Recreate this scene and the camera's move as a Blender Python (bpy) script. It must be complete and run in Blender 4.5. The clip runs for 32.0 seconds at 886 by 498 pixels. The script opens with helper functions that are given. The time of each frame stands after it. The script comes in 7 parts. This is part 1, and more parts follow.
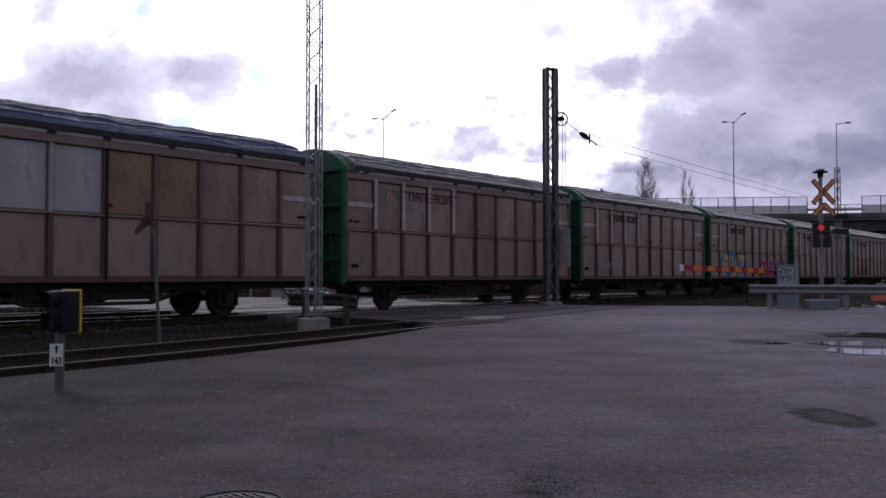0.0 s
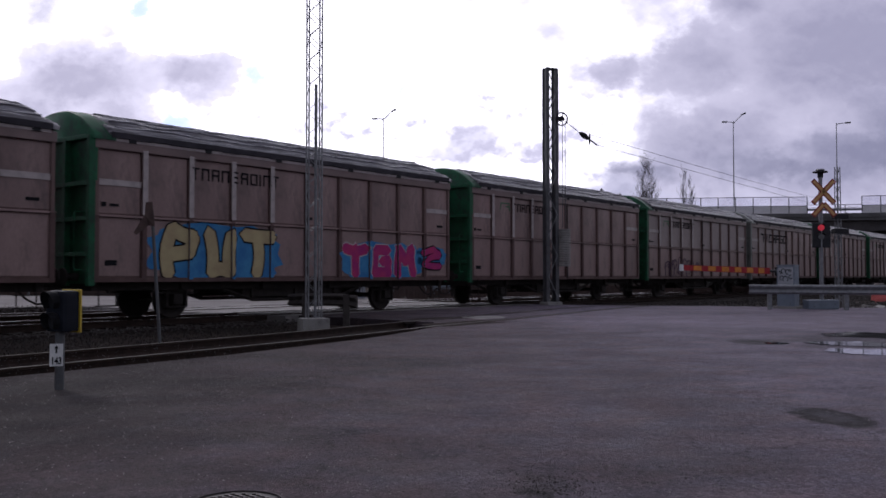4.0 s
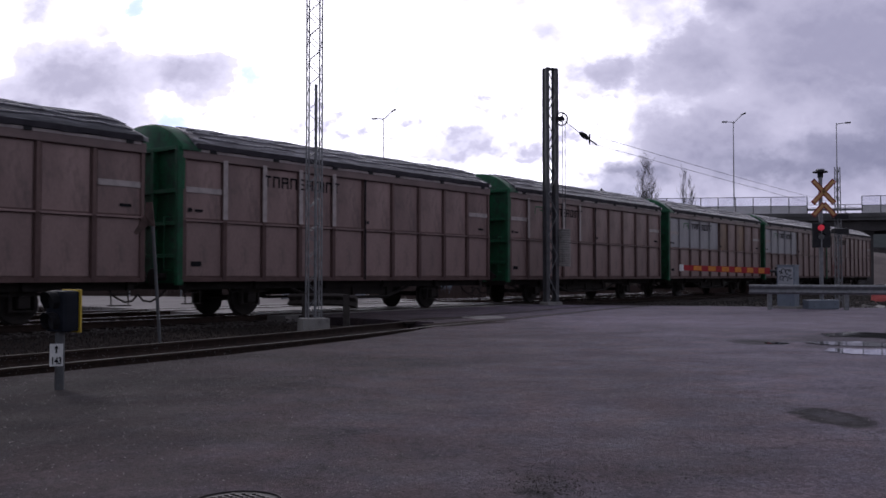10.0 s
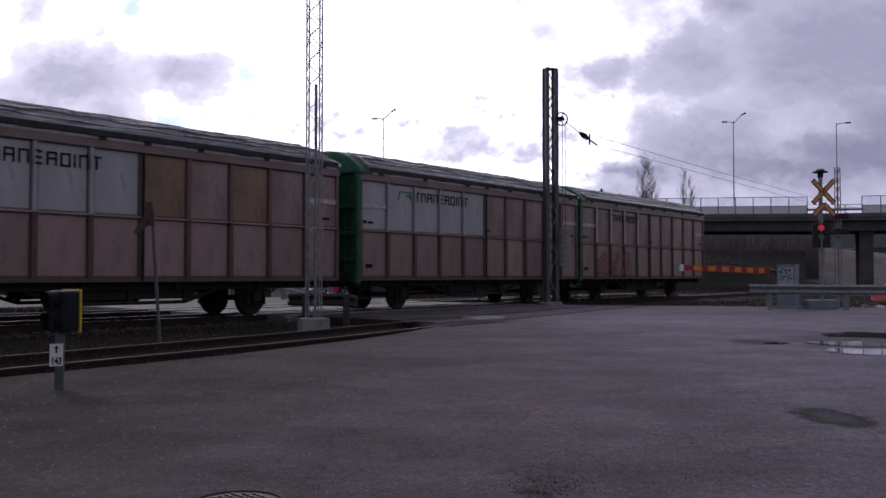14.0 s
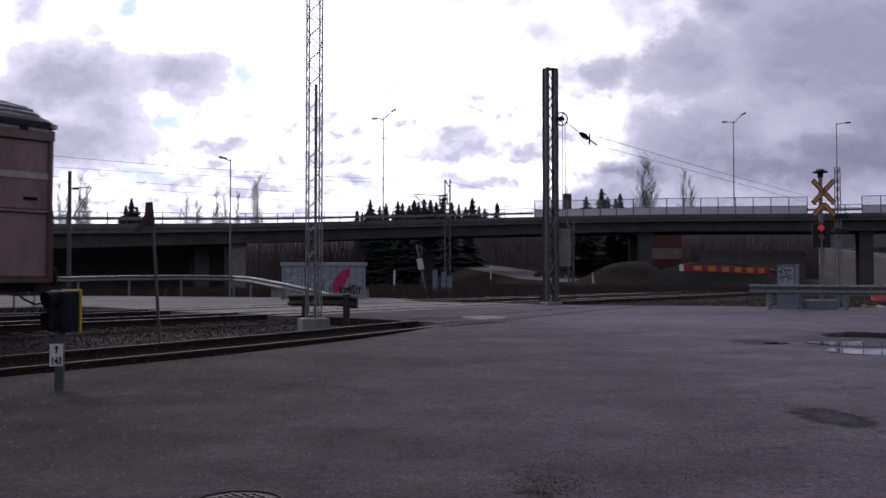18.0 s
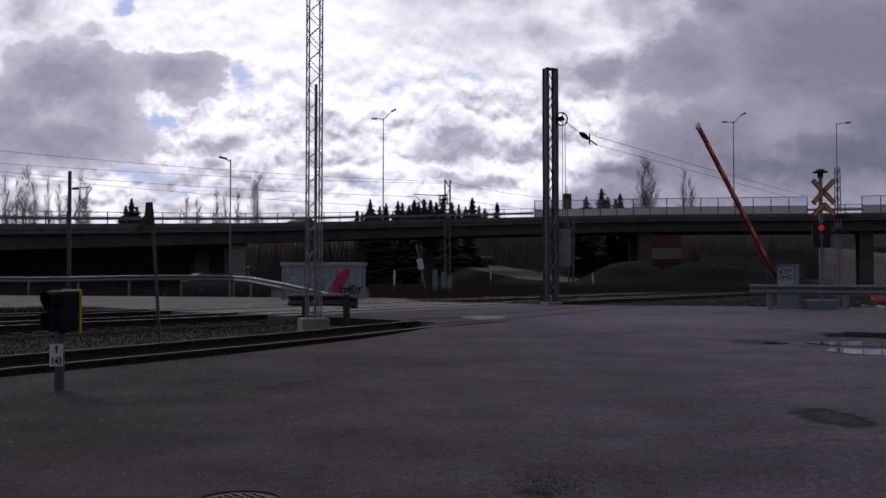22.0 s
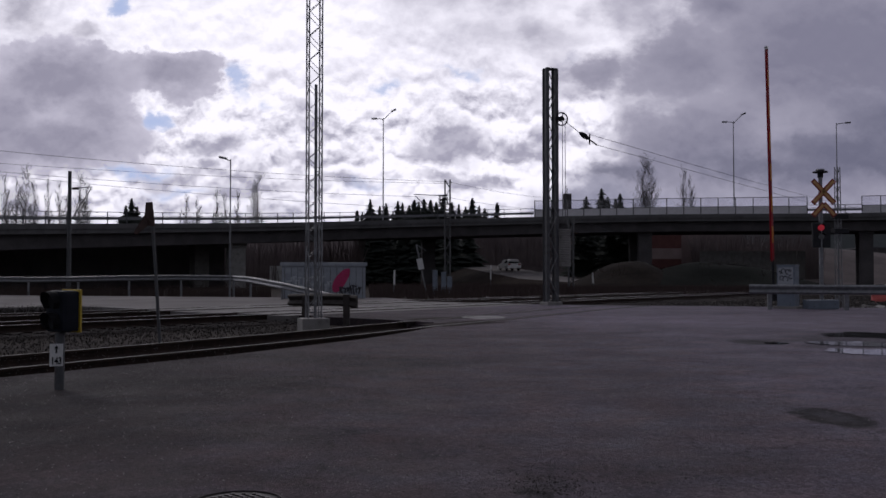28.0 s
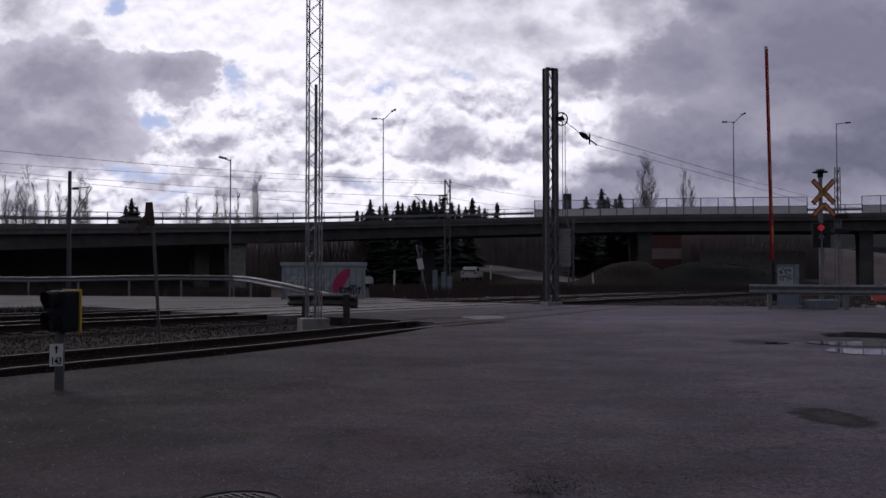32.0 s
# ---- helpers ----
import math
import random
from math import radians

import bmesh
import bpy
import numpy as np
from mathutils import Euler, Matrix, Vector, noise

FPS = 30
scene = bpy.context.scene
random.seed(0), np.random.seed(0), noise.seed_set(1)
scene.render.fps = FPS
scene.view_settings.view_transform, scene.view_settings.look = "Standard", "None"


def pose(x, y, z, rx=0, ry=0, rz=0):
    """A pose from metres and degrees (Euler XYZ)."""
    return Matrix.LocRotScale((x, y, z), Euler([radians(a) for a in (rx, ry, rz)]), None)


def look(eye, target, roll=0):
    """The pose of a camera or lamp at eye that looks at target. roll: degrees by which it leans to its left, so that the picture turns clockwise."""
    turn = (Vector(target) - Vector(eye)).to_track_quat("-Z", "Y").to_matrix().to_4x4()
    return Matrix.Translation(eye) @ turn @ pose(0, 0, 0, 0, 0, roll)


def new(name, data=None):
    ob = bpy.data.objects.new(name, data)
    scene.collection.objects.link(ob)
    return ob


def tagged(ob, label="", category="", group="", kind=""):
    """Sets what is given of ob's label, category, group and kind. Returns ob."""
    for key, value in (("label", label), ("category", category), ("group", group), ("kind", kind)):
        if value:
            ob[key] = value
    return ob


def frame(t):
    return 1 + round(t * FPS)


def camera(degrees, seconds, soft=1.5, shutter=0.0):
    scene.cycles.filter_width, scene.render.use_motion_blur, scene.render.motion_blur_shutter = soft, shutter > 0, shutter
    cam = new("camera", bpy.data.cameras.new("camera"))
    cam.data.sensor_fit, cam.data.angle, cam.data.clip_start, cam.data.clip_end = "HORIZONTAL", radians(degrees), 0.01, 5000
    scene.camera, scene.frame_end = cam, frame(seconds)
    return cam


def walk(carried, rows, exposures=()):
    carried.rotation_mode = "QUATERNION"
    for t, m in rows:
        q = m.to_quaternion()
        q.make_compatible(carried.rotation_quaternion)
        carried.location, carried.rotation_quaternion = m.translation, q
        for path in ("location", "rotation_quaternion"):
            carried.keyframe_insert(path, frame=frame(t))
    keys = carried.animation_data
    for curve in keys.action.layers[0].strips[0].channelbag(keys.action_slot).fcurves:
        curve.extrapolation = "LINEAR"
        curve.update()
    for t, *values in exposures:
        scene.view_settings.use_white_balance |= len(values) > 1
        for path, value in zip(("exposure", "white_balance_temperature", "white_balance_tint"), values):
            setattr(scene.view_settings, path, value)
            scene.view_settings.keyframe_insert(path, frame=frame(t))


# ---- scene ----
cam = camera(52.2, 32.0, soft=1.6, shutter=0.15)
walk(cam, [(0.0, pose(0, 0, 1.10, 91.68, 0, 0)), (32.0, pose(0, 0, 1.10, 91.68, 0, 0))],
     exposures=[(0, -0.08, 6130, 18), (6, -0.1, 6130, 18), (14, -0.1, 6130, 18), (17, -0.08, 6130, 18), (19, -0.5, 6200, 17), (20, -0.76, 6230, 17), (21.5, -0.9, 6260, 16), (24, -0.91, 6280, 16), (32, -0.93, 6280, 16)])

# ---- light ----
SUN_EL, SUN_AZ = radians(42), radians(-35)          # azimuth from +Y towards +X
world = bpy.data.worlds.new("overcast_sky")
scene.world = world
world.use_nodes = True
wt = world.node_tree
wt.nodes.clear()
w_out = wt.nodes.new("ShaderNodeOutputWorld")
w_sky = wt.nodes.new("ShaderNodeTexSky")
w_sky.sky_type, w_sky.sun_disc = "NISHITA", False
w_sky.sun_elevation, w_sky.sun_rotation = SUN_EL, SUN_AZ
w_bg = wt.nodes.new("ShaderNodeBackground")
w_bg.inputs["Strength"].default_value = 0.1
wt.links.new(w_sky.outputs[0], w_bg.inputs["Color"])
w_cloud = wt.nodes.new("ShaderNodeBackground")
w_cloud.inputs["Strength"].default_value = 0.50
w_tc = wt.nodes.new("ShaderNodeTexCoord")
w_noise = wt.nodes.new("ShaderNodeTexNoise")
w_noise.inputs["Scale"].default_value, w_noise.inputs["Detail"].default_value = 2.2, 7
wt.links.new(w_tc.outputs["Generated"], w_noise.inputs["Vector"])
w_ramp = wt.nodes.new("ShaderNodeValToRGB")
w_ramp.color_ramp.elements[0].position, w_ramp.color_ramp.elements[0].color = 0.35, (0.36, 0.37, 0.43, 1)
w_ramp.color_ramp.elements[1].position, w_ramp.color_ramp.elements[1].color = 0.65, (1.0, 1.0, 1.04, 1)
wt.links.new(w_noise.outputs["Fac"], w_ramp.inputs["Fac"])
wt.links.new(w_ramp.outputs["Color"], w_cloud.inputs["Color"])
w_mix = wt.nodes.new("ShaderNodeMixShader")
w_mix.inputs[0].default_value = 0.85
wt.links.new(w_bg.outputs[0], w_mix.inputs[1])
wt.links.new(w_cloud.outputs[0], w_mix.inputs[2])
wt.links.new(w_mix.outputs[0], w_out.inputs["Surface"])

sun = new("sun", bpy.data.lights.new("sun", "SUN"))
sun.data.energy, sun.data.angle, sun.data.color = 0.7, radians(14), (1.0, 0.95, 0.88)
sun.matrix_world = look((math.sin(SUN_AZ) * 60, math.cos(SUN_AZ) * 60, math.tan(SUN_EL) * 60), (0, 0, 0))

# ---- helpers of this scene ----
TRACK_TURN = 51.87                                   # the tracks run 38.13 degrees to the right of the view
TR = pose(0, 0, 0, 0, 0, TRACK_TURN)                 # x along the track (s), y across it, away from the camera (d)


def sd(s, d, z=0.0):
    return TR @ Vector((s, d, z))


def box(bm, x0, x1, y0, y1, z0, z1, m=None, bevel=0.0):
    vs = [Vector((x, y, z)) for z in (z0, z1) for y in (y0, y1) for x in (x0, x1)]
    if m is not None:
        vs = [m @ v for v in vs]
    v = [bm.verts.new(p) for p in vs]
    fs = [bm.faces.new([v[i] for i in q]) for q in ((0, 2, 3, 1), (4, 5, 7, 6), (0, 1, 5, 4), (2, 6, 7, 3), (0, 4, 6, 2), (1, 3, 7, 5))]
    if bevel:
        es = list({e for f in fs for e in f.edges})
        bmesh.ops.bevel(bm, geom=es, offset=bevel, segments=2, affect="EDGES", profile=0.7)


def tube(bm, pts, r, sides=8, r2=None):
    """A round bar along points; r2 is the radius at its end."""
    pts = [Vector(p) for p in pts]
    rings = []
    n = len(pts)
    for i, p in enumerate(pts):
        a = pts[max(0, i - 1)]
        b = pts[min(n - 1, i + 1)]
        q = (b - a).to_track_quat("Z", "Y") if (b - a).length > 1e-6 else Vector((0, 0, 1)).to_track_quat("Z", "Y")
        rad = r if r2 is None else r + (r2 - r) * i / max(1, n - 1)
        rings.append([bm.verts.new(p + q @ Vector((rad * math.cos(k * math.tau / sides), rad * math.sin(k * math.tau / sides), 0))) for k in range(sides)])
    for i in range(n - 1):
        for k in range(sides):
            bm.faces.new((rings[i][k], rings[i][(k + 1) % sides], rings[i + 1][(k + 1) % sides], rings[i + 1][k]))
    if sides > 2:
        bm.faces.new(rings[0][::-1])
        bm.faces.new(rings[-1])


def disc(bm, centre, axis, r, thick, sides=24, bevel=0.0):
    c, a = Vector(centre), Vector(axis).normalized()
    prof = [(-thick / 2, r - bevel), (-thick / 2 + bevel, r), (thick / 2 - bevel, r), (thick / 2, r - bevel)] if bevel else [(-thick / 2, r), (thick / 2, r)]
    q = a.to_track_quat("Z", "Y")
    rings = [[bm.verts.new(c + a * h + q @ Vector((rr * math.cos(k * math.tau / sides), rr * math.sin(k * math.tau / sides), 0))) for k in range(sides)] for h, rr in prof]
    for i in range(len(rings) - 1):
        for k in range(sides):
            bm.faces.new((rings[i][k], rings[i][(k + 1) % sides], rings[i + 1][(k + 1) % sides], rings[i + 1][k]))
    bm.faces.new(rings[0][::-1])
    bm.faces.new(rings[-1])


def poly(bm, pts, z0, z1):
    """A flat slab over an outline (x, y), from z0 to z1."""
    lo = [bm.verts.new((x, y, z0)) for x, y in pts]
    hi = [bm.verts.new((x, y, z1)) for x, y in pts]
    n = len(pts)
    bm.faces.new(hi)
    bm.faces.new(lo[::-1])
    for i in range(n):
        bm.faces.new((lo[i], lo[(i + 1) % n], hi[(i + 1) % n], hi[i]))


def sweep(bm, profile, path, closed=True):
    """A profile of (across, up) along a path of (point, across direction)."""
    rings = []
    for p, a in path:
        p, a = Vector(p), Vector(a)
        rings.append([bm.verts.new(p + a * u + Vector((0, 0, w))) for u, w in profile])
    n = len(profile)
    for i in range(len(rings) - 1):
        for k in range(n if closed else n - 1):
            bm.faces.new((rings[i][k], rings[i][(k + 1) % n], rings[i + 1][(k + 1) % n], rings[i + 1][k]))
    if closed:
        bm.faces.new(rings[0][::-1])
        bm.faces.new(rings[-1])


def mesh_of(name, bm, material, smooth=False):
    bmesh.ops.recalc_face_normals(bm, faces=bm.faces)
    me = bpy.data.meshes.new(name)
    bm.to_mesh(me)
    bm.free()
    me.materials.append(material)
    if smooth:
        me.polygons.foreach_set("use_smooth", [True] * len(me.polygons))
    return me


def part(name, bm, material, parent, label="", smooth=False, at=None):
    ob = new(name, mesh_of(name, bm, material, smooth))
    ob.parent = parent
    if at is not None:
        ob.matrix_basis = at
    if label:
        tagged(ob, label)
    return ob


def piece(name, me, parent, at=None):
    """One more object on a shared mesh."""
    ob = new(name, me)
    ob.parent = parent
    if at is not None:
        ob.matrix_basis = at
    return ob


def thing(name, m, label, category, group="", kind=""):
    ob = new(name)
    ob.empty_display_size = 0.2
    ob.matrix_basis = m
    return tagged(ob, label, category, group, kind)


def single(name, bm, material, label, category, group="", kind="", smooth=False, at=None):
    ob = new(name, mesh_of(name, bm, material, smooth))
    if at is not None:
        ob.matrix_basis = at
    return tagged(ob, label, category, group, kind)


# ---- materials ----
def mat(name, c1, c2=None, rough=0.6, metal=0.0, scale=6.0, bump=0.0, fine=60.0, wear=None, wear_amount=0.35, vary=0.0, gloss_var=0.1,
        stretch=(1, 1, 1), emission=None, alpha_glass=False, spec=0.5):
    """Two-scale procedural paint, metal, stone or earth in object space."""
    m = bpy.data.materials.new(name)
    m.use_nodes = True
    nt = m.node_tree
    bsdf = nt.nodes["Principled BSDF"]
    c2 = c2 or tuple(c * 0.75 for c in c1)
    tc = nt.nodes.new("ShaderNodeTexCoord")
    mp = nt.nodes.new("ShaderNodeMapping")
    mp.inputs["Scale"].default_value = stretch
    nt.links.new(tc.outputs["Object"], mp.inputs["Vector"])
    n1 = nt.nodes.new("ShaderNodeTexNoise")
    n1.inputs["Scale"].default_value, n1.inputs["Detail"].default_value = scale, 6
    n2 = nt.nodes.new("ShaderNodeTexNoise")
    n2.inputs["Scale"].default_value, n2.inputs["Detail"].default_value = fine, 3
    for n in (n1, n2):
        nt.links.new(mp.outputs[0], n.inputs["Vector"])
    r1 = nt.nodes.new("ShaderNodeMapRange")
    r1.inputs["From Min"].default_value, r1.inputs["From Max"].default_value = 0.35, 0.65
    nt.links.new(n1.outputs["Fac"], r1.inputs["Value"])
    mix = nt.nodes.new("ShaderNodeMix")
    mix.data_type = "RGBA"
    mix.inputs["A"].default_value, mix.inputs["B"].default_value = (*c1, 1), (*c2, 1)
    nt.links.new(r1.outputs[0], mix.inputs["Factor"])
    col = mix.outputs["Result"]
    g = nt.nodes.new("ShaderNodeMapRange")
    g.inputs["To Min"].default_value, g.inputs["To Max"].default_value = 0.78, 1.22
    nt.links.new(n2.outputs["Fac"], g.inputs["Value"])
    mul = nt.nodes.new("ShaderNodeVectorMath")
    mul.operation = "SCALE"
    nt.links.new(col, mul.inputs[0])
    nt.links.new(g.outputs[0], mul.inputs["Scale"])
    col = mul.outputs[0]
    if wear:
        n3 = nt.nodes.new("ShaderNodeTexNoise")
        n3.inputs["Scale"].default_value, n3.inputs["Detail"].default_value, n3.inputs["Roughness"].default_value = scale * 2.3, 9, 0.7
        nt.links.new(mp.outputs[0], n3.inputs["Vector"])
        r3 = nt.nodes.new("ShaderNodeMapRange")
        r3.inputs["From Min"].default_value, r3.inputs["From Max"].default_value = 0.62 - 0.25 * wear_amount, 0.72 - 0.1 * wear_amount
        nt.links.new(n3.outputs["Fac"], r3.inputs["Value"])
        mw = nt.nodes.new("ShaderNodeMix")
        mw.data_type = "RGBA"
        mw.inputs["B"].default_value = (*wear, 1)
        nt.links.new(r3.outputs[0], mw.inputs["Factor"])
        nt.links.new(col, mw.inputs["A"])
        col = mw.outputs["Result"]
    if vary:
        oi = nt.nodes.new("ShaderNodeObjectInfo")
        rv = nt.nodes.new("ShaderNodeMapRange")
        rv.inputs["To Min"].default_value, rv.inputs["To Max"].default_value = 1 - vary, 1 + vary
        nt.links.new(oi.outputs["Random"], rv.inputs["Value"])
        mv = nt.nodes.new("ShaderNodeVectorMath")
        mv.operation = "SCALE"
        nt.links.new(col, mv.inputs[0])
        nt.links.new(rv.outputs[0], mv.inputs["Scale"])
        col = mv.outputs[0]
    nt.links.new(col, bsdf.inputs["Base Color"])
    rr = nt.nodes.new("ShaderNodeMapRange")
    rr.inputs["To Min"].default_value, rr.inputs["To Max"].default_value = max(0.02, rough - gloss_var), min(1, rough + gloss_var)
    nt.links.new(n1.outputs["Fac"], rr.inputs["Value"])
    nt.links.new(rr.outputs[0], bsdf.inputs["Roughness"])
    bsdf.inputs["Metallic"].default_value = metal
    bsdf.inputs["Specular IOR Level"].default_value = spec
    if bump:
        bp = nt.nodes.new("ShaderNodeBump")
        bp.inputs["Strength"].default_value, bp.inputs["Distance"].default_value = bump, 0.02
        nt.links.new(n2.outputs["Fac"], bp.inputs["Height"])
        nt.links.new(bp.outputs[0], bsdf.inputs["Normal"])
    if emission:
        bsdf.inputs["Emission Color"].default_value = (*emission[:3], 1)
        bsdf.inputs["Emission Strength"].default_value = emission[3]
    return m


BROWN = mat("weathered_brown_paint", (0.325, 0.222, 0.213), (0.242, 0.164, 0.159), 0.48, spec=0.42, scale=1.1, fine=22, wear=(0.165, 0.119, 0.116), wear_amount=0.4, vary=0.14, stretch=(1, 1, 0.4))
RUST_BROWN = mat("yellowed_brown_paint", (0.270, 0.165, 0.108), (0.200, 0.122, 0.085), 0.48, spec=0.45, scale=1.1, fine=22, wear=(0.12, 0.078, 0.065), wear_amount=0.4, vary=0.1, stretch=(1, 1, 0.4))
BROWN_RIB = mat("grimy_brown_rib", (0.140, 0.088, 0.085), (0.098, 0.063, 0.061), 0.6, spec=0.15, scale=2, fine=30)
PALE = mat("pale_grey_paint", (0.40, 0.385, 0.42), (0.33, 0.32, 0.35), 0.5, scale=1.2, fine=20, wear=(0.27, 0.24, 0.23), wear_amount=0.2, stretch=(1, 1, 0.4))
STRIP = mat("dull_white_strip", (0.50, 0.44, 0.44), (0.38, 0.335, 0.335), 0.7, scale=5, spec=0.15)
GREEN = mat("green_wagon_paint", (0.016, 0.125, 0.058), (0.011, 0.078, 0.038), 0.5, spec=0.25, scale=1.5, fine=20, wear=(0.022, 0.045, 0.034), wear_amount=0.7)
GREY_END = mat("grey_green_wagon_paint", (0.20, 0.21, 0.20), (0.15, 0.16, 0.155), 0.5, scale=1.5, wear=(0.1, 0.09, 0.08), wear_amount=0.4)
# Pale wear streaks paint in the sheet's silvery sheen, here and in ROOF_DARK.
ROOF = mat("grey_roof_sheet", (0.125, 0.115, 0.132), (0.055, 0.049, 0.060), 0.45, spec=0.45, scale=2.4, fine=14, bump=0.5, wear=(0.36, 0.35, 0.39), wear_amount=0.55, stretch=(0.16, 3.0, 1))
ROOF_BLUE = mat("blue_roof_sheet", (0.06, 0.08, 0.18), (0.045, 0.055, 0.12), 0.55, spec=0.3, scale=1.6, fine=14, bump=0.6, wear=(0.25, 0.27, 0.36), wear_amount=0.3, stretch=(0.35, 2.2, 1))
ROOF_DARK = mat("dark_roof_sheet", (0.075, 0.074, 0.088), (0.04, 0.040, 0.05), 0.5, spec=0.4, scale=2.4, fine=14, bump=0.6, wear=(0.2, 0.2, 0.23), wear_amount=0.45, stretch=(0.16, 3.0, 1))
GRIME = mat("oily_black_iron", (0.024, 0.020, 0.020), (0.036, 0.030, 0.028), 0.75, spec=0.2, scale=4, fine=40)
MARK = mat("dark_lettering_paint", (0.02, 0.02, 0.024), None, 0.9, spec=0.05)
MARK_GREEN = mat("green_lettering_paint", (0.06, 0.19, 0.09), None, 0.5)
WHITE = mat("white_paint", (0.72, 0.72, 0.72), (0.62, 0.62, 0.63), 0.45, scale=9)
YELLOW = mat("yellow_paint", (0.62, 0.43, 0.04), (0.5, 0.34, 0.04), 0.45, scale=9)
RED = mat("red_barrier_paint", (0.36, 0.010, 0.020), (0.27, 0.010, 0.018), 0.6, scale=9, spec=0.15)
ORANGE = mat("orange_yellow_paint", (0.66, 0.24, 0.03), (0.54, 0.19, 0.03), 0.6, scale=9, spec=0.15)
BLACK = mat("black_housing", (0.024, 0.024, 0.028), (0.034, 0.034, 0.039), 0.6, scale=9, spec=0.15)
NAVY = mat("dark_blue_grey_housing", (0.014, 0.017, 0.026), (0.011, 0.013, 0.02), 0.6, scale=9, spec=0.12)
GALV = mat("galvanised_steel", (0.25, 0.255, 0.275), (0.17, 0.175, 0.19), 0.5, metal=0.45, scale=8, wear=(0.16, 0.14, 0.13), wear_amount=0.2)
STEEL = mat("grey_painted_steel", (0.085, 0.088, 0.098), (0.06, 0.062, 0.07), 0.5, scale=6, wear=(0.12, 0.08, 0.06), wear_amount=0.25)
RAIL_TOP = mat("worn_rail_head", (0.42, 0.40, 0.40), (0.33, 0.30, 0.29), 0.28, metal=1.0, scale=3)
RAIL_SIDE = mat("rusty_rail_side", (0.036, 0.023, 0.019), (0.024, 0.017, 0.015), 0.85, spec=0.15, scale=8)
SLEEPER = mat("weathered_timber_sleeper", (0.04, 0.03, 0.026), (0.025, 0.02, 0.018), 0.9, spec=0.2, scale=5, vary=0.25, bump=0.5)
CONCRETE = mat("stained_concrete", (0.30, 0.29, 0.28), (0.22, 0.21, 0.205), 0.8, scale=2.0, fine=30, bump=0.3, wear=(0.14, 0.13, 0.125), wear_amount=0.3)
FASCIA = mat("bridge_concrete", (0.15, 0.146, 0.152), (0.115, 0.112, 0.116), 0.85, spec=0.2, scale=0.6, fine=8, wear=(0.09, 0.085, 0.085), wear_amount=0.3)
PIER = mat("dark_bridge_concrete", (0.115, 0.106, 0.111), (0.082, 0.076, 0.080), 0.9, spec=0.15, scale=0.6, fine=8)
BALLAST = mat("dirty_ballast", (0.030, 0.022, 0.021), (0.016, 0.012, 0.0115), 0.95, scale=4, fine=28, bump=1.0, spec=0.15)
EARTH = mat("brown_earth_and_dead_grass", (0.034, 0.024, 0.021), (0.020, 0.0155, 0.013), 0.95, spec=0.1, scale=0.25, fine=6, bump=1.0, wear=(0.048, 0.038, 0.029), wear_amount=0.4)
BARK = mat("grey_brown_bark", (0.09, 0.075, 0.065), (0.06, 0.05, 0.045), 0.9, scale=6)
TWIG = mat("bare_twigs", (0.036, 0.030, 0.029), (0.024, 0.020, 0.020), 0.9, scale=2)
NEEDLE = mat("dark_spruce_needles", (0.031, 0.039, 0.032), (0.022, 0.028, 0.024), 0.9, scale=1.0)

# ---- ground, yard, tracks ----
CENTRE_1, CENTRE_2 = 20.15, 24.6                     # track centre lines, metres across from the camera
V_TRAIN = 8.964                                      # metres a second


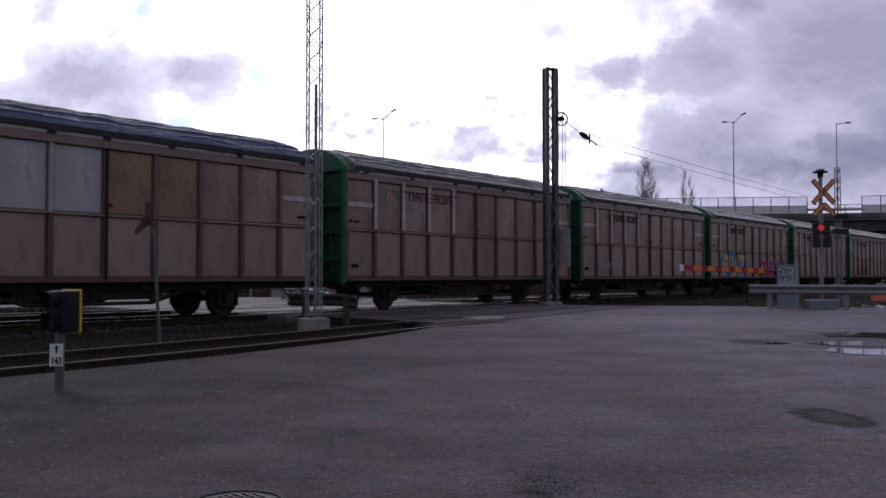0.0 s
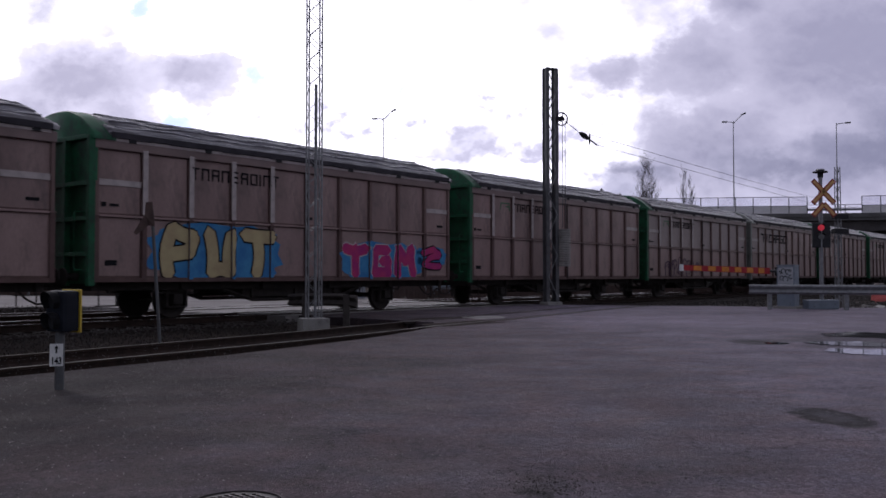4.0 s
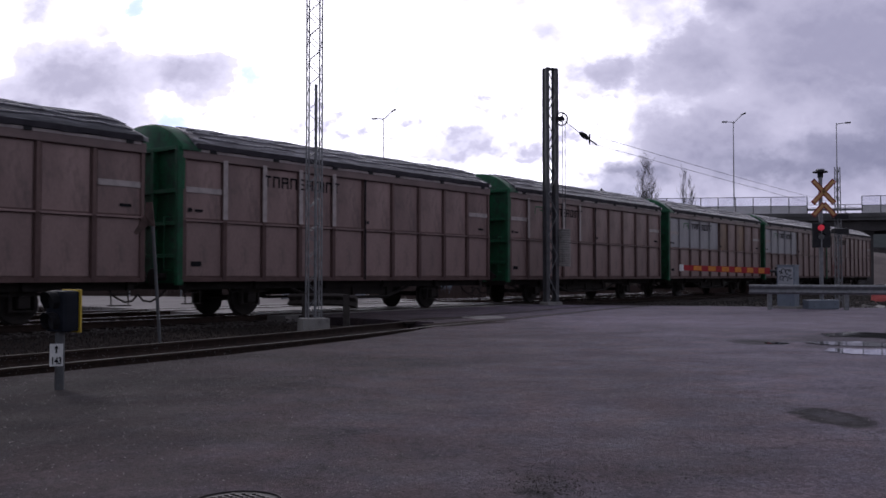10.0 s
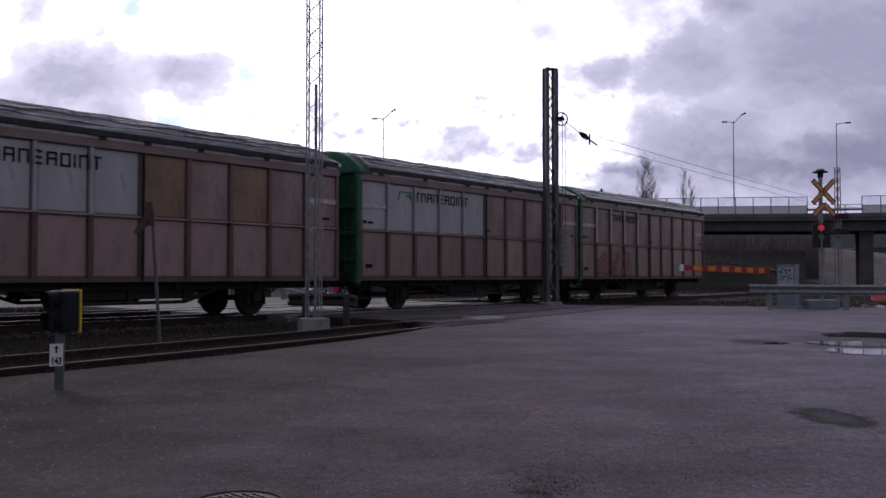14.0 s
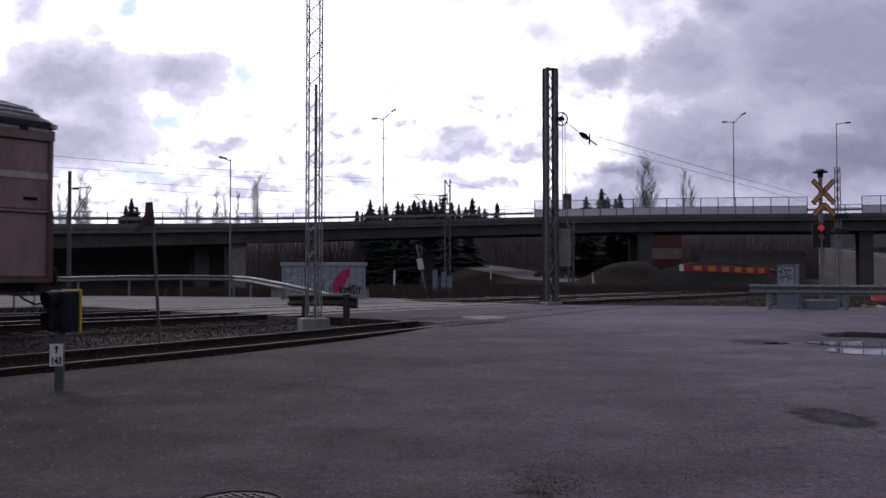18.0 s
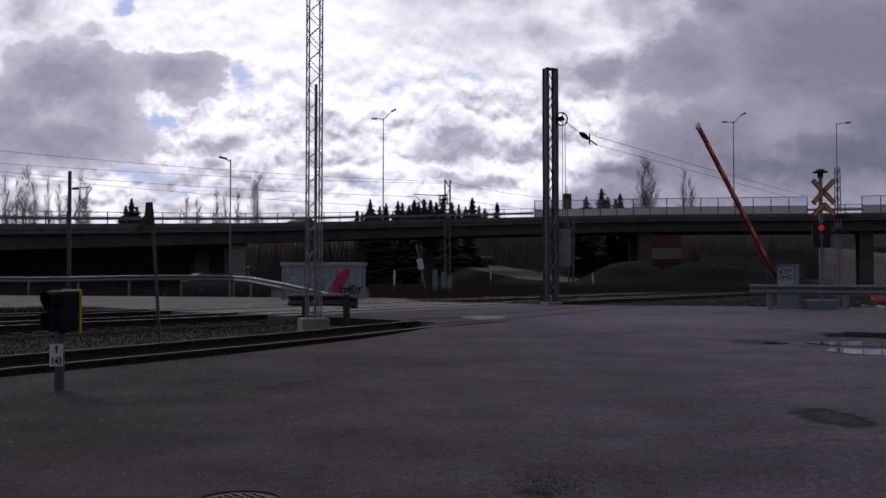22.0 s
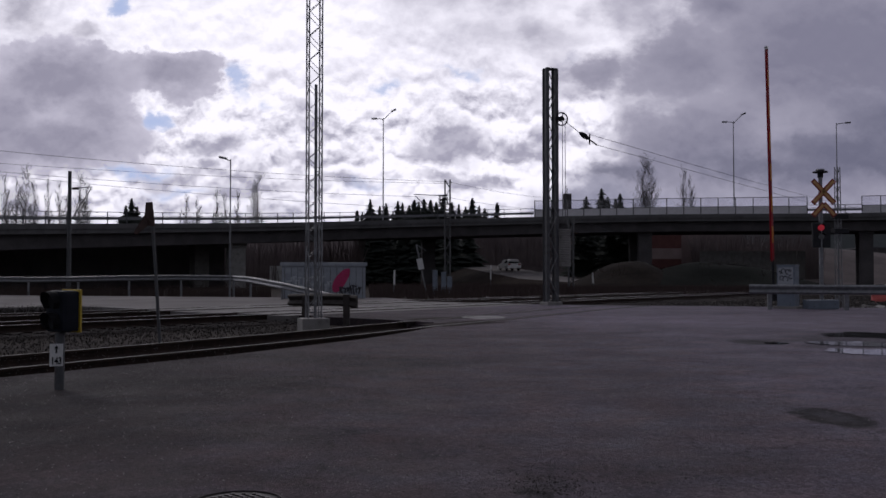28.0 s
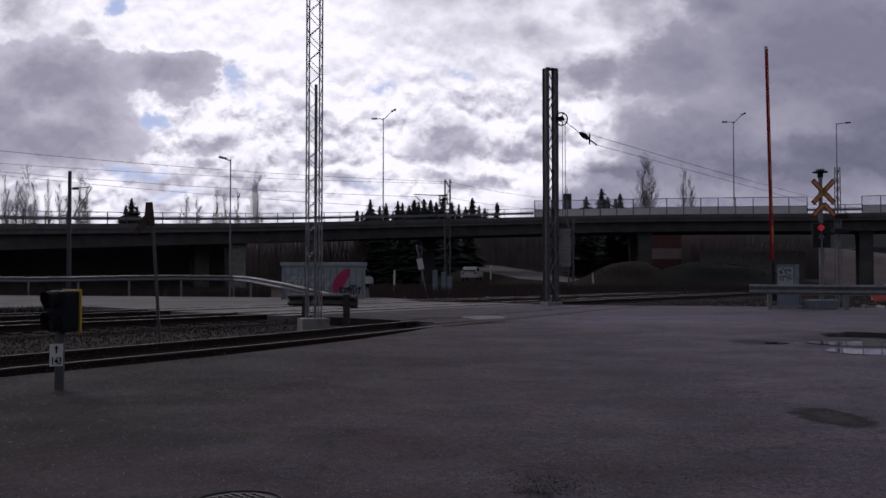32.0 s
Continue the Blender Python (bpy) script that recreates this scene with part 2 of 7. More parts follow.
def asphalt_material():
    """Old asphalt: pale stone chips in dark binder, stains at several sizes, thin cracks; shade towards the left is put
    into the colour.
    """
    m = bpy.data.materials.new("worn_asphalt")
    m.use_nodes = True
    nt = m.node_tree
    L = nt.links.new
    bsdf = nt.nodes["Principled BSDF"]
    tc = nt.nodes.new("ShaderNodeTexCoord")

    def noise_tex(scale, detail, rough=0.6, stretch=None, turn=0.0):
        v = tc.outputs["Object"]
        if stretch:
            mp = nt.nodes.new("ShaderNodeMapping")
            mp.inputs["Scale"].default_value = stretch
            mp.inputs["Rotation"].default_value = (0, 0, turn)
            L(v, mp.inputs["Vector"])
            v = mp.outputs[0]
        n = nt.nodes.new("ShaderNodeTexNoise")
        n.inputs["Scale"].default_value, n.inputs["Detail"].default_value, n.inputs["Roughness"].default_value = scale, detail, rough
        L(v, n.inputs["Vector"])
        return n.outputs["Fac"]

    def rng(v, a, b, c, d):
        n = nt.nodes.new("ShaderNodeMapRange")
        for k, x in zip(("From Min", "From Max", "To Min", "To Max"), (a, b, c, d)):
            n.inputs[k].default_value = x
        L(v, n.inputs["Value"])
        return n.outputs[0]

    def mul(a, b):
        n = nt.nodes.new("ShaderNodeMath")
        n.operation = "MULTIPLY"
        for k, x in enumerate((a, b)):
            if isinstance(x, (int, float)):
                n.inputs[k].default_value = x
            else:
                L(x, n.inputs[k])
        return n.outputs[0]

    chips = noise_tex(95, 4, 0.75)
    value = rng(chips, 0.36, 0.68, 0.40, 1.75)
    cells = nt.nodes.new("ShaderNodeTexVoronoi")
    cells.inputs["Scale"].default_value = 55
    L(tc.outputs["Object"], cells.inputs["Vector"])
    csep = nt.nodes.new("ShaderNodeSeparateXYZ")
    L(cells.outputs["Color"], csep.inputs[0])
    value = mul(value, rng(csep.outputs[0], 0.0, 1.0, 0.66, 1.34))
    value = mul(value, rng(noise_tex(14, 4, 0.6), 0.34, 0.66, 0.82, 1.18))
    value = mul(value, rng(noise_tex(3.2, 6, 0.62), 0.34, 0.66, 0.88, 1.12))
    value = mul(value, rng(noise_tex(0.75, 5, 0.55), 0.34, 0.66, 0.80, 1.20))
    value = mul(value, rng(noise_tex(0.55, 5, 0.6, (0.35, 1.6, 1), radians(-52)), 0.36, 0.66, 0.86, 1.12))
    # Shade painted in: the yard darkens to the left and brightens to the right.
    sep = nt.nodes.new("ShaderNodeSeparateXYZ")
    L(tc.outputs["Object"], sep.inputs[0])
    side_shade = nt.nodes.new("ShaderNodeMath")
    side_shade.operation = "MULTIPLY_ADD"
    L(noise_tex(0.25, 4), side_shade.inputs[0])
    side_shade.inputs[1].default_value = 4.0
    L(sep.outputs[0], side_shade.inputs[2])
    value = mul(value, rng(side_shade.outputs[0], -1.5, 6.5, 0.215, 1.52))
    warp = nt.nodes.new("ShaderNodeVectorMath")
    warp.operation = "MULTIPLY_ADD"
    wn = nt.nodes.new("ShaderNodeTexNoise")
    wn.inputs["Scale"].default_value, wn.inputs["Detail"].default_value = 1.6, 6
    L(tc.outputs["Object"], wn.inputs["Vector"])
    L(wn.outputs["Color"], warp.inputs[0])
    warp.inputs[1].default_value = (1.1, 1.1, 0)
    L(tc.outputs["Object"], warp.inputs[2])
    wsep = nt.nodes.new("ShaderNodeSeparateXYZ")
    L(warp.outputs[0], wsep.inputs[0])

    near = nt.nodes.new("ShaderNodeVectorMath")
    near.operation = "MULTIPLY_ADD"
    nn = nt.nodes.new("ShaderNodeTexNoise")
    nn.inputs["Scale"].default_value, nn.inputs["Detail"].default_value, nn.inputs["Roughness"].default_value = 5.0, 7, 0.65
    L(tc.outputs["Object"], nn.inputs["Vector"])
    L(nn.outputs["Color"], near.inputs[0])
    near.inputs[1].default_value = (0.3, 0.5, 0)
    L(tc.outputs["Object"], near.inputs[2])
    nsep = nt.nodes.new("ShaderNodeSeparateXYZ")
    L(near.outputs[0], nsep.inputs[0])

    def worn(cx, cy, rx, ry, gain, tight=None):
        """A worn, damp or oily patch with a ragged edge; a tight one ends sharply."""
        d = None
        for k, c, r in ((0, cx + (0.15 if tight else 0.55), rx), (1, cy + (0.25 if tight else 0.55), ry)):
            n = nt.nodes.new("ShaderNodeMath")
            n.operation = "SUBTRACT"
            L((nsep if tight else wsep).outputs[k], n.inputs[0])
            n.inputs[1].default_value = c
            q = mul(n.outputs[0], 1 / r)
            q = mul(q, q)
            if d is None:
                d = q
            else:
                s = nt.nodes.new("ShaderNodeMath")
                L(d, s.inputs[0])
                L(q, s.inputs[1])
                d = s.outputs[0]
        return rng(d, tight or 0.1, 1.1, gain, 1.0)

    for patch in ((-1.30, 5.65, 0.45, 0.40, 1.45), (-1.15, 4.65, 0.75, 0.25, 1.55), (-2.4, 5.0, 0.7, 0.5, 1.25), (-2.9, 9.0, 1.7, 1.1, 0.72), (0.2, 7.2, 1.6, 0.9, 1.18), (-0.3, 11.5, 2.2, 1.0, 0.80),
                  (1.9, 16.5, 2.4, 0.8, 0.80), (5.0, 22.0, 5.0, 3.5, 1.25), (3.3, 9.5, 0.35, 2.2, 1.15), (-2.9, 7.6, 0.5, 0.35, 0.62), (1.6, 5.4, 0.7, 0.6, 0.84), (-1.2, 6.6, 0.9, 0.35, 0.86),
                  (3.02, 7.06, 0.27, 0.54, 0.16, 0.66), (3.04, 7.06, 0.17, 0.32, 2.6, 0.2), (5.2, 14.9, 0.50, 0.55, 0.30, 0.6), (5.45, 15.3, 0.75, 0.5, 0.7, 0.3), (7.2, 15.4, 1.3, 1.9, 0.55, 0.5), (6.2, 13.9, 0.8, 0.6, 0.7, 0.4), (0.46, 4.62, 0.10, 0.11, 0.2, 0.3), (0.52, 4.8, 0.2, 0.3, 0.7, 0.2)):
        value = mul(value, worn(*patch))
    vor = nt.nodes.new("ShaderNodeTexVoronoi")
    vor.feature = "DISTANCE_TO_EDGE"
    vor.inputs["Scale"].default_value = 0.38
    L(warp.outputs[0], vor.inputs["Vector"])
    crack = rng(vor.outputs["Distance"], 0.0, 0.006, 0.6, 1.0)
    value = mul(value, crack)
    # The hue follows that painted shade, reddish left to bluish right, with random mottling.
    tint = nt.nodes.new("ShaderNodeMix")
    tint.data_type = "RGBA"
    tint.inputs["A"].default_value, tint.inputs["B"].default_value = (0.102, 0.069, 0.080, 1), (0.087, 0.074, 0.100, 1)
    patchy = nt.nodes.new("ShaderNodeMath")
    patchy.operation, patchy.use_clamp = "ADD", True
    L(rng(side_shade.outputs[0], -1.5, 6.5, 0.0, 1.0), patchy.inputs[0])
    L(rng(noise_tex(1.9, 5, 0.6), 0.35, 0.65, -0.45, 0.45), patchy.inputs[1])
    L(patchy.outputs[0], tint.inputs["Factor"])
    sc = nt.nodes.new("ShaderNodeVectorMath")
    sc.operation = "SCALE"
    L(tint.outputs["Result"], sc.inputs[0])
    L(value, sc.inputs["Scale"])
    L(sc.outputs[0], bsdf.inputs["Base Color"])
    L(rng(noise_tex(1.1, 5), 0.3, 0.7, 0.74, 0.95), bsdf.inputs["Roughness"])
    bsdf.inputs["Specular IOR Level"].default_value = 0.27
    bp = nt.nodes.new("ShaderNodeBump")
    bp.inputs["Strength"].default_value, bp.inputs["Distance"].default_value = 0.9, 0.012
    L(chips, bp.inputs["Height"])
    L(bp.outputs[0], bsdf.inputs["Normal"])
    return m


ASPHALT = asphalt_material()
ROAD = mat("pale_worn_road", (0.20, 0.183, 0.182), (0.15, 0.137, 0.136), 0.85, spec=0.2, scale=0.3, fine=30, bump=0.4)
WET = mat("standing_water", (0.02, 0.02, 0.022), None, 0.03, gloss_var=0.01, spec=0.6)

bm = bmesh.new()
R = 2600.0
ring = [bm.verts.new((R * math.cos(a * math.tau / 48), R * math.sin(a * math.tau / 48), -0.22)) for a in range(48)]
bm.faces.new(ring)
single("ground", bm, EARTH, "flat brown earth with dead grass around the tracks", "ground", kind="structure")


def outline(pts):
    return [tuple(sd(s, d).xy) for s, d in pts]


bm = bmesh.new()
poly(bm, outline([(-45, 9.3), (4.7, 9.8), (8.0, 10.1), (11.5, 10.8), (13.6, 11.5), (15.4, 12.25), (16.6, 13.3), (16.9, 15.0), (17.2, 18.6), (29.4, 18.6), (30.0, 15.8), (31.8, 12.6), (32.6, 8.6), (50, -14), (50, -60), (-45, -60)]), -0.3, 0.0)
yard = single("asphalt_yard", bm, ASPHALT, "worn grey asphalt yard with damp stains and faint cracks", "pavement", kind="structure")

bm = bmesh.new()
poly(bm, outline([(17.4, 26.3), (31.6, 26.3), (33.5, 30.0), (31.0, 34.0), (24, 52), (-60, 54), (-60, 33.0), (10, 32.5), (17.5, 30.5)]), -0.3, 0.0)
single("road", bm, ROAD, "pale worn road beyond the tracks", "road", kind="structure")


def uneven_bed(s0, s1, d_of, half, z, step=1.0):
    bm = bmesh.new()
    rows = []
    n = int((s1 - s0) / step)
    for i in range(n + 1):
        s = s0 + (s1 - s0) * i / n
        d = d_of(s)
        r = []
        for k, (o, dz) in enumerate(((-half - 0.5, -0.28), (-half, 0), (-half / 3, 0.01), (half / 3, 0.01), (half, 0), (half + 0.5, -0.28))):
            p = sd(s, d + o + random.uniform(-0.08, 0.08), z + dz + random.uniform(-0.02, 0.02))
            r.append(bm.verts.new(p))
        rows.append(r)
    for a, b in zip(rows, rows[1:]):
        for k in range(5):
            bm.faces.new((a[k], b[k], b[k + 1], a[k + 1]))
    return bm


def siding_d(s):
    """The siding bends towards the main track as it crosses the yard."""
    return float(np.interp(s, (-60, 5, 9, 12, 15.5, 19.5, 26, 31), (4.3, 11.45, 11.95, 12.38, 13.15, 13.65, 14.75, 15.3)))


RAIL_SECTION = [(-0.065, -0.155), (0.065, -0.155), (0.012, -0.12), (0.012, -0.045), (0.034, -0.035), (0.034, 0.0), (-0.034, 0.0), (-0.034, -0.035), (-0.012, -0.045), (-0.012, -0.12)]
HEAD_SECTION = [(-0.03, 0.001), (0.03, 0.001), (0.024, 0.004), (-0.024, 0.004)]


def rail(d_of, s0, s1, top, parent, step=2.0, head=None):
    n = max(2, int((s1 - s0) / step))
    path = []
    for i in range(n + 1):
        s = s0 + (s1 - s0) * i / n
        path.append((sd(s, d_of(s), top), TR.to_3x3() @ Vector((0, 1, 0))))
    bm = bmesh.new()
    sweep(bm, RAIL_SECTION, path)
    r = part("rail", bm, RAIL_SIDE, parent)
    bm = bmesh.new()
    sweep(bm, HEAD_SECTION, path)
    part("rail_head", bm, head or RAIL_TOP, r)
    return r


bm = bmesh.new()
box(bm, -0.12, 0.12, -1.3, 1.3, -0.2, -0.155)
SLEEPER_MESH = mesh_of("sleeper", bm, SLEEPER)


RUSTY_TOP = mat("dull_rail_head", (0.10, 0.08, 0.073), (0.06, 0.047, 0.043), 0.5, metal=0.4, scale=3)


def track(name, d_of, s0, s1, top, label, gap=None, near=(0, 40), head=None):
    t = thing(name, Matrix(), label, "railway track", kind="structure")
    bm = uneven_bed(s0, s1, d_of, 1.75, top - 0.19, 1.5)
    part("ballast_bed", bm, BALLAST, t, "dirty dark ballast")
    for o in (-0.795, 0.795):
        rail(lambda s, o=o: d_of(s) + o, s0, s1, top, t, head=head)
    s = near[0]
    while s < near[1]:
        if not (gap and gap[0] < s < gap[1]):
            m = Matrix.Translation(sd(s, d_of(s) + random.uniform(-0.05, 0.05), top + random.uniform(-0.01, 0.004))) @ pose(0, 0, 0, 0, 0, TRACK_TURN + random.uniform(-1.5, 1.5))
            piece("sleeper", SLEEPER_MESH, t, m)
        s += 0.62
    return t


track("main_track", lambda s: CENTRE_1, -330, 320, 0.03, "main railway track with worn rails on dark ballast", (16.6, 29.4), (2, 90))
track("second_track", lambda s: CENTRE_2, -330, 320, 0.03, "second railway track with bright rails", (17, 29.4), (4, 80))
track("siding_track", siding_d, -60, 16.5, 0.0, "rusty siding track sunk at the yard's edge", (14.4, 40), (-4, 14.4), RUSTY_TOP)

# the siding's rails go on flush in the asphalt, each with its groove
flush = thing("sunken_siding_rails", Matrix(), "rusty rails sunk flush in the asphalt with dark grooves", "railway track", kind="structure")
GROOVE = mat("muddy_groove", (0.020, 0.016, 0.016), (0.030, 0.024, 0.023), 0.95, spec=0.1, scale=6)
for o, s0, s1 in ((-0.795, 14.6, 30.2), (0.795, 16.3, 28.8)):
    path = [(sd(s0 + (s1 - s0) * i / 30, siding_d(s0 + (s1 - s0) * i / 30) + o), TR.to_3x3() @ Vector((0, 1, 0))) for i in range(31)]
    for name, lo, hi, z, m_ in (("rail_head", -0.035, 0.035, 0.006, RUSTY_TOP), ("groove", 0.035, 0.16, 0.004, GROOVE), ("groove", -0.13, -0.035, 0.004, GROOVE)):
        bm = bmesh.new()
        sweep(bm, [(lo, -0.05), (hi, -0.05), (hi, z), (lo, z)], path)
        part(name, bm, m_, flush)

# crossing panels between and beside the rails
cross = thing("level_crossing_deck", Matrix(), "worn asphalt and timber level crossing deck between the rails", "crossing deck", kind="structure")
DECK = mat("crossing_deck", (0.17, 0.155, 0.15), (0.12, 0.11, 0.108), 0.75, scale=0.8, fine=50, bump=0.6)
for c in (CENTRE_1, CENTRE_2):
    for i in range(6):
        bm = bmesh.new()
        s0 = 16.9 + i * 2.1
        box(bm, s0 + 0.02, s0 + 2.08, c - 0.69, c + 0.69, -0.2, 0.012 + 0.006 * (i % 2), TR)
        part("deck_panel", bm, DECK, cross)
for a, b in ((18.55, CENTRE_1 - 0.86), (CENTRE_1 + 0.86, CENTRE_2 - 0.86), (CENTRE_2 + 0.86, 26.4)):
    bm = bmesh.new()
    box(bm, 16.7, 29.4, a, b, -0.2, 0.004, TR)
    part("deck_strip", bm, DECK, cross)


# ---- freight wagons ----
BODY, HALF = 13.0, 1.55
SILL, EAVE, RIDGE = 0.93, 4.18, 4.84
BAY = BODY / 10


def arch(y0, half, z_edge, z_top, n=12, power=2.2):
    return [(y0 + half * (2 * i / n - 1), z_edge + (z_top - z_edge) * (1 - abs(2 * i / n - 1) ** power)) for i in range(n + 1)]


def roof_mesh(x0, x1, hip0, hip1, lift, seed):
    """An arched roof sheet, slightly slack between its bows, with rounded ends."""
    rnd = random.Random(seed)
    bm = bmesh.new()
    xs, n = [], 90
    for i in range(n + 1):
        xs.append(x0 + (x1 - x0) * i / n)
    rows = []
    for x in xs:
        e = 1.0
        for hip, dist in ((hip0, x - x0), (hip1, x1 - x)):
            if hip and dist < hip:
                e = min(e, math.sqrt(max(0.0, 1 - (1 - dist / hip) ** 2)) * 0.92 + 0.08)
        ring = []
        for k, (y, z) in enumerate(arch(0, HALF + 0.05, EAVE + 0.13, RIDGE + lift, 24)):
            zz = EAVE + 0.13 + (z - EAVE - 0.13) * e
            crease = noise.noise((x * 0.55 + seed, y * 5.5 + x * 0.5, seed))
            ripple = 0.05 * (1 - 2 * abs(crease)) * min(1.0, abs(y)) + 0.022 * noise.noise((x * 2.6, y * 6 + seed, 2.0)) + 0.014 * math.sin(k * math.pi / 2 + 0.4)
            ripple -= 0.012 * abs(math.sin(math.pi * (x - x0) / BAY)) ** 0.5
            ring.append(bm.verts.new((x, y, zz + (ripple if 0 < k < 24 else 0))))
        ring.append(bm.verts.new((x, HALF + 0.05, EAVE + 0.04)))
        ring.insert(0, bm.verts.new((x, -HALF - 0.05, EAVE + 0.04)))
        rows.append(ring)
    for a, b in zip(rows, rows[1:]):
        for k in range(len(a) - 1):
            bm.faces.new((a[k], b[k], b[k + 1], a[k + 1]))
    bm.faces.new(rows[0])
    bm.faces.new(rows[-1][::-1])
    return bm


def wagon_shared():
    """Meshes that all wagons use."""
    S = {}
    bm = bmesh.new()
    box(bm, 0.25, BODY - 0.25, -0.06, 0.06, 0.72, 0.97)
    S["sole_bar"] = mesh_of("sole_bar", bm, GRIME)
    bm = bmesh.new()
    tube(bm, [(3.9, 0, 0.72), (4.9, 0, 0.42), (8.0, 0, 0.42), (9.0, 0, 0.72)], 0.05, 6)
    for x in (4.9, 6.45, 8.0):
        box(bm, x - 0.05, x + 0.05, -0.04, 0.04, 0.42, 0.72)
    S["truss_rod"] = mesh_of("truss_rod", bm, GRIME)
    bm = bmesh.new()
    box(bm, 4.6, 8.3, -0.03, 0.03, 0.5, 0.74)
    S["side_skirt"] = mesh_of("side_skirt", bm, GRIME)
    bm = bmesh.new()
    box(bm, -0.08, 0.08, -1.3, 1.3, 0.72, 0.96)
    S["cross_member"] = mesh_of("cross_member", bm, GRIME)
    bm = bmesh.new()
    box(bm, 0.1, BODY - 0.1, -1.34, 1.34, 0.93, 1.0)
    S["floor_plate"] = mesh_of("floor_plate", bm, GRIME)
    bm = bmesh.new()
    box(bm, -0.13, 0.13, -0.14, 0.14, 0.36, 0.62, bevel=0.02)
    S["axle_box"] = mesh_of("axle_box", bm, GRIME)
    bm = bmesh.new()
    for k in range(5):
        L = 0.62 - 0.1 * k
        box(bm, -L, L, -0.05, 0.05, 0.62 + k * 0.022, 0.643 + k * 0.022)
    for e in (-1, 1):
        tube(bm, [(e * 0.6, 0, 0.63), (e * 0.78, 0, 0.78)], 0.03, 6)
    S["spring"] = mesh_of("leaf_spring", bm, GRIME)
    bm = bmesh.new()
    box(bm, -0.31, -0.25, -0.08, 0.08, 0.3, 0.75)
    box(bm, 0.25, 0.31, -0.08, 0.08, 0.3, 0.75)
    box(bm, -0.31, 0.31, -0.06, 0.06, 0.28, 0.32)
    S["guard"] = mesh_of("axle_guard", bm, GRIME)
    bm = bmesh.new()
    tube(bm, [(0, -1.1, 0), (0, 1.1, 0)], 0.075, 12)
    S["axle"] = mesh_of("wheelset", bm, GRIME)
    bm = bmesh.new()
    disc(bm, (0, 0, 0), (0, 1, 0), 0.46, 0.135, 28, 0.02)
    disc(bm, (0, 0.05, 0), (0, 1, 0), 0.49, 0.03, 28)
    disc(bm, (0, -0.09, 0), (0, 1, 0), 0.13, 0.06, 14)
    for k in range(5):
        a = k * math.tau / 5
        disc(bm, (0.27 * math.cos(a), -0.07, 0.27 * math.sin(a)), (0, 1, 0), 0.055, 0.012, 10)
    S["wheel"] = mesh_of("wheel", bm, GRIME)
    bm = bmesh.new()
    tube(bm, [(0, 0, 0), (-0.25, 0, 0)], 0.09, 12)
    disc(bm, (-0.4, 0, 0), (1, 0, 0), 0.21, 0.05, 20, 0.015)
    tube(bm, [(-0.2, 0, 0), (-0.4, 0, 0)], 0.06, 10)
    S["buffer"] = mesh_of("buffer", bm, GRIME)
    bm = bmesh.new()
    tube(bm, [(0, 0, 0), (-0.2, 0, -0.02), (-0.38, 0, -0.1)], 0.045, 8)
    box(bm, -0.48, -0.32, -0.05, 0.05, -0.2, -0.02)
    S["coupling"] = mesh_of("coupling_hook", bm, GRIME)
    bm = bmesh.new()
    tube(bm, [(0.3, -0.6, 0.8), (0.05, -0.6, 0.55), (-0.2, -0.58, 0.42), (-0.36, -0.5, 0.45), (-0.46, -0.4, 0.62)], 0.025, 8)
    S["hose"] = mesh_of("brake_hose", bm, GRIME)
    bm = bmesh.new()
    for x in (-0.22, 0.22):
        tube(bm, [(x, 0, 0.95), (x, -0.02, 0.38)], 0.018, 6)
    box(bm, -0.24, 0.24, -0.12, 0.12, 0.36, 0.385)
    box(bm, -0.24, 0.24, -0.1, 0.1, 0.64, 0.66)
    S["step"] = mesh_of("footstep", bm, GRIME)
    bm = bmesh.new()
    box(bm, 0, 0.7, -0.35, 0.35, 0.42, 0.74, bevel=0.04)
    tube(bm, [(0.9, 0, 0.6), (2.0, 0, 0.6)], 0.17, 14)
    S["brake"] = mesh_of("brake_cylinder", bm, GRIME)
    return S


SH = wagon_shared()


def panel_mesh(z0, z1, material, name="wall_panel"):
    bm = bmesh.new()
    y = -HALF + 0.05
    x0, x1 = 0.07, BAY - 0.07
    v = [bm.verts.new(p) for p in ((x0, y + 0.03, z0), (x1, y + 0.03, z0), (x1, y + 0.03, z1), (x0, y + 0.03, z1))]
    i = 0.035
    w = [bm.verts.new(p) for p in ((x0 + i, y, z0 + i), (x1 - i, y, z0 + i), (x1 - i, y, z1 - i), (x0 + i, y, z1 - i))]
    c = bm.verts.new(((x0 + x1) / 2, y - 0.012, (z0 + z1) / 2))
    for k in range(4):
        bm.faces.new((v[k], v[(k + 1) % 4], w[(k + 1) % 4], w[k]))
        bm.faces.new((w[k], w[(k + 1) % 4], c))
    return mesh_of(name, bm, material)


MID = 2.43
LOWER = panel_mesh(SILL + 0.1, MID - 0.03, BROWN)
UPPER = panel_mesh(MID + 0.03, EAVE - 0.24, BROWN)
UPPER_PALE = panel_mesh(MID + 0.03, EAVE - 0.24, PALE)
UPPER_RUST = panel_mesh(MID + 0.03, EAVE - 0.24, RUST_BROWN)
UPPER_GREY = panel_mesh(MID + 0.03, EAVE - 0.24, mat("faded_grey_panel", (0.350, 0.285, 0.280), (0.275, 0.222, 0.220), 0.5, scale=0.9, fine=22, wear=(0.17, 0.13, 0.12), wear_amount=0.2, spec=0.35))

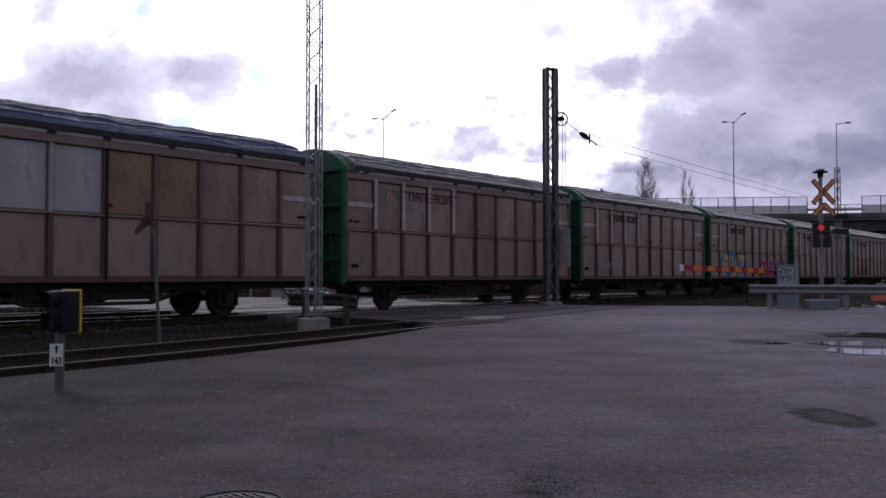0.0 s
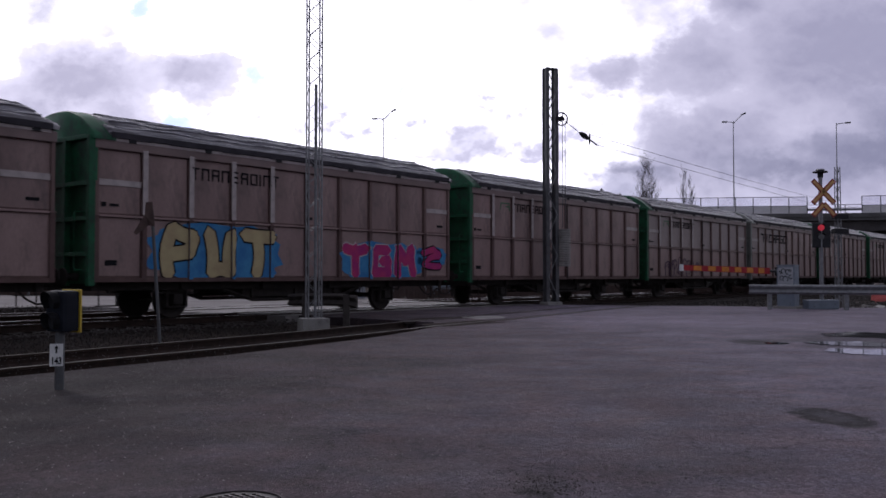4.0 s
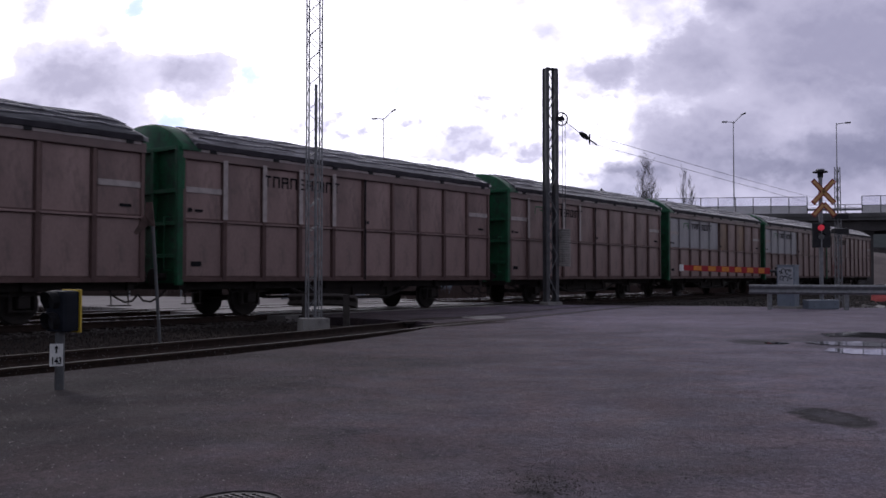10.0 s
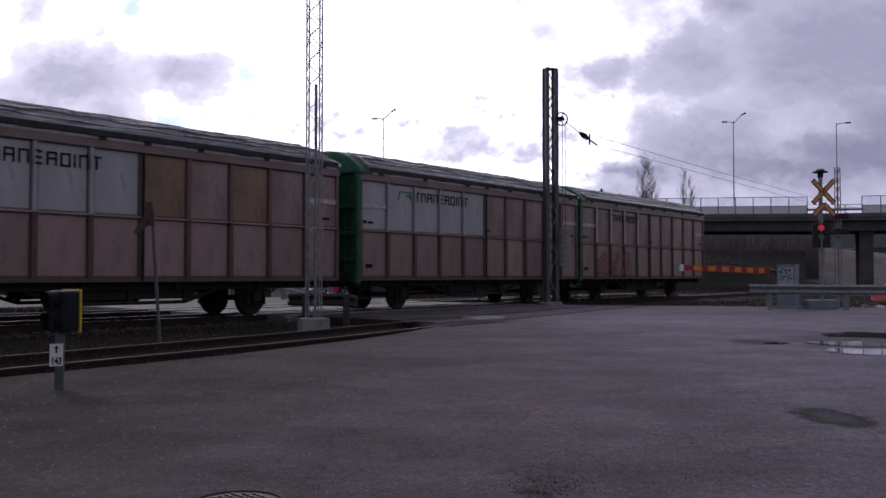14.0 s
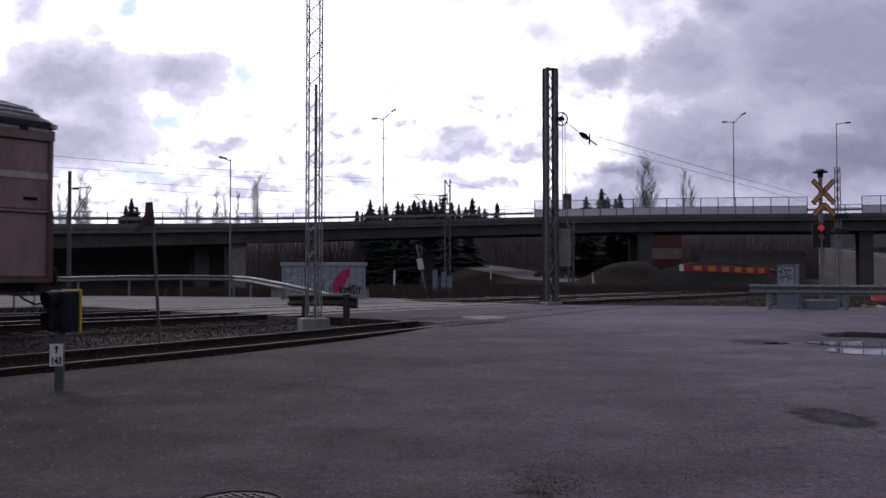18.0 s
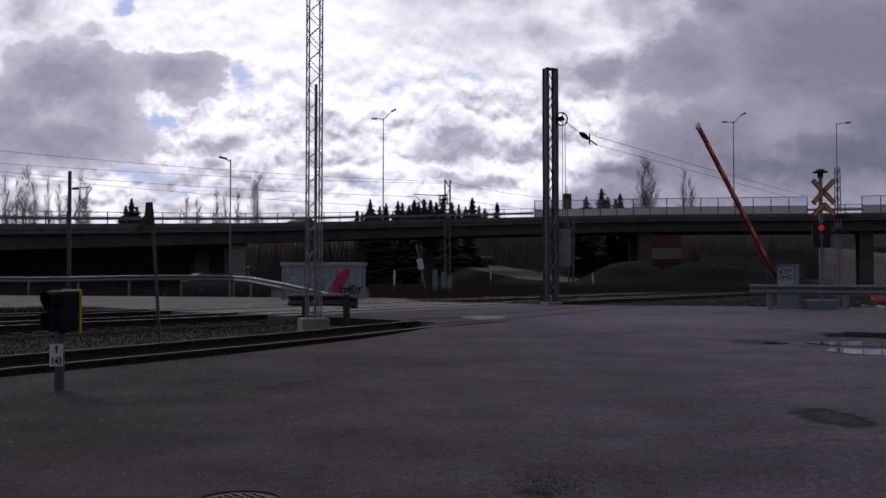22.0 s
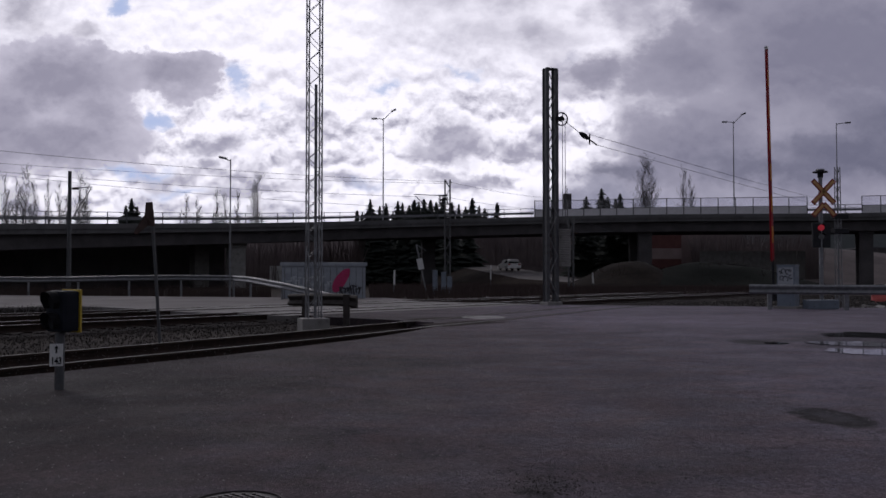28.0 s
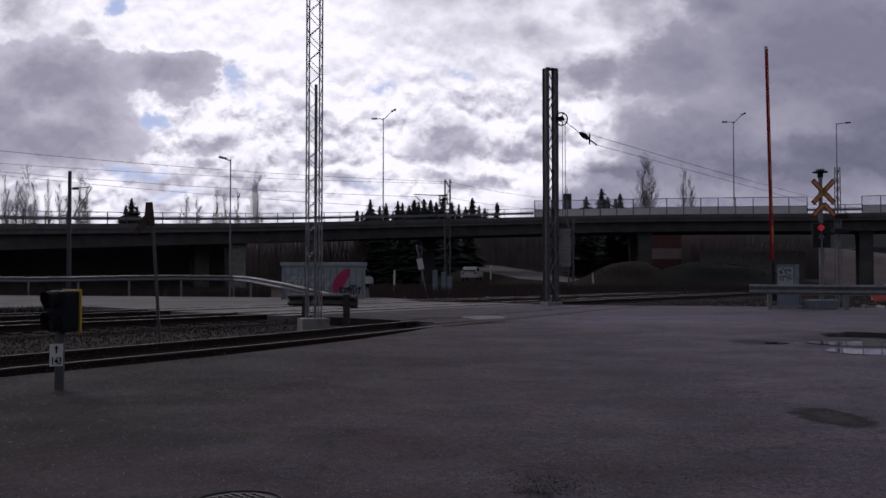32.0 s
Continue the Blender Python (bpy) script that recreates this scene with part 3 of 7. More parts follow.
bm = bmesh.new()
box(bm, 0.0, BODY, -HALF + 0.07, -HALF + 0.13, SILL, EAVE)
SIDE_WALL = mesh_of("side_wall", bm, BROWN_RIB)
bm = bmesh.new()
box(bm, 0.0, BODY, -HALF - 0.005, -HALF + 0.068, SILL - 0.01, SILL + 0.09)
SILL_BEAM = mesh_of("sill_beam", bm, BROWN_RIB)
bm = bmesh.new()
box(bm, BODY - 0.06, BODY, -HALF + 0.135, HALF - 0.135, SILL, EAVE + 0.1)
REAR_WALL = mesh_of("rear_wall", bm, BROWN_RIB)
bm = bmesh.new()
box(bm, 0.0, BODY, -HALF - 0.03, -HALF + 0.068, EAVE - 0.235, EAVE, bevel=0.015)
TOP_RAIL = mesh_of("door_top_rail", bm, mat("grimy_top_rail", (0.235, 0.168, 0.165), (0.170, 0.122, 0.120), 0.5, spec=0.35, scale=1.4, fine=24))
bm = bmesh.new()
box(bm, 0.0, BODY, -HALF - 0.005, -HALF + 0.085, MID - 0.022, MID + 0.022)
MID_RAIL = mesh_of("door_mid_rail", bm, BROWN)
bm = bmesh.new()
box(bm, -0.06, 0.06, -HALF - 0.02, -HALF + 0.085, SILL + 0.02, MID, bevel=0.012)
RIB = mesh_of("door_rib", bm, BROWN_RIB)
bm = bmesh.new()
box(bm, -0.045, 0.045, -HALF - 0.015, -HALF + 0.085, MID, EAVE - 0.24, bevel=0.012)
UPPER_RIB = mesh_of("door_rib", bm, mat("dull_brown_rib", (0.195, 0.130, 0.124), (0.140, 0.093, 0.089), 0.6, spec=0.15, scale=2, fine=30))
bm = bmesh.new()
box(bm, -0.045, 0.045, -HALF - 0.015, -HALF + 0.085, MID, EAVE - 0.24, bevel=0.012)
PALE_RIB = mesh_of("door_rib", bm, PALE)
bm = bmesh.new()
box(bm, -0.035, 0.035, -HALF - 0.028, -HALF + 0.085, SILL + 0.02, EAVE - 0.24)
DOOR_GAP = mesh_of("door_seal", bm, MARK)
# Roof overhang as a dark strip, with the shadow gap beneath painted in.
bm = bmesh.new()
for k in range(24):
    a, b = 0.38 + k * (BODY - 0.5) / 24, 0.38 + (k + 1) * (BODY - 0.5) / 24
    box(bm, a, b, -HALF - 0.085, -HALF - 0.05, EAVE + 0.03 - 0.015 * math.sin(k * 2.3), EAVE + 0.16)
ROOF_EDGE = mesh_of("roof_edge_flap", bm, mat("dark_flap_and_gap_shade", (0.060, 0.055, 0.066), (0.04, 0.037, 0.045), 0.8, spec=0.1, scale=3))
bm = bmesh.new()
box(bm, 0.15, BODY - 0.15, -HALF - 0.042, -HALF - 0.03, EAVE - 0.045, EAVE + 0.025)
EAVE_STRIP = mesh_of("eave_strip", bm, STRIP)
bm = bmesh.new()
box(bm, -0.07, 0.07, -HALF - 0.032, -HALF - 0.015, MID + 0.06, EAVE - 0.18, bevel=0.006)
RIB_STRIP = mesh_of("pale_strip", bm, STRIP)
bm = bmesh.new()
box(bm, 0.1, BAY - 0.08, -HALF + 0.02, -HALF + 0.05, 3.12, 3.26)
BAND = mesh_of("pale_band", bm, STRIP)
bm = bmesh.new()
box(bm, -0.09, 0.09, -HALF - 0.07, -HALF - 0.02, EAVE - 0.05, EAVE + 0.06)
HANGER = mesh_of("roof_hanger", bm, BLACK)
bm = bmesh.new()
box(bm, -0.03, 0.03, -HALF - 0.07, -HALF - 0.02, 2.62, 2.7)
LOCK = mesh_of("door_lock_bar", bm, BLACK)


def end_wall_meshes(material):
    out = []
    bm = bmesh.new()
    pts = [(-HALF + 0.02, SILL - 0.05)] + arch(0, HALF + 0.03, EAVE + 0.02, RIDGE + 0.07, 18, 2.4) + [(HALF - 0.02, SILL - 0.05)]
    a, b = [bm.verts.new((0.0, y, z)) for y, z in pts], [bm.verts.new((0.07, y, z)) for y, z in pts]
    bm.faces.new(a)
    bm.faces.new(b[::-1])
    for k in range(len(pts)):
        bm.faces.new((a[k], b[k], b[(k + 1) % len(pts)], a[(k + 1) % len(pts)]))
    out.append(mesh_of("end_wall", bm, material))
    bm = bmesh.new()
    box(bm, -0.13, 0.0, -HALF + 0.09, HALF - 0.09, -0.05, 0.05, bevel=0.015)
    out.append(mesh_of("end_rail", bm, material))
    bm = bmesh.new()
    box(bm, -0.14, 0.02, -0.06, 0.06, SILL - 0.1, EAVE + 0.05, bevel=0.015)
    out.append(mesh_of("end_post", bm, material))
    bm = bmesh.new()
    tube(bm, [(-0.05, 0, 1.2), (-0.28, 0, 1.2), (-0.3, 0, 1.25), (-0.3, 0, 2.45), (-0.28, 0, 2.5), (-0.05, 0, 2.5)], 0.018, 6)
    out.append(mesh_of("grab_rail", bm, material))
    return out


def hood_mesh(material):
    """The domed roof end over the end wall."""
    bm = bmesh.new()
    rows = []
    for x, f in ((-0.06, 0.93), (-0.03, 0.98), (0.02, 1.0), (0.2, 1.01), (0.42, 1.0), (0.5, 0.98)):
        top = RIDGE + 0.075
        ring = [bm.verts.new((x, -HALF - 0.07, EAVE - 0.04))]
        ring += [bm.verts.new((x, y, EAVE + 0.06 + (z - EAVE - 0.06) * f)) for y, z in arch(0, HALF + 0.07, EAVE + 0.06, top, 18, 2.4)]
        ring.append(bm.verts.new((x, HALF + 0.07, EAVE - 0.04)))
        rows.append(ring)
    for a, b in zip(rows, rows[1:]):
        for k in range(len(a) - 1):
            bm.faces.new((a[k], b[k], b[k + 1], a[k + 1]))
    bm.faces.new(rows[0])
    bm.faces.new(rows[-1][::-1])
    return mesh_of("roof_hood", bm, material, True)


END_GREEN, END_GREY = end_wall_meshes(GREEN), end_wall_meshes(GREY_END)
HOOD_GREEN, HOOD_GREY = hood_mesh(GREEN), hood_mesh(GREY_END)


def plate(bm, x, z, w, h, y, slant=0.0):
    v = [bm.verts.new(p) for p in ((x, y, z), (x + w, y, z), (x + w + slant, y, z + h), (x + slant, y, z + h))]
    b = [bm.verts.new(p.co + Vector((0, 0.008, 0))) for p in v]
    bm.faces.new(v)
    for k in range(4):
        bm.faces.new((v[k], b[k], b[(k + 1) % 4], v[(k + 1) % 4]))


FACE = -HALF + 0.03


def press(bm):
    """Lays flat paint against the wall: on the ribs' faces and, between them, back on the panels."""
    lo, hi = min(v.co.x for v in bm.verts), max(v.co.x for v in bm.verts)
    for i in range(11):
        for x in (i * BAY - 0.06, i * BAY + 0.06):
            if lo < x < hi:
                r = bmesh.ops.bisect_plane(bm, geom=bm.verts[:] + bm.edges[:] + bm.faces[:], plane_co=(x, 0, 0), plane_no=(1, 0, 0))
                bmesh.ops.split_edges(bm, edges=[e for e in r["geom_cut"] if isinstance(e, bmesh.types.BMEdge)])
    back = set()
    for f in bm.faces:
        x = f.calc_center_median().x / BAY
        if abs(x - round(x)) * BAY > 0.06:
            back.update(f.verts)
    for v in back:
        v.co.y += 0.066
    return bm


def glyph(bm, x, z, w, h, t, y, sides, slant=0.0):
    """An open box shape: any of l, r, t, b, m (middle bar), none of them a letter."""
    if "l" in sides:
        plate(bm, x, z, t, h, y, slant * h)
    if "r" in sides:
        plate(bm, x + w - t, z, t, h, y, slant * h)
    for key, zz in (("b", z), ("m", z + h * 0.5 - t / 2), ("t", z + h - t)):
        if key in sides:
            plate(bm, x + t * 0.6 + slant * (zz - z), zz, w - t * 1.2, t, y - 0.002)


def logo_small(parent, strength):
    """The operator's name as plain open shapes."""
    x, y = 2.62, FACE - 0.068
    for sides in ("mt", "lrt", "lrtm", "lrt", "tmb", "lrtm", "lrtb", "l", "lrt", "mt"):
        bm = bmesh.new()
        w = 0.05 if sides == "l" else 0.235
        if sides == "mt":
            plate(bm, x, 3.70, w, 0.045, y)
            plate(bm, x + 0.09, 3.44, 0.05, 0.26, y)
        else:
            glyph(bm, x, 3.44, w, 0.305, 0.045, y, sides)
        part("lettering_bar", press(bm), MARK, parent)
        x += w + 0.075
    if strength > 0:
        for k in range(2):
            bm = bmesh.new()
            glyph(bm, 1.78 + 0.36 * k, 3.45, 0.30, 0.29, 0.05, y, "lt" if k == 0 else "rtm", 0.25 - 0.4 * k)
            part("lettering_bar", press(bm), MARK_GREEN, parent)


def logo_large(parent):
    x, y = 1.62, FACE - 0.068
    for sides, w in (("rt", 0.58), ("rtm", 0.56), (None, 0.12), ("ltb", 0.60), ("lrtm", 0.60), ("lrtm", 0.60), ("ltbg", 0.60), ("lrtb", 0.62)):
        if sides:
            bm = bmesh.new()
            glyph(bm, x, 3.10, w, 0.52, 0.10, y, sides, 0.14)
            if "g" in sides:
                plate(bm, x + w - 0.10, 3.10, 0.10, 0.28, y, 0.04)
                plate(bm, x + w * 0.55, 3.32, w * 0.36, 0.09, y - 0.002)
            part("lettering_bar", press(bm), MARK, parent)
        x += w + 0.09


LETTERS = {
    "P": (((-0.3, -0.48), (-0.2, 0.45)), ((-0.2, 0.42), (0.28, 0.3)), ((0.28, 0.3), (0.22, -0.02)), ((0.22, -0.02), (-0.22, -0.08))),
    "U": (((-0.28, 0.42), (-0.22, -0.42)), ((-0.22, -0.42), (0.2, -0.42)), ((0.2, -0.42), (0.28, 0.38))),
    "T": (((-0.38, 0.38), (0.4, 0.4)), ((0.02, 0.36), (-0.02, -0.46))),
    "G": (((0.3, 0.38), (-0.22, 0.34)), ((-0.22, 0.34), (-0.28, -0.4)), ((-0.28, -0.4), (0.28, -0.42)), ((0.28, -0.42), (0.26, 0.0)), ((0.26, 0.0), (0.0, 0.0))),
    "M": (((-0.36, -0.45), (-0.28, 0.4)), ((-0.28, 0.4), (0.0, 0.0)), ((0.0, 0.0), (0.26, 0.42)), ((0.26, 0.42), (0.36, -0.45))),
    "a": (((-0.3, -0.4), (-0.32, 0.1)), ((-0.32, 0.1), (0.05, 0.42)), ((0.05, 0.42), (0.32, 0.12)), ((0.32, 0.12), (-0.2, -0.1)), ((-0.1, -0.3), (0.35, -0.42))),
    "b": (((-0.3, 0.4), (-0.24, 0.0)), ((-0.24, 0.0), (0.22, -0.06)), ((0.26, 0.42), (0.2, -0.45)), ((0.2, -0.45), (-0.1, -0.4))),
    "c": (((-0.34, 0.3), (0.1, 0.44)), ((0.1, 0.44), (0.34, 0.15)), ((0.34, 0.15), (-0.3, -0.36)), ((-0.3, -0.36), (0.36, -0.42))),
}


def curve_pts(a, b, bend, n=5):
    """Points along a slightly bowed stroke."""
    ax, az = a
    bx, bz = b
    nx, nz = -(bz - az), bx - ax
    return [(ax + (bx - ax) * k / n + nx * bend * math.sin(math.pi * k / n), az + (bz - az) * k / n + nz * bend * math.sin(math.pi * k / n)) for k in range(n + 1)]


def stroke_on_wall(bm, pts, t, y):
    """A flat ribbon with rounded ends along points on the wall's face."""
    n = len(pts)
    up, dn = [], []
    for i, (x, z) in enumerate(pts):
        ax, az = pts[max(0, i - 1)]
        bx, bz = pts[min(n - 1, i + 1)]
        L = math.hypot(bx - ax, bz - az) or 1
        ux, uz = (bx - ax) / L, (bz - az) / L
        if i == 0:
            up.append((x - ux * t, z - uz * t))
        up.append((x - uz * t, z + ux * t))
        dn.append((x + uz * t, z - ux * t))
        if i == n - 1:
            up.append((x + ux * t, z + uz * t))
    q = up + dn[::-1]
    bm.faces.new([bm.verts.new((x, y, max(z, SILL + 0.03))) for x, z in q])


def graffiti(parent, x0, x1, z0, z1, word, fill, label, seed, cloud=None, line=None, thick=0.12, edge=0.045):
    """Sprayed letters, flat on the panels: an optional cloud of colour, an outline, the fill."""
    rnd = random.Random(seed)
    n = len(word)
    w = (x1 - x0) / n
    if cloud:
        bm = bmesh.new()
        m = 30
        pts = []
        for k in range(m):
            a = k * math.tau / m
            rr = 0.82 + 0.2 * rnd.random()
            px = (x0 + x1) / 2 + (x1 - x0) * 0.62 * math.copysign(abs(math.cos(a)) ** 0.65, math.cos(a)) * rr
            pz = (z0 + z1) / 2 + (z1 - z0) * 0.62 * math.copysign(abs(math.sin(a)) ** 0.6, math.sin(a)) * rr
            pts.append((px, max(pz, SILL + 0.04)))
        bm.faces.new([bm.verts.new((x, FACE - 0.066, z)) for x, z in pts])
        part("graffiti_cloud", press(bm), cloud, parent, "sprayed background colour")
    for k, ch in enumerate(word):
        cx = x0 + w * (k + 0.5)
        strokes = []
        for a, b in LETTERS[ch]:
            j = lambda: rnd.uniform(-0.04, 0.04)
            strokes.append(curve_pts((cx + a[0] * w + j(), (z0 + z1) / 2 + a[1] * (z1 - z0) + j()), (cx + b[0] * w + j(), (z0 + z1) / 2 + b[1] * (z1 - z0) + j()), rnd.uniform(-0.12, 0.12)))
        for mat_, t, y, nm in ((line, thick + edge, FACE - 0.072, "graffiti_outline"), (fill, thick, FACE - 0.078, "graffiti_letter")):
            if mat_ is None:
                continue
            bm = bmesh.new()
            for i, st in enumerate(strokes):
                stroke_on_wall(bm, st, t, y - 0.0006 * i)
            part(nm, press(bm), mat_, parent, label if nm == "graffiti_letter" else "")


def scrawl(parent, x0, x1, z0, z1, count, material, label, seed, thick):
    """A sprayed outline tag: leaning open bubbles with legs, tails and inner loops, none a letter."""
    rnd = random.Random(seed)
    w = (x1 - x0) / count
    zm, h = (z0 + z1) / 2, (z1 - z0) / 2
    for k in range(count):
        cx = x0 + w * (k + rnd.uniform(0.3, 0.7))
        lean = rnd.uniform(-0.35, 0.45)
        top = h * rnd.uniform(0.5, 1.0)
        r = w * rnd.uniform(0.42, 0.62)
        span = rnd.uniform(0.75, 1.4)
        arch = []
        for i in range(11):
            a = math.pi * (1.12 - span * i / 10)
            z = zm + top * math.sin(a)
            arch.append((cx + r * math.cos(a) + lean * (z - zm), z))
        leg = [(cx + r * rnd.uniform(-0.9, -0.3) - 0.16 * w * math.sin(3 * i / 7), zm + 0.1 * h - (0.95 * h + rnd.uniform(0, 0.1)) * i / 7) for i in range(8)]
        curl = []
        q = r * rnd.uniform(0.22, 0.4)
        for i in range(10):
            a = rnd.uniform(-0.12, 0.12) + math.tau * (0.05 + 0.8 * i / 9)
            curl.append((cx + 0.3 * r + q * math.cos(a), zm + h * rnd.choice((0.12, 0.14)) + q * 1.15 * math.sin(a)))
        tail = curve_pts((cx + r * 0.9, zm - 0.05 * h), (cx + r * rnd.uniform(0.2, 0.9), zm - h * rnd.uniform(0.6, 1.0)), rnd.uniform(-0.3, 0.3), 6)
        bm = bmesh.new()
        for i, st in enumerate((arch, leg, curl, tail)):
            for a, b in zip(st, st[1:]):
                stroke_on_wall(bm, [a, b], thick, FACE - 0.078 - 0.0006 * i)
        part("graffiti_stroke", press(bm), material, parent, label)


SPRAY_BLUE = mat("blue_spray", (0.07, 0.26, 0.50), (0.05, 0.18, 0.42), 0.85, scale=3, spec=0.08)
SPRAY_CREAM = mat("cream_spray", (0.50, 0.42, 0.24), (0.42, 0.33, 0.2), 0.85, scale=3, spec=0.08)
SPRAY_PINK = mat("pink_spray", (0.46, 0.05, 0.16), (0.34, 0.04, 0.18), 0.85, scale=3, spec=0.08)
SPRAY_WHITE = mat("white_spray", (0.5, 0.49, 0.5), (0.42, 0.41, 0.42), 0.85, scale=3, spec=0.08)
SPRAY_PURPLE = mat("purple_spray", (0.075, 0.042, 0.095), (0.055, 0.033, 0.07), 0.85, scale=3, spec=0.08)
SPRAY_RED = mat("red_spray", (0.28, 0.05, 0.06), (0.22, 0.045, 0.05), 0.85, scale=3, spec=0.08)
SPRAY_BLACK = mat("black_spray", (0.02, 0.018, 0.022), None, 0.85, scale=3, spec=0.08)

wagons = []


SEAM = mat("pale_roof_seam", (0.56, 0.55, 0.60), (0.30, 0.29, 0.32), 0.45, scale=2, spec=0.4, wear=(0.09, 0.085, 0.10), wear_amount=0.5)


def wagon(t_end, label, upper=(None,) * 10, roof=ROOF, grey_end=False, logo="small", seed=1, strips=True, lift=0.07):
    """A two-axle sliding-wall wagon; t_end is the time at which its leading end stands abreast of the sight line along the track."""
    w = thing("covered_freight_wagon", TR @ pose(V_TRAIN * t_end - 14.6, CENTRE_1, 0.03), label, "freight wagon", "wagons of the freight train")
    w["t_end"] = t_end
    rnd = random.Random(seed)
    piece("floor_plate", SH["floor_plate"], w)
    for y in (-1.12, 1.12):
        piece("sole_bar", SH["sole_bar"], w, pose(0, y, 0))
        piece("truss_rod", SH["truss_rod"], w, pose(0, y, 0))
        piece("side_skirt", SH["side_skirt"], w, pose(0, y * 0.94, 0))
    for x in (0.2, 2.6, 5.2, 7.7, 10.3, BODY - 0.2):
        piece("cross_member", SH["cross_member"], w, pose(x, 0, 0))
    for m in (pose(0, 0, 0), pose(BODY, 0, 0, 0, 0, 180)):
        piece("side_wall", SIDE_WALL, w, m)
        piece("sill_beam", SILL_BEAM, w, m)
    piece("rear_wall", REAR_WALL, w)
    piece("door_mid_rail", MID_RAIL, w)
    piece("door_top_rail", TOP_RAIL, w)
    for i in range(10):
        m = pose(i * BAY, 0, 0)
        up = {None: UPPER, "pale": UPPER_PALE, "grey": UPPER_GREY, "rust": UPPER_RUST}[upper[i]]
        piece("wall_panel", up, w, m)
        piece("wall_panel", LOWER, w, m)
        piece("wall_panel", LOWER, w, pose((10 - i) * BAY, 0, 0, 0, 0, 180))
        piece("wall_panel", UPPER, w, pose((10 - i) * BAY, 0, 0, 0, 0, 180))
    for i in range(11):
        x = min(max(i * BAY, 0.07), BODY - 0.07)
        piece("door_rib", RIB, w, pose(x, 0, 0))
        pale = 0 < i < 5 and upper[i] == "pale"
        piece("door_rib", PALE_RIB if pale else UPPER_RIB, w, pose(x, 0, 0))
        if strips and not pale and i in (1, 2, 3, 4):
            piece("pale_strip", RIB_STRIP, w, pose(x, 0, 0))
    for x in (0.9, 3.0, 5.3, 6.6, 8.1, 10.2, 12.4):
        piece("roof_hanger", HANGER, w, pose(x + rnd.uniform(-0.15, 0.15), 0, 0))
    for i in (0, 9):
        piece("pale_band", BAND, w, pose(i * BAY, 0, 0))
    piece("door_seal", DOOR_GAP, w, pose(BODY / 2, 0, 0))
    piece("roof_edge_flap", ROOF_EDGE, w)
    piece("eave_strip", EAVE_STRIP, w)
    piece("door_lock_bar", LOCK, w, pose(BODY / 2 + 0.09, 0, 0))
    sheet = roof_mesh(0.35, BODY + 0.04, 0, 0.55, lift, seed * 3.7)
    sheet.verts.ensure_lookup_table()
    ridges = [[sheet.verts[27 * r + k].co + Vector((0, -0.012, 0.016)) for r in range(2, 89, 2)] for k in (2, 4, 6, 9, 12)]
    part("roof", sheet, roof, w, smooth=True)
    wall, e_rail, e_post, grab = END_GREY if grey_end else END_GREEN
    ew = piece("end_wall", wall, w)
    for z in (1.55, 2.35, 3.15, EAVE + 0.02):
        piece("end_rail", e_rail, ew, pose(0, 0, z))
    for y in (-HALF + 0.03, -0.5, 0.5, HALF - 0.03):
        piece("end_post", e_post, ew, pose(0, y, 0))
    piece("grab_rail", grab, ew, pose(0, -1.25, 0))
    for line in ridges:
        bm = bmesh.new()
        tube(bm, line, 0.022, 5)
        part("roof_seam", bm, SEAM, w)
    piece("roof_hood", HOOD_GREY if grey_end else HOOD_GREEN, w)
    for x, z, a, b in ((0.2, 2.64, 0.12, 0.1), (0.4, 2.65, 0.24, 0.06), (9.5 * BAY, 2.66, 0.3, 0.07), (0.3, 1.3, 0.3, 0.12)):
        bm = bmesh.new()
        plate(bm, x, z, a, b, FACE - 0.068)
        part("data_plate", press(bm), MARK, w, "small dark data plate")
    for x in (2.55, 10.35):
        for y in (-1.0, 1.0):
            piece("axle_box", SH["axle_box"], w, pose(x, y, 0))
            piece("leaf_spring", SH["spring"], w, pose(x, y, 0))
            piece("axle_guard", SH["guard"], w, pose(x, y, 0))
        ws = piece("wheelset", SH["axle"], w, pose(x, 0, 0.46))
        piece("wheel", SH["wheel"], ws, pose(0, -0.795, 0))
        piece("wheel", SH["wheel"], ws, pose(0, 0.795, 0, 0, 0, 180))
    for y in (-0.875, 0.875):
        piece("buffer", SH["buffer"], w, pose(0.05, y, 1.04))
        piece("buffer", SH["buffer"], w, pose(BODY - 0.05, y, 1.04, 0, 0, 180))
    piece("coupling_hook", SH["coupling"], w, pose(0.1, 0, 1.0))
    piece("coupling_hook", SH["coupling"], w, pose(BODY - 0.1, 0, 1.0, 0, 0, 180))
    piece("brake_hose", SH["hose"], w)
    piece("brake_hose", SH["hose"], w, pose(BODY, -1.0, 0, 0, 0, 180))
    for x in (0.5, BODY - 0.5):
        piece("footstep", SH["step"], w, pose(x, -1.3, 0))
    piece("brake_cylinder", SH["brake"], w, pose(5.2, -0.3, 0))
    if logo == "large":
        logo_large(w)
    elif logo:
        logo_small(w, 1 if logo == "small" else 0)
    wagons.append(w)
    return w


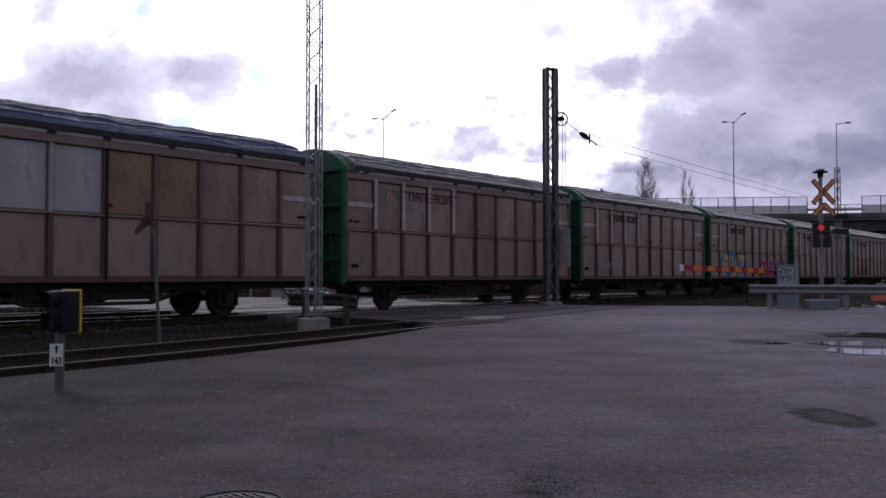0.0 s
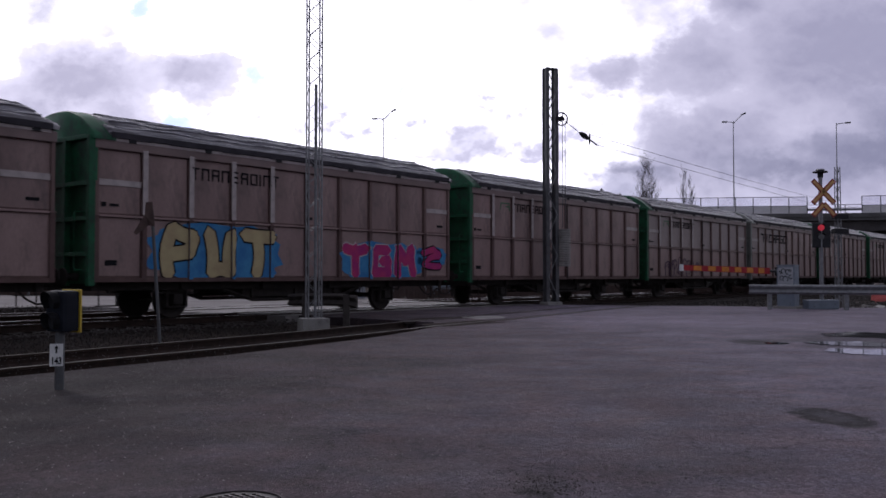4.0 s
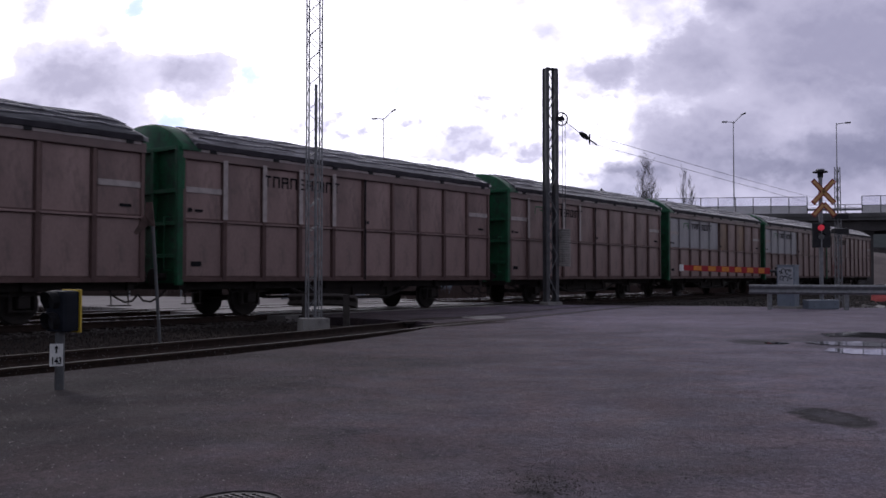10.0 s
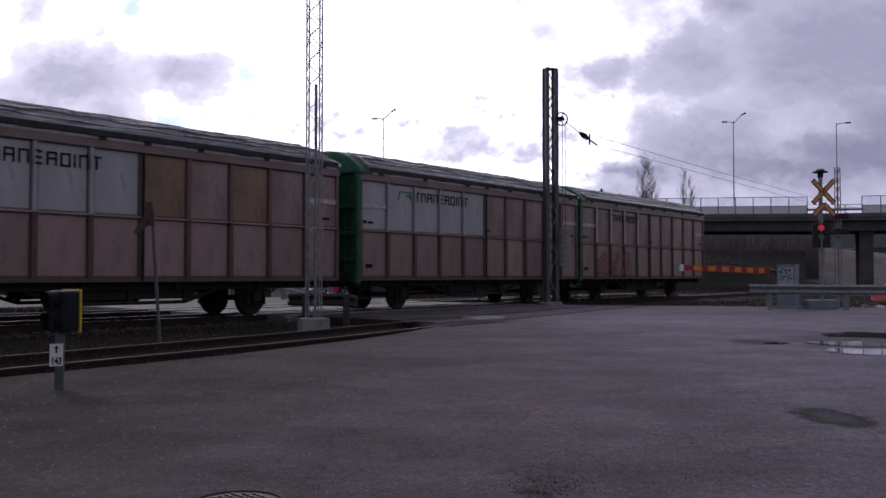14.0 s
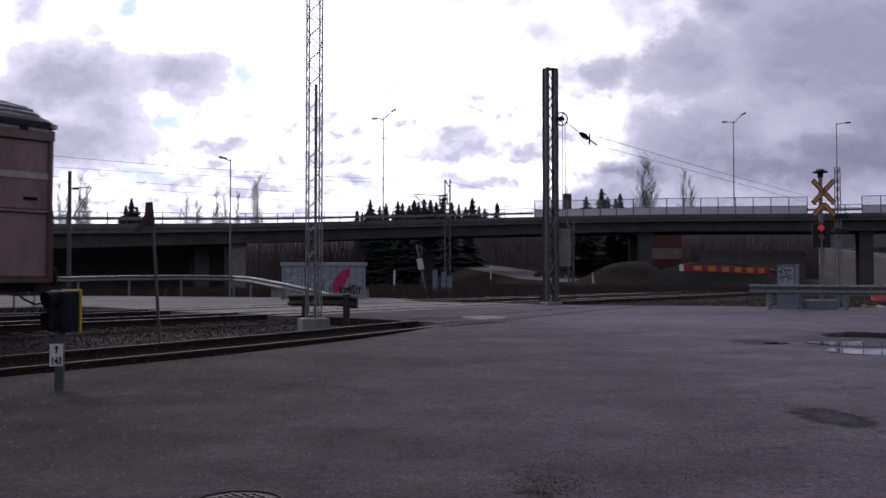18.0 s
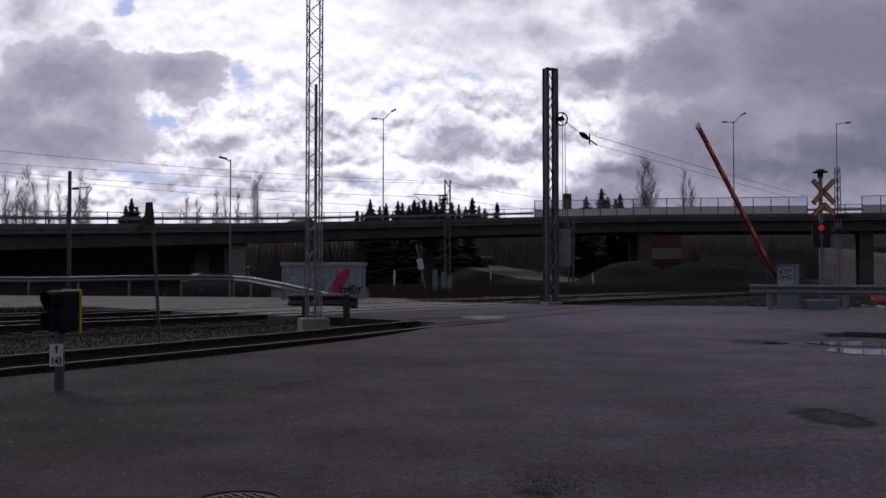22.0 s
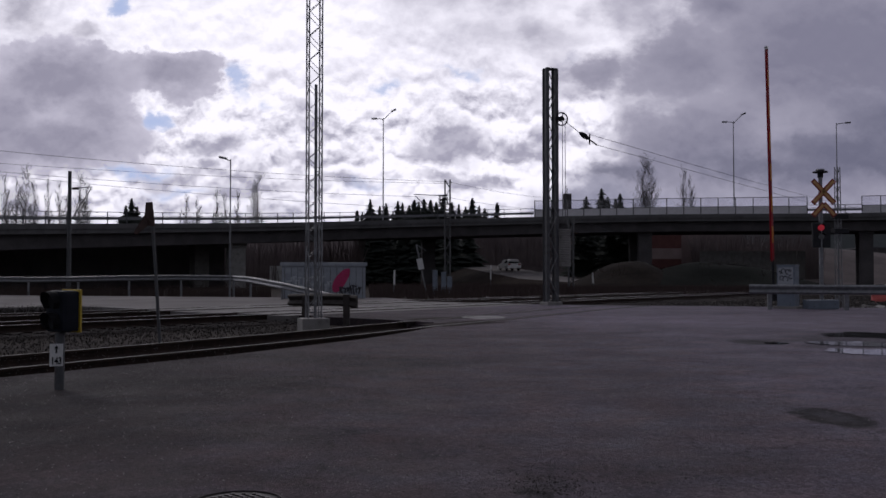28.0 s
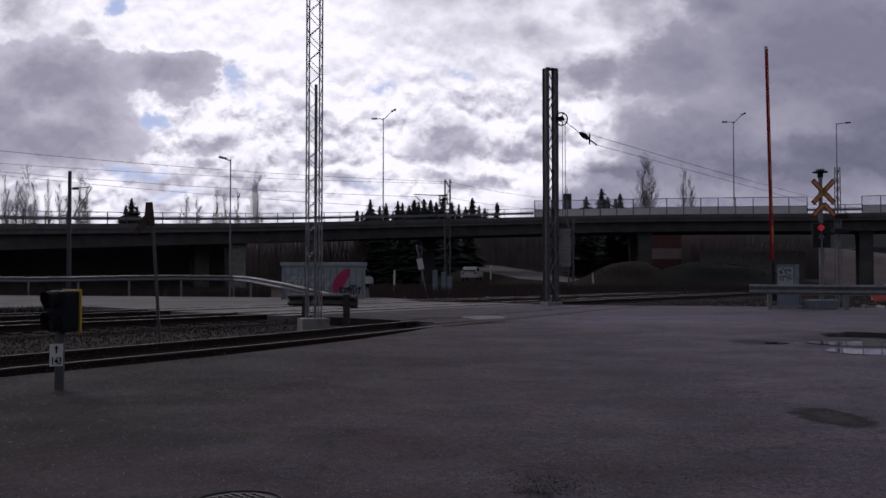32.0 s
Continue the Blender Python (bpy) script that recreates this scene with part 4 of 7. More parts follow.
P, G, N, Y = "pale", "grey", None, "rust"
SPRAY_PINKISH = mat("pinkish_spray", (0.27, 0.17, 0.165), (0.22, 0.14, 0.135), 0.85, scale=3, spec=0.08)
wagon(2.17, "brown freight wagon with pale upper panels under a blue roof sheet", (P,) * 5 + (Y, Y, N, N, N), ROOF_BLUE, logo=None, seed=2)
wagon(3.755, "weathered brown sliding-wall freight wagon with a green end", seed=3)
w = wagon(5.312, "brown freight wagon with a small white tag and green end", seed=4)
scrawl(w, 1.75, 3.5, 1.3, 1.62, 7, SPRAY_WHITE, "thin white sprayed tag", 41, 0.022)
w = wagon(6.862, "brown freight wagon with blue, cream and pink graffiti", seed=5, logo="plain")
graffiti(w, 1.75, 5.3, 1.05, 2.25, "PUT", SPRAY_CREAM, "cream sprayed letters", 51, SPRAY_BLUE, SPRAY_BLACK, 0.17)
graffiti(w, 7.9, 11.3, 1.05, 2.0, "TGM", SPRAY_PINK, "pink sprayed letters", 52, SPRAY_BLUE, SPRAY_WHITE, 0.16, 0.03)
graffiti(w, 11.4, 12.7, 1.35, 1.95, "c", SPRAY_PINK, "pink sprayed arrow", 53, SPRAY_BLUE, SPRAY_BLACK, 0.1)
wagon(8.451, "brown sliding-wall freight wagon with grimy ribs and green end", seed=6)
w = wagon(10.008, "brown freight wagon with a purple sprayed tag, green end", (G,) * 10, seed=7)
scrawl(w, 2.0, 5.0, 1.0, 2.0, 6, SPRAY_PURPLE, "purple sprayed outline tag", 71, 0.026)
scrawl(w, 5.05, 6.0, 1.25, 1.75, 2, SPRAY_PURPLE, "small purple sprayed tag", 72, 0.02)
wagon(11.558, "brown freight wagon with grey end and large dark lettering bars", (G,) * 5 + (N,) * 5, ROOF_DARK, True, "large", 8, False)
wagon(13.122, "brown freight wagon with pale strips and a green end", seed=9, logo="plain")
wagon(14.713, "weathered brown freight wagon with a dark roof sheet", seed=10)
wagon(16.275, "freight wagon with pale grey upper panels and green end", (P,) * 5 + (Y, N, Y, N, N), seed=11)
wagon(17.823, "brown freight wagon with half its upper panels pale", (P,) * 5 + (N,) * 5, seed=12)
w = wagon(19.307, "last brown freight wagon with red sprayed graffiti", seed=13, lift=0.04)
graffiti(w, 1.4, 4.6, 1.1, 2.05, "abc", SPRAY_PINKISH, "pale letters with red outlines", 131, None, SPRAY_RED, 0.10, 0.045)

# ---- sky ----


def sky_backdrop():
    """A far curved sheet of broken cloud: heaped white cloud, grey banks and blue gaps."""
    bm = bmesh.new()
    rows = []
    for j in range(13):
        el = radians(-3 + 36 * j / 12)
        rows.append([bm.verts.new((2450 * math.cos(el) * math.sin(a), 2450 * math.cos(el) * math.cos(a), 2450 * math.sin(el))) for a in [radians(-58 + 116 * i / 28) for i in range(29)]])
    for a, b in zip(rows, rows[1:]):
        for k in range(28):
            bm.faces.new((a[k], a[k + 1], b[k + 1], b[k]))
    m = bpy.data.materials.new("broken_cloud")
    m.use_nodes = True
    nt = m.node_tree
    nt.nodes.clear()
    L = nt.links.new

    def calc(op, a, b=None, c=None, clamp=False):
        n = nt.nodes.new("ShaderNodeMath")
        n.operation, n.use_clamp = op, clamp
        for k, v in enumerate((a, b, c)):
            if v is None:
                continue
            if isinstance(v, (int, float)):
                n.inputs[k].default_value = v
            else:
                L(v, n.inputs[k])
        return n.outputs[0]

    def soft(value, lo, hi, top=1.0):
        f = nt.nodes.new("ShaderNodeMapRange")
        f.interpolation_type = "SMOOTHSTEP"
        f.inputs["From Min"].default_value, f.inputs["From Max"].default_value, f.inputs["To Max"].default_value = lo, hi, top
        L(value, f.inputs["Value"])
        return f.outputs[0]

    def vec(x, y, z=0.0):
        n = nt.nodes.new("ShaderNodeCombineXYZ")
        for k, v in enumerate((x, y, z)):
            if isinstance(v, (int, float)):
                n.inputs[k].default_value = v
            else:
                L(v, n.inputs[k])
        return n.outputs[0]

    def fbm(p, scale, detail, rough=0.55):
        n = nt.nodes.new("ShaderNodeTexNoise")
        n.inputs["Scale"].default_value, n.inputs["Detail"].default_value, n.inputs["Roughness"].default_value = scale, detail, rough
        L(p, n.inputs["Vector"])
        return n.outputs["Fac"]

    def domes(p, scale, detail=3.0):
        n = nt.nodes.new("ShaderNodeTexVoronoi")
        n.inputs["Scale"].default_value, n.inputs["Detail"].default_value, n.inputs["Roughness"].default_value = scale, detail, 0.55
        L(p, n.inputs["Vector"])
        return n.outputs["Distance"]

    tc = nt.nodes.new("ShaderNodeTexCoord")
    sep = nt.nodes.new("ShaderNodeSeparateXYZ")
    L(tc.outputs["Object"], sep.inputs[0])
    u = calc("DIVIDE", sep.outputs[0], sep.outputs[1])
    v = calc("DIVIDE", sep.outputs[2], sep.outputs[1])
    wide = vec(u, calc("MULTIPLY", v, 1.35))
    wn = nt.nodes.new("ShaderNodeTexNoise")
    wn.inputs["Scale"].default_value, wn.inputs["Detail"].default_value, wn.inputs["Roughness"].default_value = 16.0, 7, 0.6
    L(wide, wn.inputs["Vector"])
    ws = nt.nodes.new("ShaderNodeSeparateXYZ")
    L(wn.outputs["Color"], ws.inputs[0])
    du, dv = calc("SUBTRACT", ws.outputs[0], 0.5), calc("SUBTRACT", ws.outputs[1], 0.5)
    wu = calc("MULTIPLY_ADD", du, 0.10, u)
    wv = calc("MULTIPLY_ADD", dv, 0.075, v)

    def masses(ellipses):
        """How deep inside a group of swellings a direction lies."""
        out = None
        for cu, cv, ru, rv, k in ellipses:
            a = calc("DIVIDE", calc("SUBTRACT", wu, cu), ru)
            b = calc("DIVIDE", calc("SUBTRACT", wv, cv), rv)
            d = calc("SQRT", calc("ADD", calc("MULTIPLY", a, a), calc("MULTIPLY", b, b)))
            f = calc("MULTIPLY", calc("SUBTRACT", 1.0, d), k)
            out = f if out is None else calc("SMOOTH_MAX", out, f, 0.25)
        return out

    def heap(dy):
        """The fine heaped relief; dy looks a little higher up."""
        p = vec(calc("MULTIPLY_ADD", du, 0.02, u), calc("MULTIPLY_ADD", calc("MULTIPLY_ADD", dv, 0.02, calc("ADD", v, dy)), 1.35, 0.0))
        n = calc("MULTIPLY", calc("SUBTRACT", fbm(p, 10.0, 9, 0.58), 0.5), 3.4)
        return calc("ADD", n, calc("MULTIPLY", calc("SUBTRACT", 0.42, domes(p, 20.0, 4.0)), 1.0))

    h0, h1 = heap(0.0), heap(0.008)
    lit = calc("SUBTRACT", h0, h1)                       # above zero where the heap falls away upwards
    broad = fbm(wide, 4.5, 5, 0.5)
    fine = fbm(wide, 26.0, 6, 0.6)

    def blend(f, a, b):
        n = nt.nodes.new("ShaderNodeMix")
        n.data_type = "RGBA"
        if isinstance(f, float):
            n.inputs["Factor"].default_value = f
        else:
            L(f, n.inputs["Factor"])
        for key, c in (("A", a), ("B", b)):
            if isinstance(c, tuple):
                n.inputs[key].default_value = (*c, 1)
            else:
                L(c, n.inputs[key])
        return n.outputs["Result"]

    def layer(under, ellipses, rag, lo, hi, deep, light, dark, cover=1.0, relief=1.0, texture=h0):
        """Cloud over what lies behind it: ragged edge, thin light rim, darker depth, lit tops."""
        body = masses(ellipses)
        f = calc("MULTIPLY_ADD", texture, rag, body)
        edge = soft(f, lo, hi, cover)
        inside = soft(calc("MULTIPLY_ADD", texture, rag * 0.45, body), lo, deep)
        inside = calc("ADD", calc("MULTIPLY", inside, calc("MULTIPLY_ADD", broad, 0.7, 0.62)), calc("MULTIPLY", lit, -relief), clamp=True)
        return blend(edge, under, blend(inside, light, dark))

    WHITE_C, PALE_C = (1.20, 1.185, 1.24), (0.50, 0.49, 0.575)
    veil = calc("ADD", calc("MULTIPLY", soft(broad, 0.38, 0.64), 0.42), calc("MULTIPLY", lit, calc("MULTIPLY_ADD", soft(v, 0.26, 0.14), -1.2, -0.5)), clamp=True)
    col = blend(veil, WHITE_C, PALE_C)
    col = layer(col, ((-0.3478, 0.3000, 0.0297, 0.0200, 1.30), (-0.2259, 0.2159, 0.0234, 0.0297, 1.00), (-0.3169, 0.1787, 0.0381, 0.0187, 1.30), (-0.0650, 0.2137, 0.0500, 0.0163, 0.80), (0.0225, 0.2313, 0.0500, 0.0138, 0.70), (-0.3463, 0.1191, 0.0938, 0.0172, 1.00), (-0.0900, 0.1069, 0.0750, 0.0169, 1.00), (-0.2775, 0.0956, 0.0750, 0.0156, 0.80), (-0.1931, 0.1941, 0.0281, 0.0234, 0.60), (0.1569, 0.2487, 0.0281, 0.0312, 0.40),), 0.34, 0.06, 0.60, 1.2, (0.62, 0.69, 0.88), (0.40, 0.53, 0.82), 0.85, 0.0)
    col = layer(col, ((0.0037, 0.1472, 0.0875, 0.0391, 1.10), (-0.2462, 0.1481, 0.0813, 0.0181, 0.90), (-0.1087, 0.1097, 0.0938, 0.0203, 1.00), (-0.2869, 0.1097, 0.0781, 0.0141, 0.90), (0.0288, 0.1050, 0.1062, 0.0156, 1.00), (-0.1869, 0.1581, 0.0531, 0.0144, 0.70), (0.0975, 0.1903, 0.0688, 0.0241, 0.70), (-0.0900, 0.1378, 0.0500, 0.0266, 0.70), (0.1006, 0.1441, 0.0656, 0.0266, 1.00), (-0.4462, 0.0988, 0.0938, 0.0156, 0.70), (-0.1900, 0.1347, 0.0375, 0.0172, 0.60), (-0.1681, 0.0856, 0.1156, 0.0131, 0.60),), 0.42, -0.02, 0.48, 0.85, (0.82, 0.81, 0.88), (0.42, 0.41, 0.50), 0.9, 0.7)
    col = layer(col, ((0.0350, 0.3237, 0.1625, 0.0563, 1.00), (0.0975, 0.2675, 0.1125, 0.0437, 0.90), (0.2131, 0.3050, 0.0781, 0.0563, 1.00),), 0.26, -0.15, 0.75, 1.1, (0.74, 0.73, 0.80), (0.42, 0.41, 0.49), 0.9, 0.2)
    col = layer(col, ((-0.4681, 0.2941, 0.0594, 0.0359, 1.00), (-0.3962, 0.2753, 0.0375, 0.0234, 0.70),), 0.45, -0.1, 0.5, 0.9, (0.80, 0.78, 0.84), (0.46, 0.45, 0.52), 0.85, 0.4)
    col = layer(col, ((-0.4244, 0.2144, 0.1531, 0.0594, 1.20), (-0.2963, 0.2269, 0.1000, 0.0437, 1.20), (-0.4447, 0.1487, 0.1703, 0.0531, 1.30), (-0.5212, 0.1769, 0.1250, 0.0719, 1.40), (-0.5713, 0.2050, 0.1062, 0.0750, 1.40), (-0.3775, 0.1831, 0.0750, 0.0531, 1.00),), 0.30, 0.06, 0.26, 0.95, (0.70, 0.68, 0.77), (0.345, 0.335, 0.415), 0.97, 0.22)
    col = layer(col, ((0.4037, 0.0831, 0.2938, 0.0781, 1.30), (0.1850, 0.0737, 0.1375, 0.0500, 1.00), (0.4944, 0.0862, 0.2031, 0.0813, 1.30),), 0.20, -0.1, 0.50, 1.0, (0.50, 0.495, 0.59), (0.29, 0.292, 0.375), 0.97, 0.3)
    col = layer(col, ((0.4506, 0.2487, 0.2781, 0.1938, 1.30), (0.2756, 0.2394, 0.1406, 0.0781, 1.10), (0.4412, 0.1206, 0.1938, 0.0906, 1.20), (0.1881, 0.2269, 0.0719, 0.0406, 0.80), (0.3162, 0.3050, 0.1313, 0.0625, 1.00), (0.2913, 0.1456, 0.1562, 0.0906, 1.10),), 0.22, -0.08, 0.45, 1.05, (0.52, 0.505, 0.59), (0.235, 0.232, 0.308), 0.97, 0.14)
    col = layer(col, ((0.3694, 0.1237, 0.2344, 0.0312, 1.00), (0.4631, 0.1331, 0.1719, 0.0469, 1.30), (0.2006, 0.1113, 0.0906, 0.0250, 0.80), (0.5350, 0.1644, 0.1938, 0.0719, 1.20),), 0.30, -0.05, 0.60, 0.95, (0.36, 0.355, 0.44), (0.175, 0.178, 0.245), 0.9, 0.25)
    col = blend(calc("MULTIPLY", soft(v, 0.10, 0.045), calc("MULTIPLY", soft(fine, 0.35, 0.7), 0.5)), col, (0.62, 0.66, 0.78))
    em = nt.nodes.new("ShaderNodeEmission")
    L(col, em.inputs["Color"])
    em.inputs["Strength"].default_value = 1.58
    out = nt.nodes.new("ShaderNodeOutputMaterial")
    L(em.outputs[0], out.inputs["Surface"])
    return single("sky_backdrop", bm, m, "broken grey and white clouds with blue gaps", "sky", kind="structure", smooth=True)


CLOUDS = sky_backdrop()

# ---- road bridge ----
STATIONS = [(-62, 44, 1.9), (-38.8, 60, 2.5), (-34.8, 71, 3.1), (-19.8, 95, 4.55), (-3.0, 108, 5.7), (24.5, 112, 6.55), (51, 106, 6.4), (75, 92, 6.2), (100, 70, 5.8)]


def bridge_path(t):
    """A point on the bridge's near edge, at its underside, and the way across the deck; t from 0 to 1."""
    n = len(STATIONS) - 1
    x = min(max(t, 0), 0.9999) * n
    i = int(x)
    f = x - i
    p = [Vector(STATIONS[min(max(k, 0), n)]) for k in (i - 1, i, i + 1, i + 2)]
    q = 0.5 * (2 * p[1] + (p[2] - p[0]) * f + (2 * p[0] - 5 * p[1] + 4 * p[2] - p[3]) * f * f + (3 * p[1] - p[0] - 3 * p[2] + p[3]) * f ** 3)
    return q


def bridge_at(t, off=0.0, up=0.0):
    a, b = bridge_path(t - 0.004), bridge_path(t + 0.004)
    way = (b - a)
    way.z = 0
    way.normalize()
    across = Vector((-way.y, way.x, 0))
    return bridge_path(t) + across * off + Vector((0, 0, up)), across, way


def bridge_sweep(profile, t0, t1, n):
    bm = bmesh.new()
    sweep(bm, profile, [(lambda r: (r[0], r[1]))(bridge_at(t0 + (t1 - t0) * i / n)) for i in range(n + 1)])
    return bm


# arc length table, to space posts evenly
ARC = [0.0]
for i in range(1, 801):
    ARC.append(ARC[-1] + (bridge_path(i / 800) - bridge_path((i - 1) / 800)).length)


def t_at(dist):
    return float(np.interp(dist, ARC, [i / 800 for i in range(801)]))


def dist_at(t):
    return float(np.interp(t, [i / 800 for i in range(801)], ARC))


bridge = thing("road_bridge", Matrix(), "long concrete road bridge with steel railings over the tracks", "bridge", kind="")
part("deck", bridge_sweep([(0.3, 1.25), (0.3, 1.40), (11.7, 1.40), (11.7, 1.25), (11.2, 1.15), (0.8, 1.15)], 0.0, 0.9999, 90), FASCIA, bridge)
for o in (0.0, 11.7):
    part("edge_beam", bridge_sweep([(o, 1.22), (o, 1.9), (o + 0.3, 1.9), (o + 0.3, 1.22)], 0.0, 0.9999, 90), FASCIA, bridge)
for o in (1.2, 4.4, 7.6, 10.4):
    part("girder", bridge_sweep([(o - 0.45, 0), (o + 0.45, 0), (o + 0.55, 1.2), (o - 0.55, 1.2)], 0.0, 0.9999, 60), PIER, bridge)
part("kerb_beam", bridge_sweep([(-0.12, 1.62), (-0.12, 2.08), (0.3, 2.08), (0.3, 1.9), (0.0, 1.62)], 0.0, 0.9999, 90), FASCIA, bridge)


def bridge_t_for(px_ratio):
    """The place on the bridge seen at a given sideways slope x / y."""
    best = min(range(801), key=lambda i: abs(bridge_path(i / 800).x / bridge_path(i / 800).y - px_ratio))
    return best / 800


T_WALL0, T_WALL1, T_WALL2 = bridge_t_for(0.102), bridge_t_for(0.404), bridge_t_for(0.463)
bm = bmesh.new()
box(bm, -0.04, 0.04, -0.04, 0.04, 0, 1.05)
POST = mesh_of("railing_post", bm, STEEL)
d0, d1, d2, d3 = dist_at(0.11), dist_at(T_WALL0), dist_at(T_WALL1), dist_at(T_WALL2)
railing = thing("bridge_railing", Matrix(), "thin steel railing along the bridge edge", "railing")
for a, b in ((d0, d1), (d2, d3)):
    s = a
    while s < b:
        p, ac, wy = bridge_at(t_at(s), 0.05, 2.06)
        piece("railing_post", POST, railing, Matrix.Translation(p))
        s += 2.1
    for z, r in ((3.1, 0.035), (2.75, 0.02)):
        bm = bmesh.new()
        n = 40
        tube(bm, [bridge_at(t_at(a + (b - a) * i / n), 0.05, z)[0] for i in range(n + 1)], r, 6)
        part("handrail", bm, STEEL, railing)
    bm = bmesh.new()
    sweep(bm, [(0.5, 2.42), (0.5, 2.70), (0.55, 2.70), (0.55, 2.42)], [bridge_at(t_at(a + (b - a) * i / 40))[:2] for i in range(41)])
    part("guard_beam", bm, GALV, railing)
GLASS = mat("hazy_clear_panel", (0.90, 0.90, 0.94), (0.8, 0.8, 0.84), 0.06, scale=0.6, gloss_var=0.04)
GLASS.node_tree.nodes["Principled BSDF"].inputs["Transmission Weight"].default_value = 0.95
GLASS.node_tree.nodes["Principled BSDF"].inputs["IOR"].default_value = 1.05
LOWPANEL = mat("grey_barrier_panel", (0.80, 0.78, 0.82), (0.70, 0.68, 0.72), 0.7, scale=0.7, fine=6)
screen = thing("noise_screen", Matrix(), "noise screen of grey panels with clear panes above", "noise screen")
bm = bmesh.new()
box(bm, -0.05, 0.05, -0.06, 0.06, 0, 2.15)
SCREEN_POST = mesh_of("screen_post", bm, STEEL)
for a, b in ((d1, d2), (d3, d3 + 34)):
    n = int((b - a) / 1.95)
    for i in range(n + 1):
        p, ac, wy = bridge_at(t_at(a + (b - a) * i / n), -0.05, 1.95)
        q = bridge_at(t_at(a + (b - a) * (i + 1) / n), -0.05, 1.95)[0]
        rot = math.degrees(math.atan2(wy.y, wy.x))
        m = Matrix.Translation(p) @ pose(0, 0, 0, 0, 0, rot)
        piece("screen_post", SCREEN_POST, screen, m)
        if i < n:
            w = (q - p).length
            bm = bmesh.new()
            box(bm, 0.06, w - 0.06, -0.04, 0.04, 0.0, 0.98)
            part("lower_panel", bm, LOWPANEL, screen, at=m)
            bm = bmesh.new()
            box(bm, 0.06, w - 0.06, -0.01, 0.01, 1.06, 2.08)
            ob = part("clear_pane", bm, GLASS, screen, at=m)
            ob.visible_shadow = False
            bm = bmesh.new()
            box(bm, 0.04, w - 0.04, -0.03, 0.03, 2.08, 2.15)
            box(bm, 0.04, w - 0.04, -0.03, 0.03, 0.98, 1.06)
            part("screen_rail", bm, STEEL, screen, at=m)
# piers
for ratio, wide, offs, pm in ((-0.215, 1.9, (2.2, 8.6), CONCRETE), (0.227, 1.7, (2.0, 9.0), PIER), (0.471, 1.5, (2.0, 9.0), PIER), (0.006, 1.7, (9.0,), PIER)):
    t = bridge_t_for(ratio)
    for o in offs:
        p, ac, wy = bridge_at(t, o)
        bm = bmesh.new()
        rot = math.degrees(math.atan2(wy.y, wy.x))
        m = Matrix.Translation((p.x, p.y, 0)) @ pose(0, 0, 0, 0, 0, rot)
        box(bm, -wide / 2, wide / 2, -0.5, 0.5, -0.4, p.z - 0.5, bevel=0.08)
        box(bm, -wide / 2 - 0.05, wide / 2 + 0.05, -0.6, 0.6, p.z - 0.5, p.z + 0.02, bevel=0.05)
        part("pier", bm, pm, bridge, at=m)

# dark wall added behind the deck at the bridge's near end, backing the shade beneath
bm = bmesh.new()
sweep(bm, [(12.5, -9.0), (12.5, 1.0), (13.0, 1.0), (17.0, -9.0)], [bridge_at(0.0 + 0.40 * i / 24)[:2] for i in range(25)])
single("under_bridge_backing", bm, PIER, "dark concrete wall added to back the shade under the bridge", "retaining wall", kind="structure")


# ---- guard rails ----
def guard_rail(name, pts, label, posts, post_w, material=None):
    """A corrugated steel beam along (x, y, z of its top), on posts."""
    g = thing(name, Matrix(), label, "guard rail", "guard rails")
    path = []
    for i, p in enumerate(pts):
        a, b = Vector(pts[max(0, i - 1)]), Vector(pts[min(len(pts) - 1, i + 1)])
        w = (b - a).to_2d().normalized()
        path.append((p, Vector((w.y, -w.x, 0))))
    prof = [(0, 0), (0.04, -0.02), (0.075, -0.06), (0.04, -0.11), (0.0, -0.155), (0.04, -0.20), (0.075, -0.25), (0.04, -0.29), (0, -0.31), (-0.012, -0.31), (-0.012, 0)]
    bm = bmesh.new()
    sweep(bm, prof, path)
    part("beam", bm, material or GALV, g)
    for x, y, z in posts:
        bm = bmesh.new()
        box(bm, -post_w / 2, post_w / 2, -0.04, 0.04, -z - 0.3, -0.02, bevel=0.01)
        part("post", bm, material or GALV, g, at=pose(x, y, z))
    return g


# Dark copy of the rail steel: the backlit side's shade is in its colour.
BACKLIT_STEEL = mat("backlit_dark_steel", (0.06, 0.052, 0.05), (0.04, 0.034, 0.033), 0.7, scale=6, spec=0.2)
far = []
for i in range(15):
    x = -52 + 40.3 * i / 14
    far.append((x, 50.5 + 0.25 * math.sin(i * 0.9), 1.08 + 0.06 * math.sin(i * 1.1)))
far += [(-9.9, 46.5, 1.04), (-7.4, 41.6, 0.79), (-5.8, 39.8, 0.53), (-4.35, 38.2, 0.25), (-3.5, 37.2, 0.06)]
guard_rail("guard_rail", far, "long galvanised guard rail with a ramped-down end", [(p[0], p[1] + 0.08, p[2]) for p in far[:-2]], 0.1)
guard_rail("guard_rail", [(-4.0, 23.6, 0.62), (-3.3, 22.9, 0.65), (-2.5, 22.1, 0.66), (-2.05, 21.7, 0.62)], "short bent guard rail end beside the mast", [(-3.5, 22.98, 0.60), (-2.33, 21.85, 0.66)], 0.16, BACKLIT_STEEL)
guard_rail("guard_rail", [(9.98, 29.5, 0.81), (11.1, 29.22, 0.81), (14.0, 28.35, 0.80), (17.85, 27.2, 0.79)], "galvanised guard rail beside the crossing barrier", [(10.62, 29.44, 0.79), (12.83, 28.79, 0.79), (15.05, 28.16, 0.79)], 0.14)


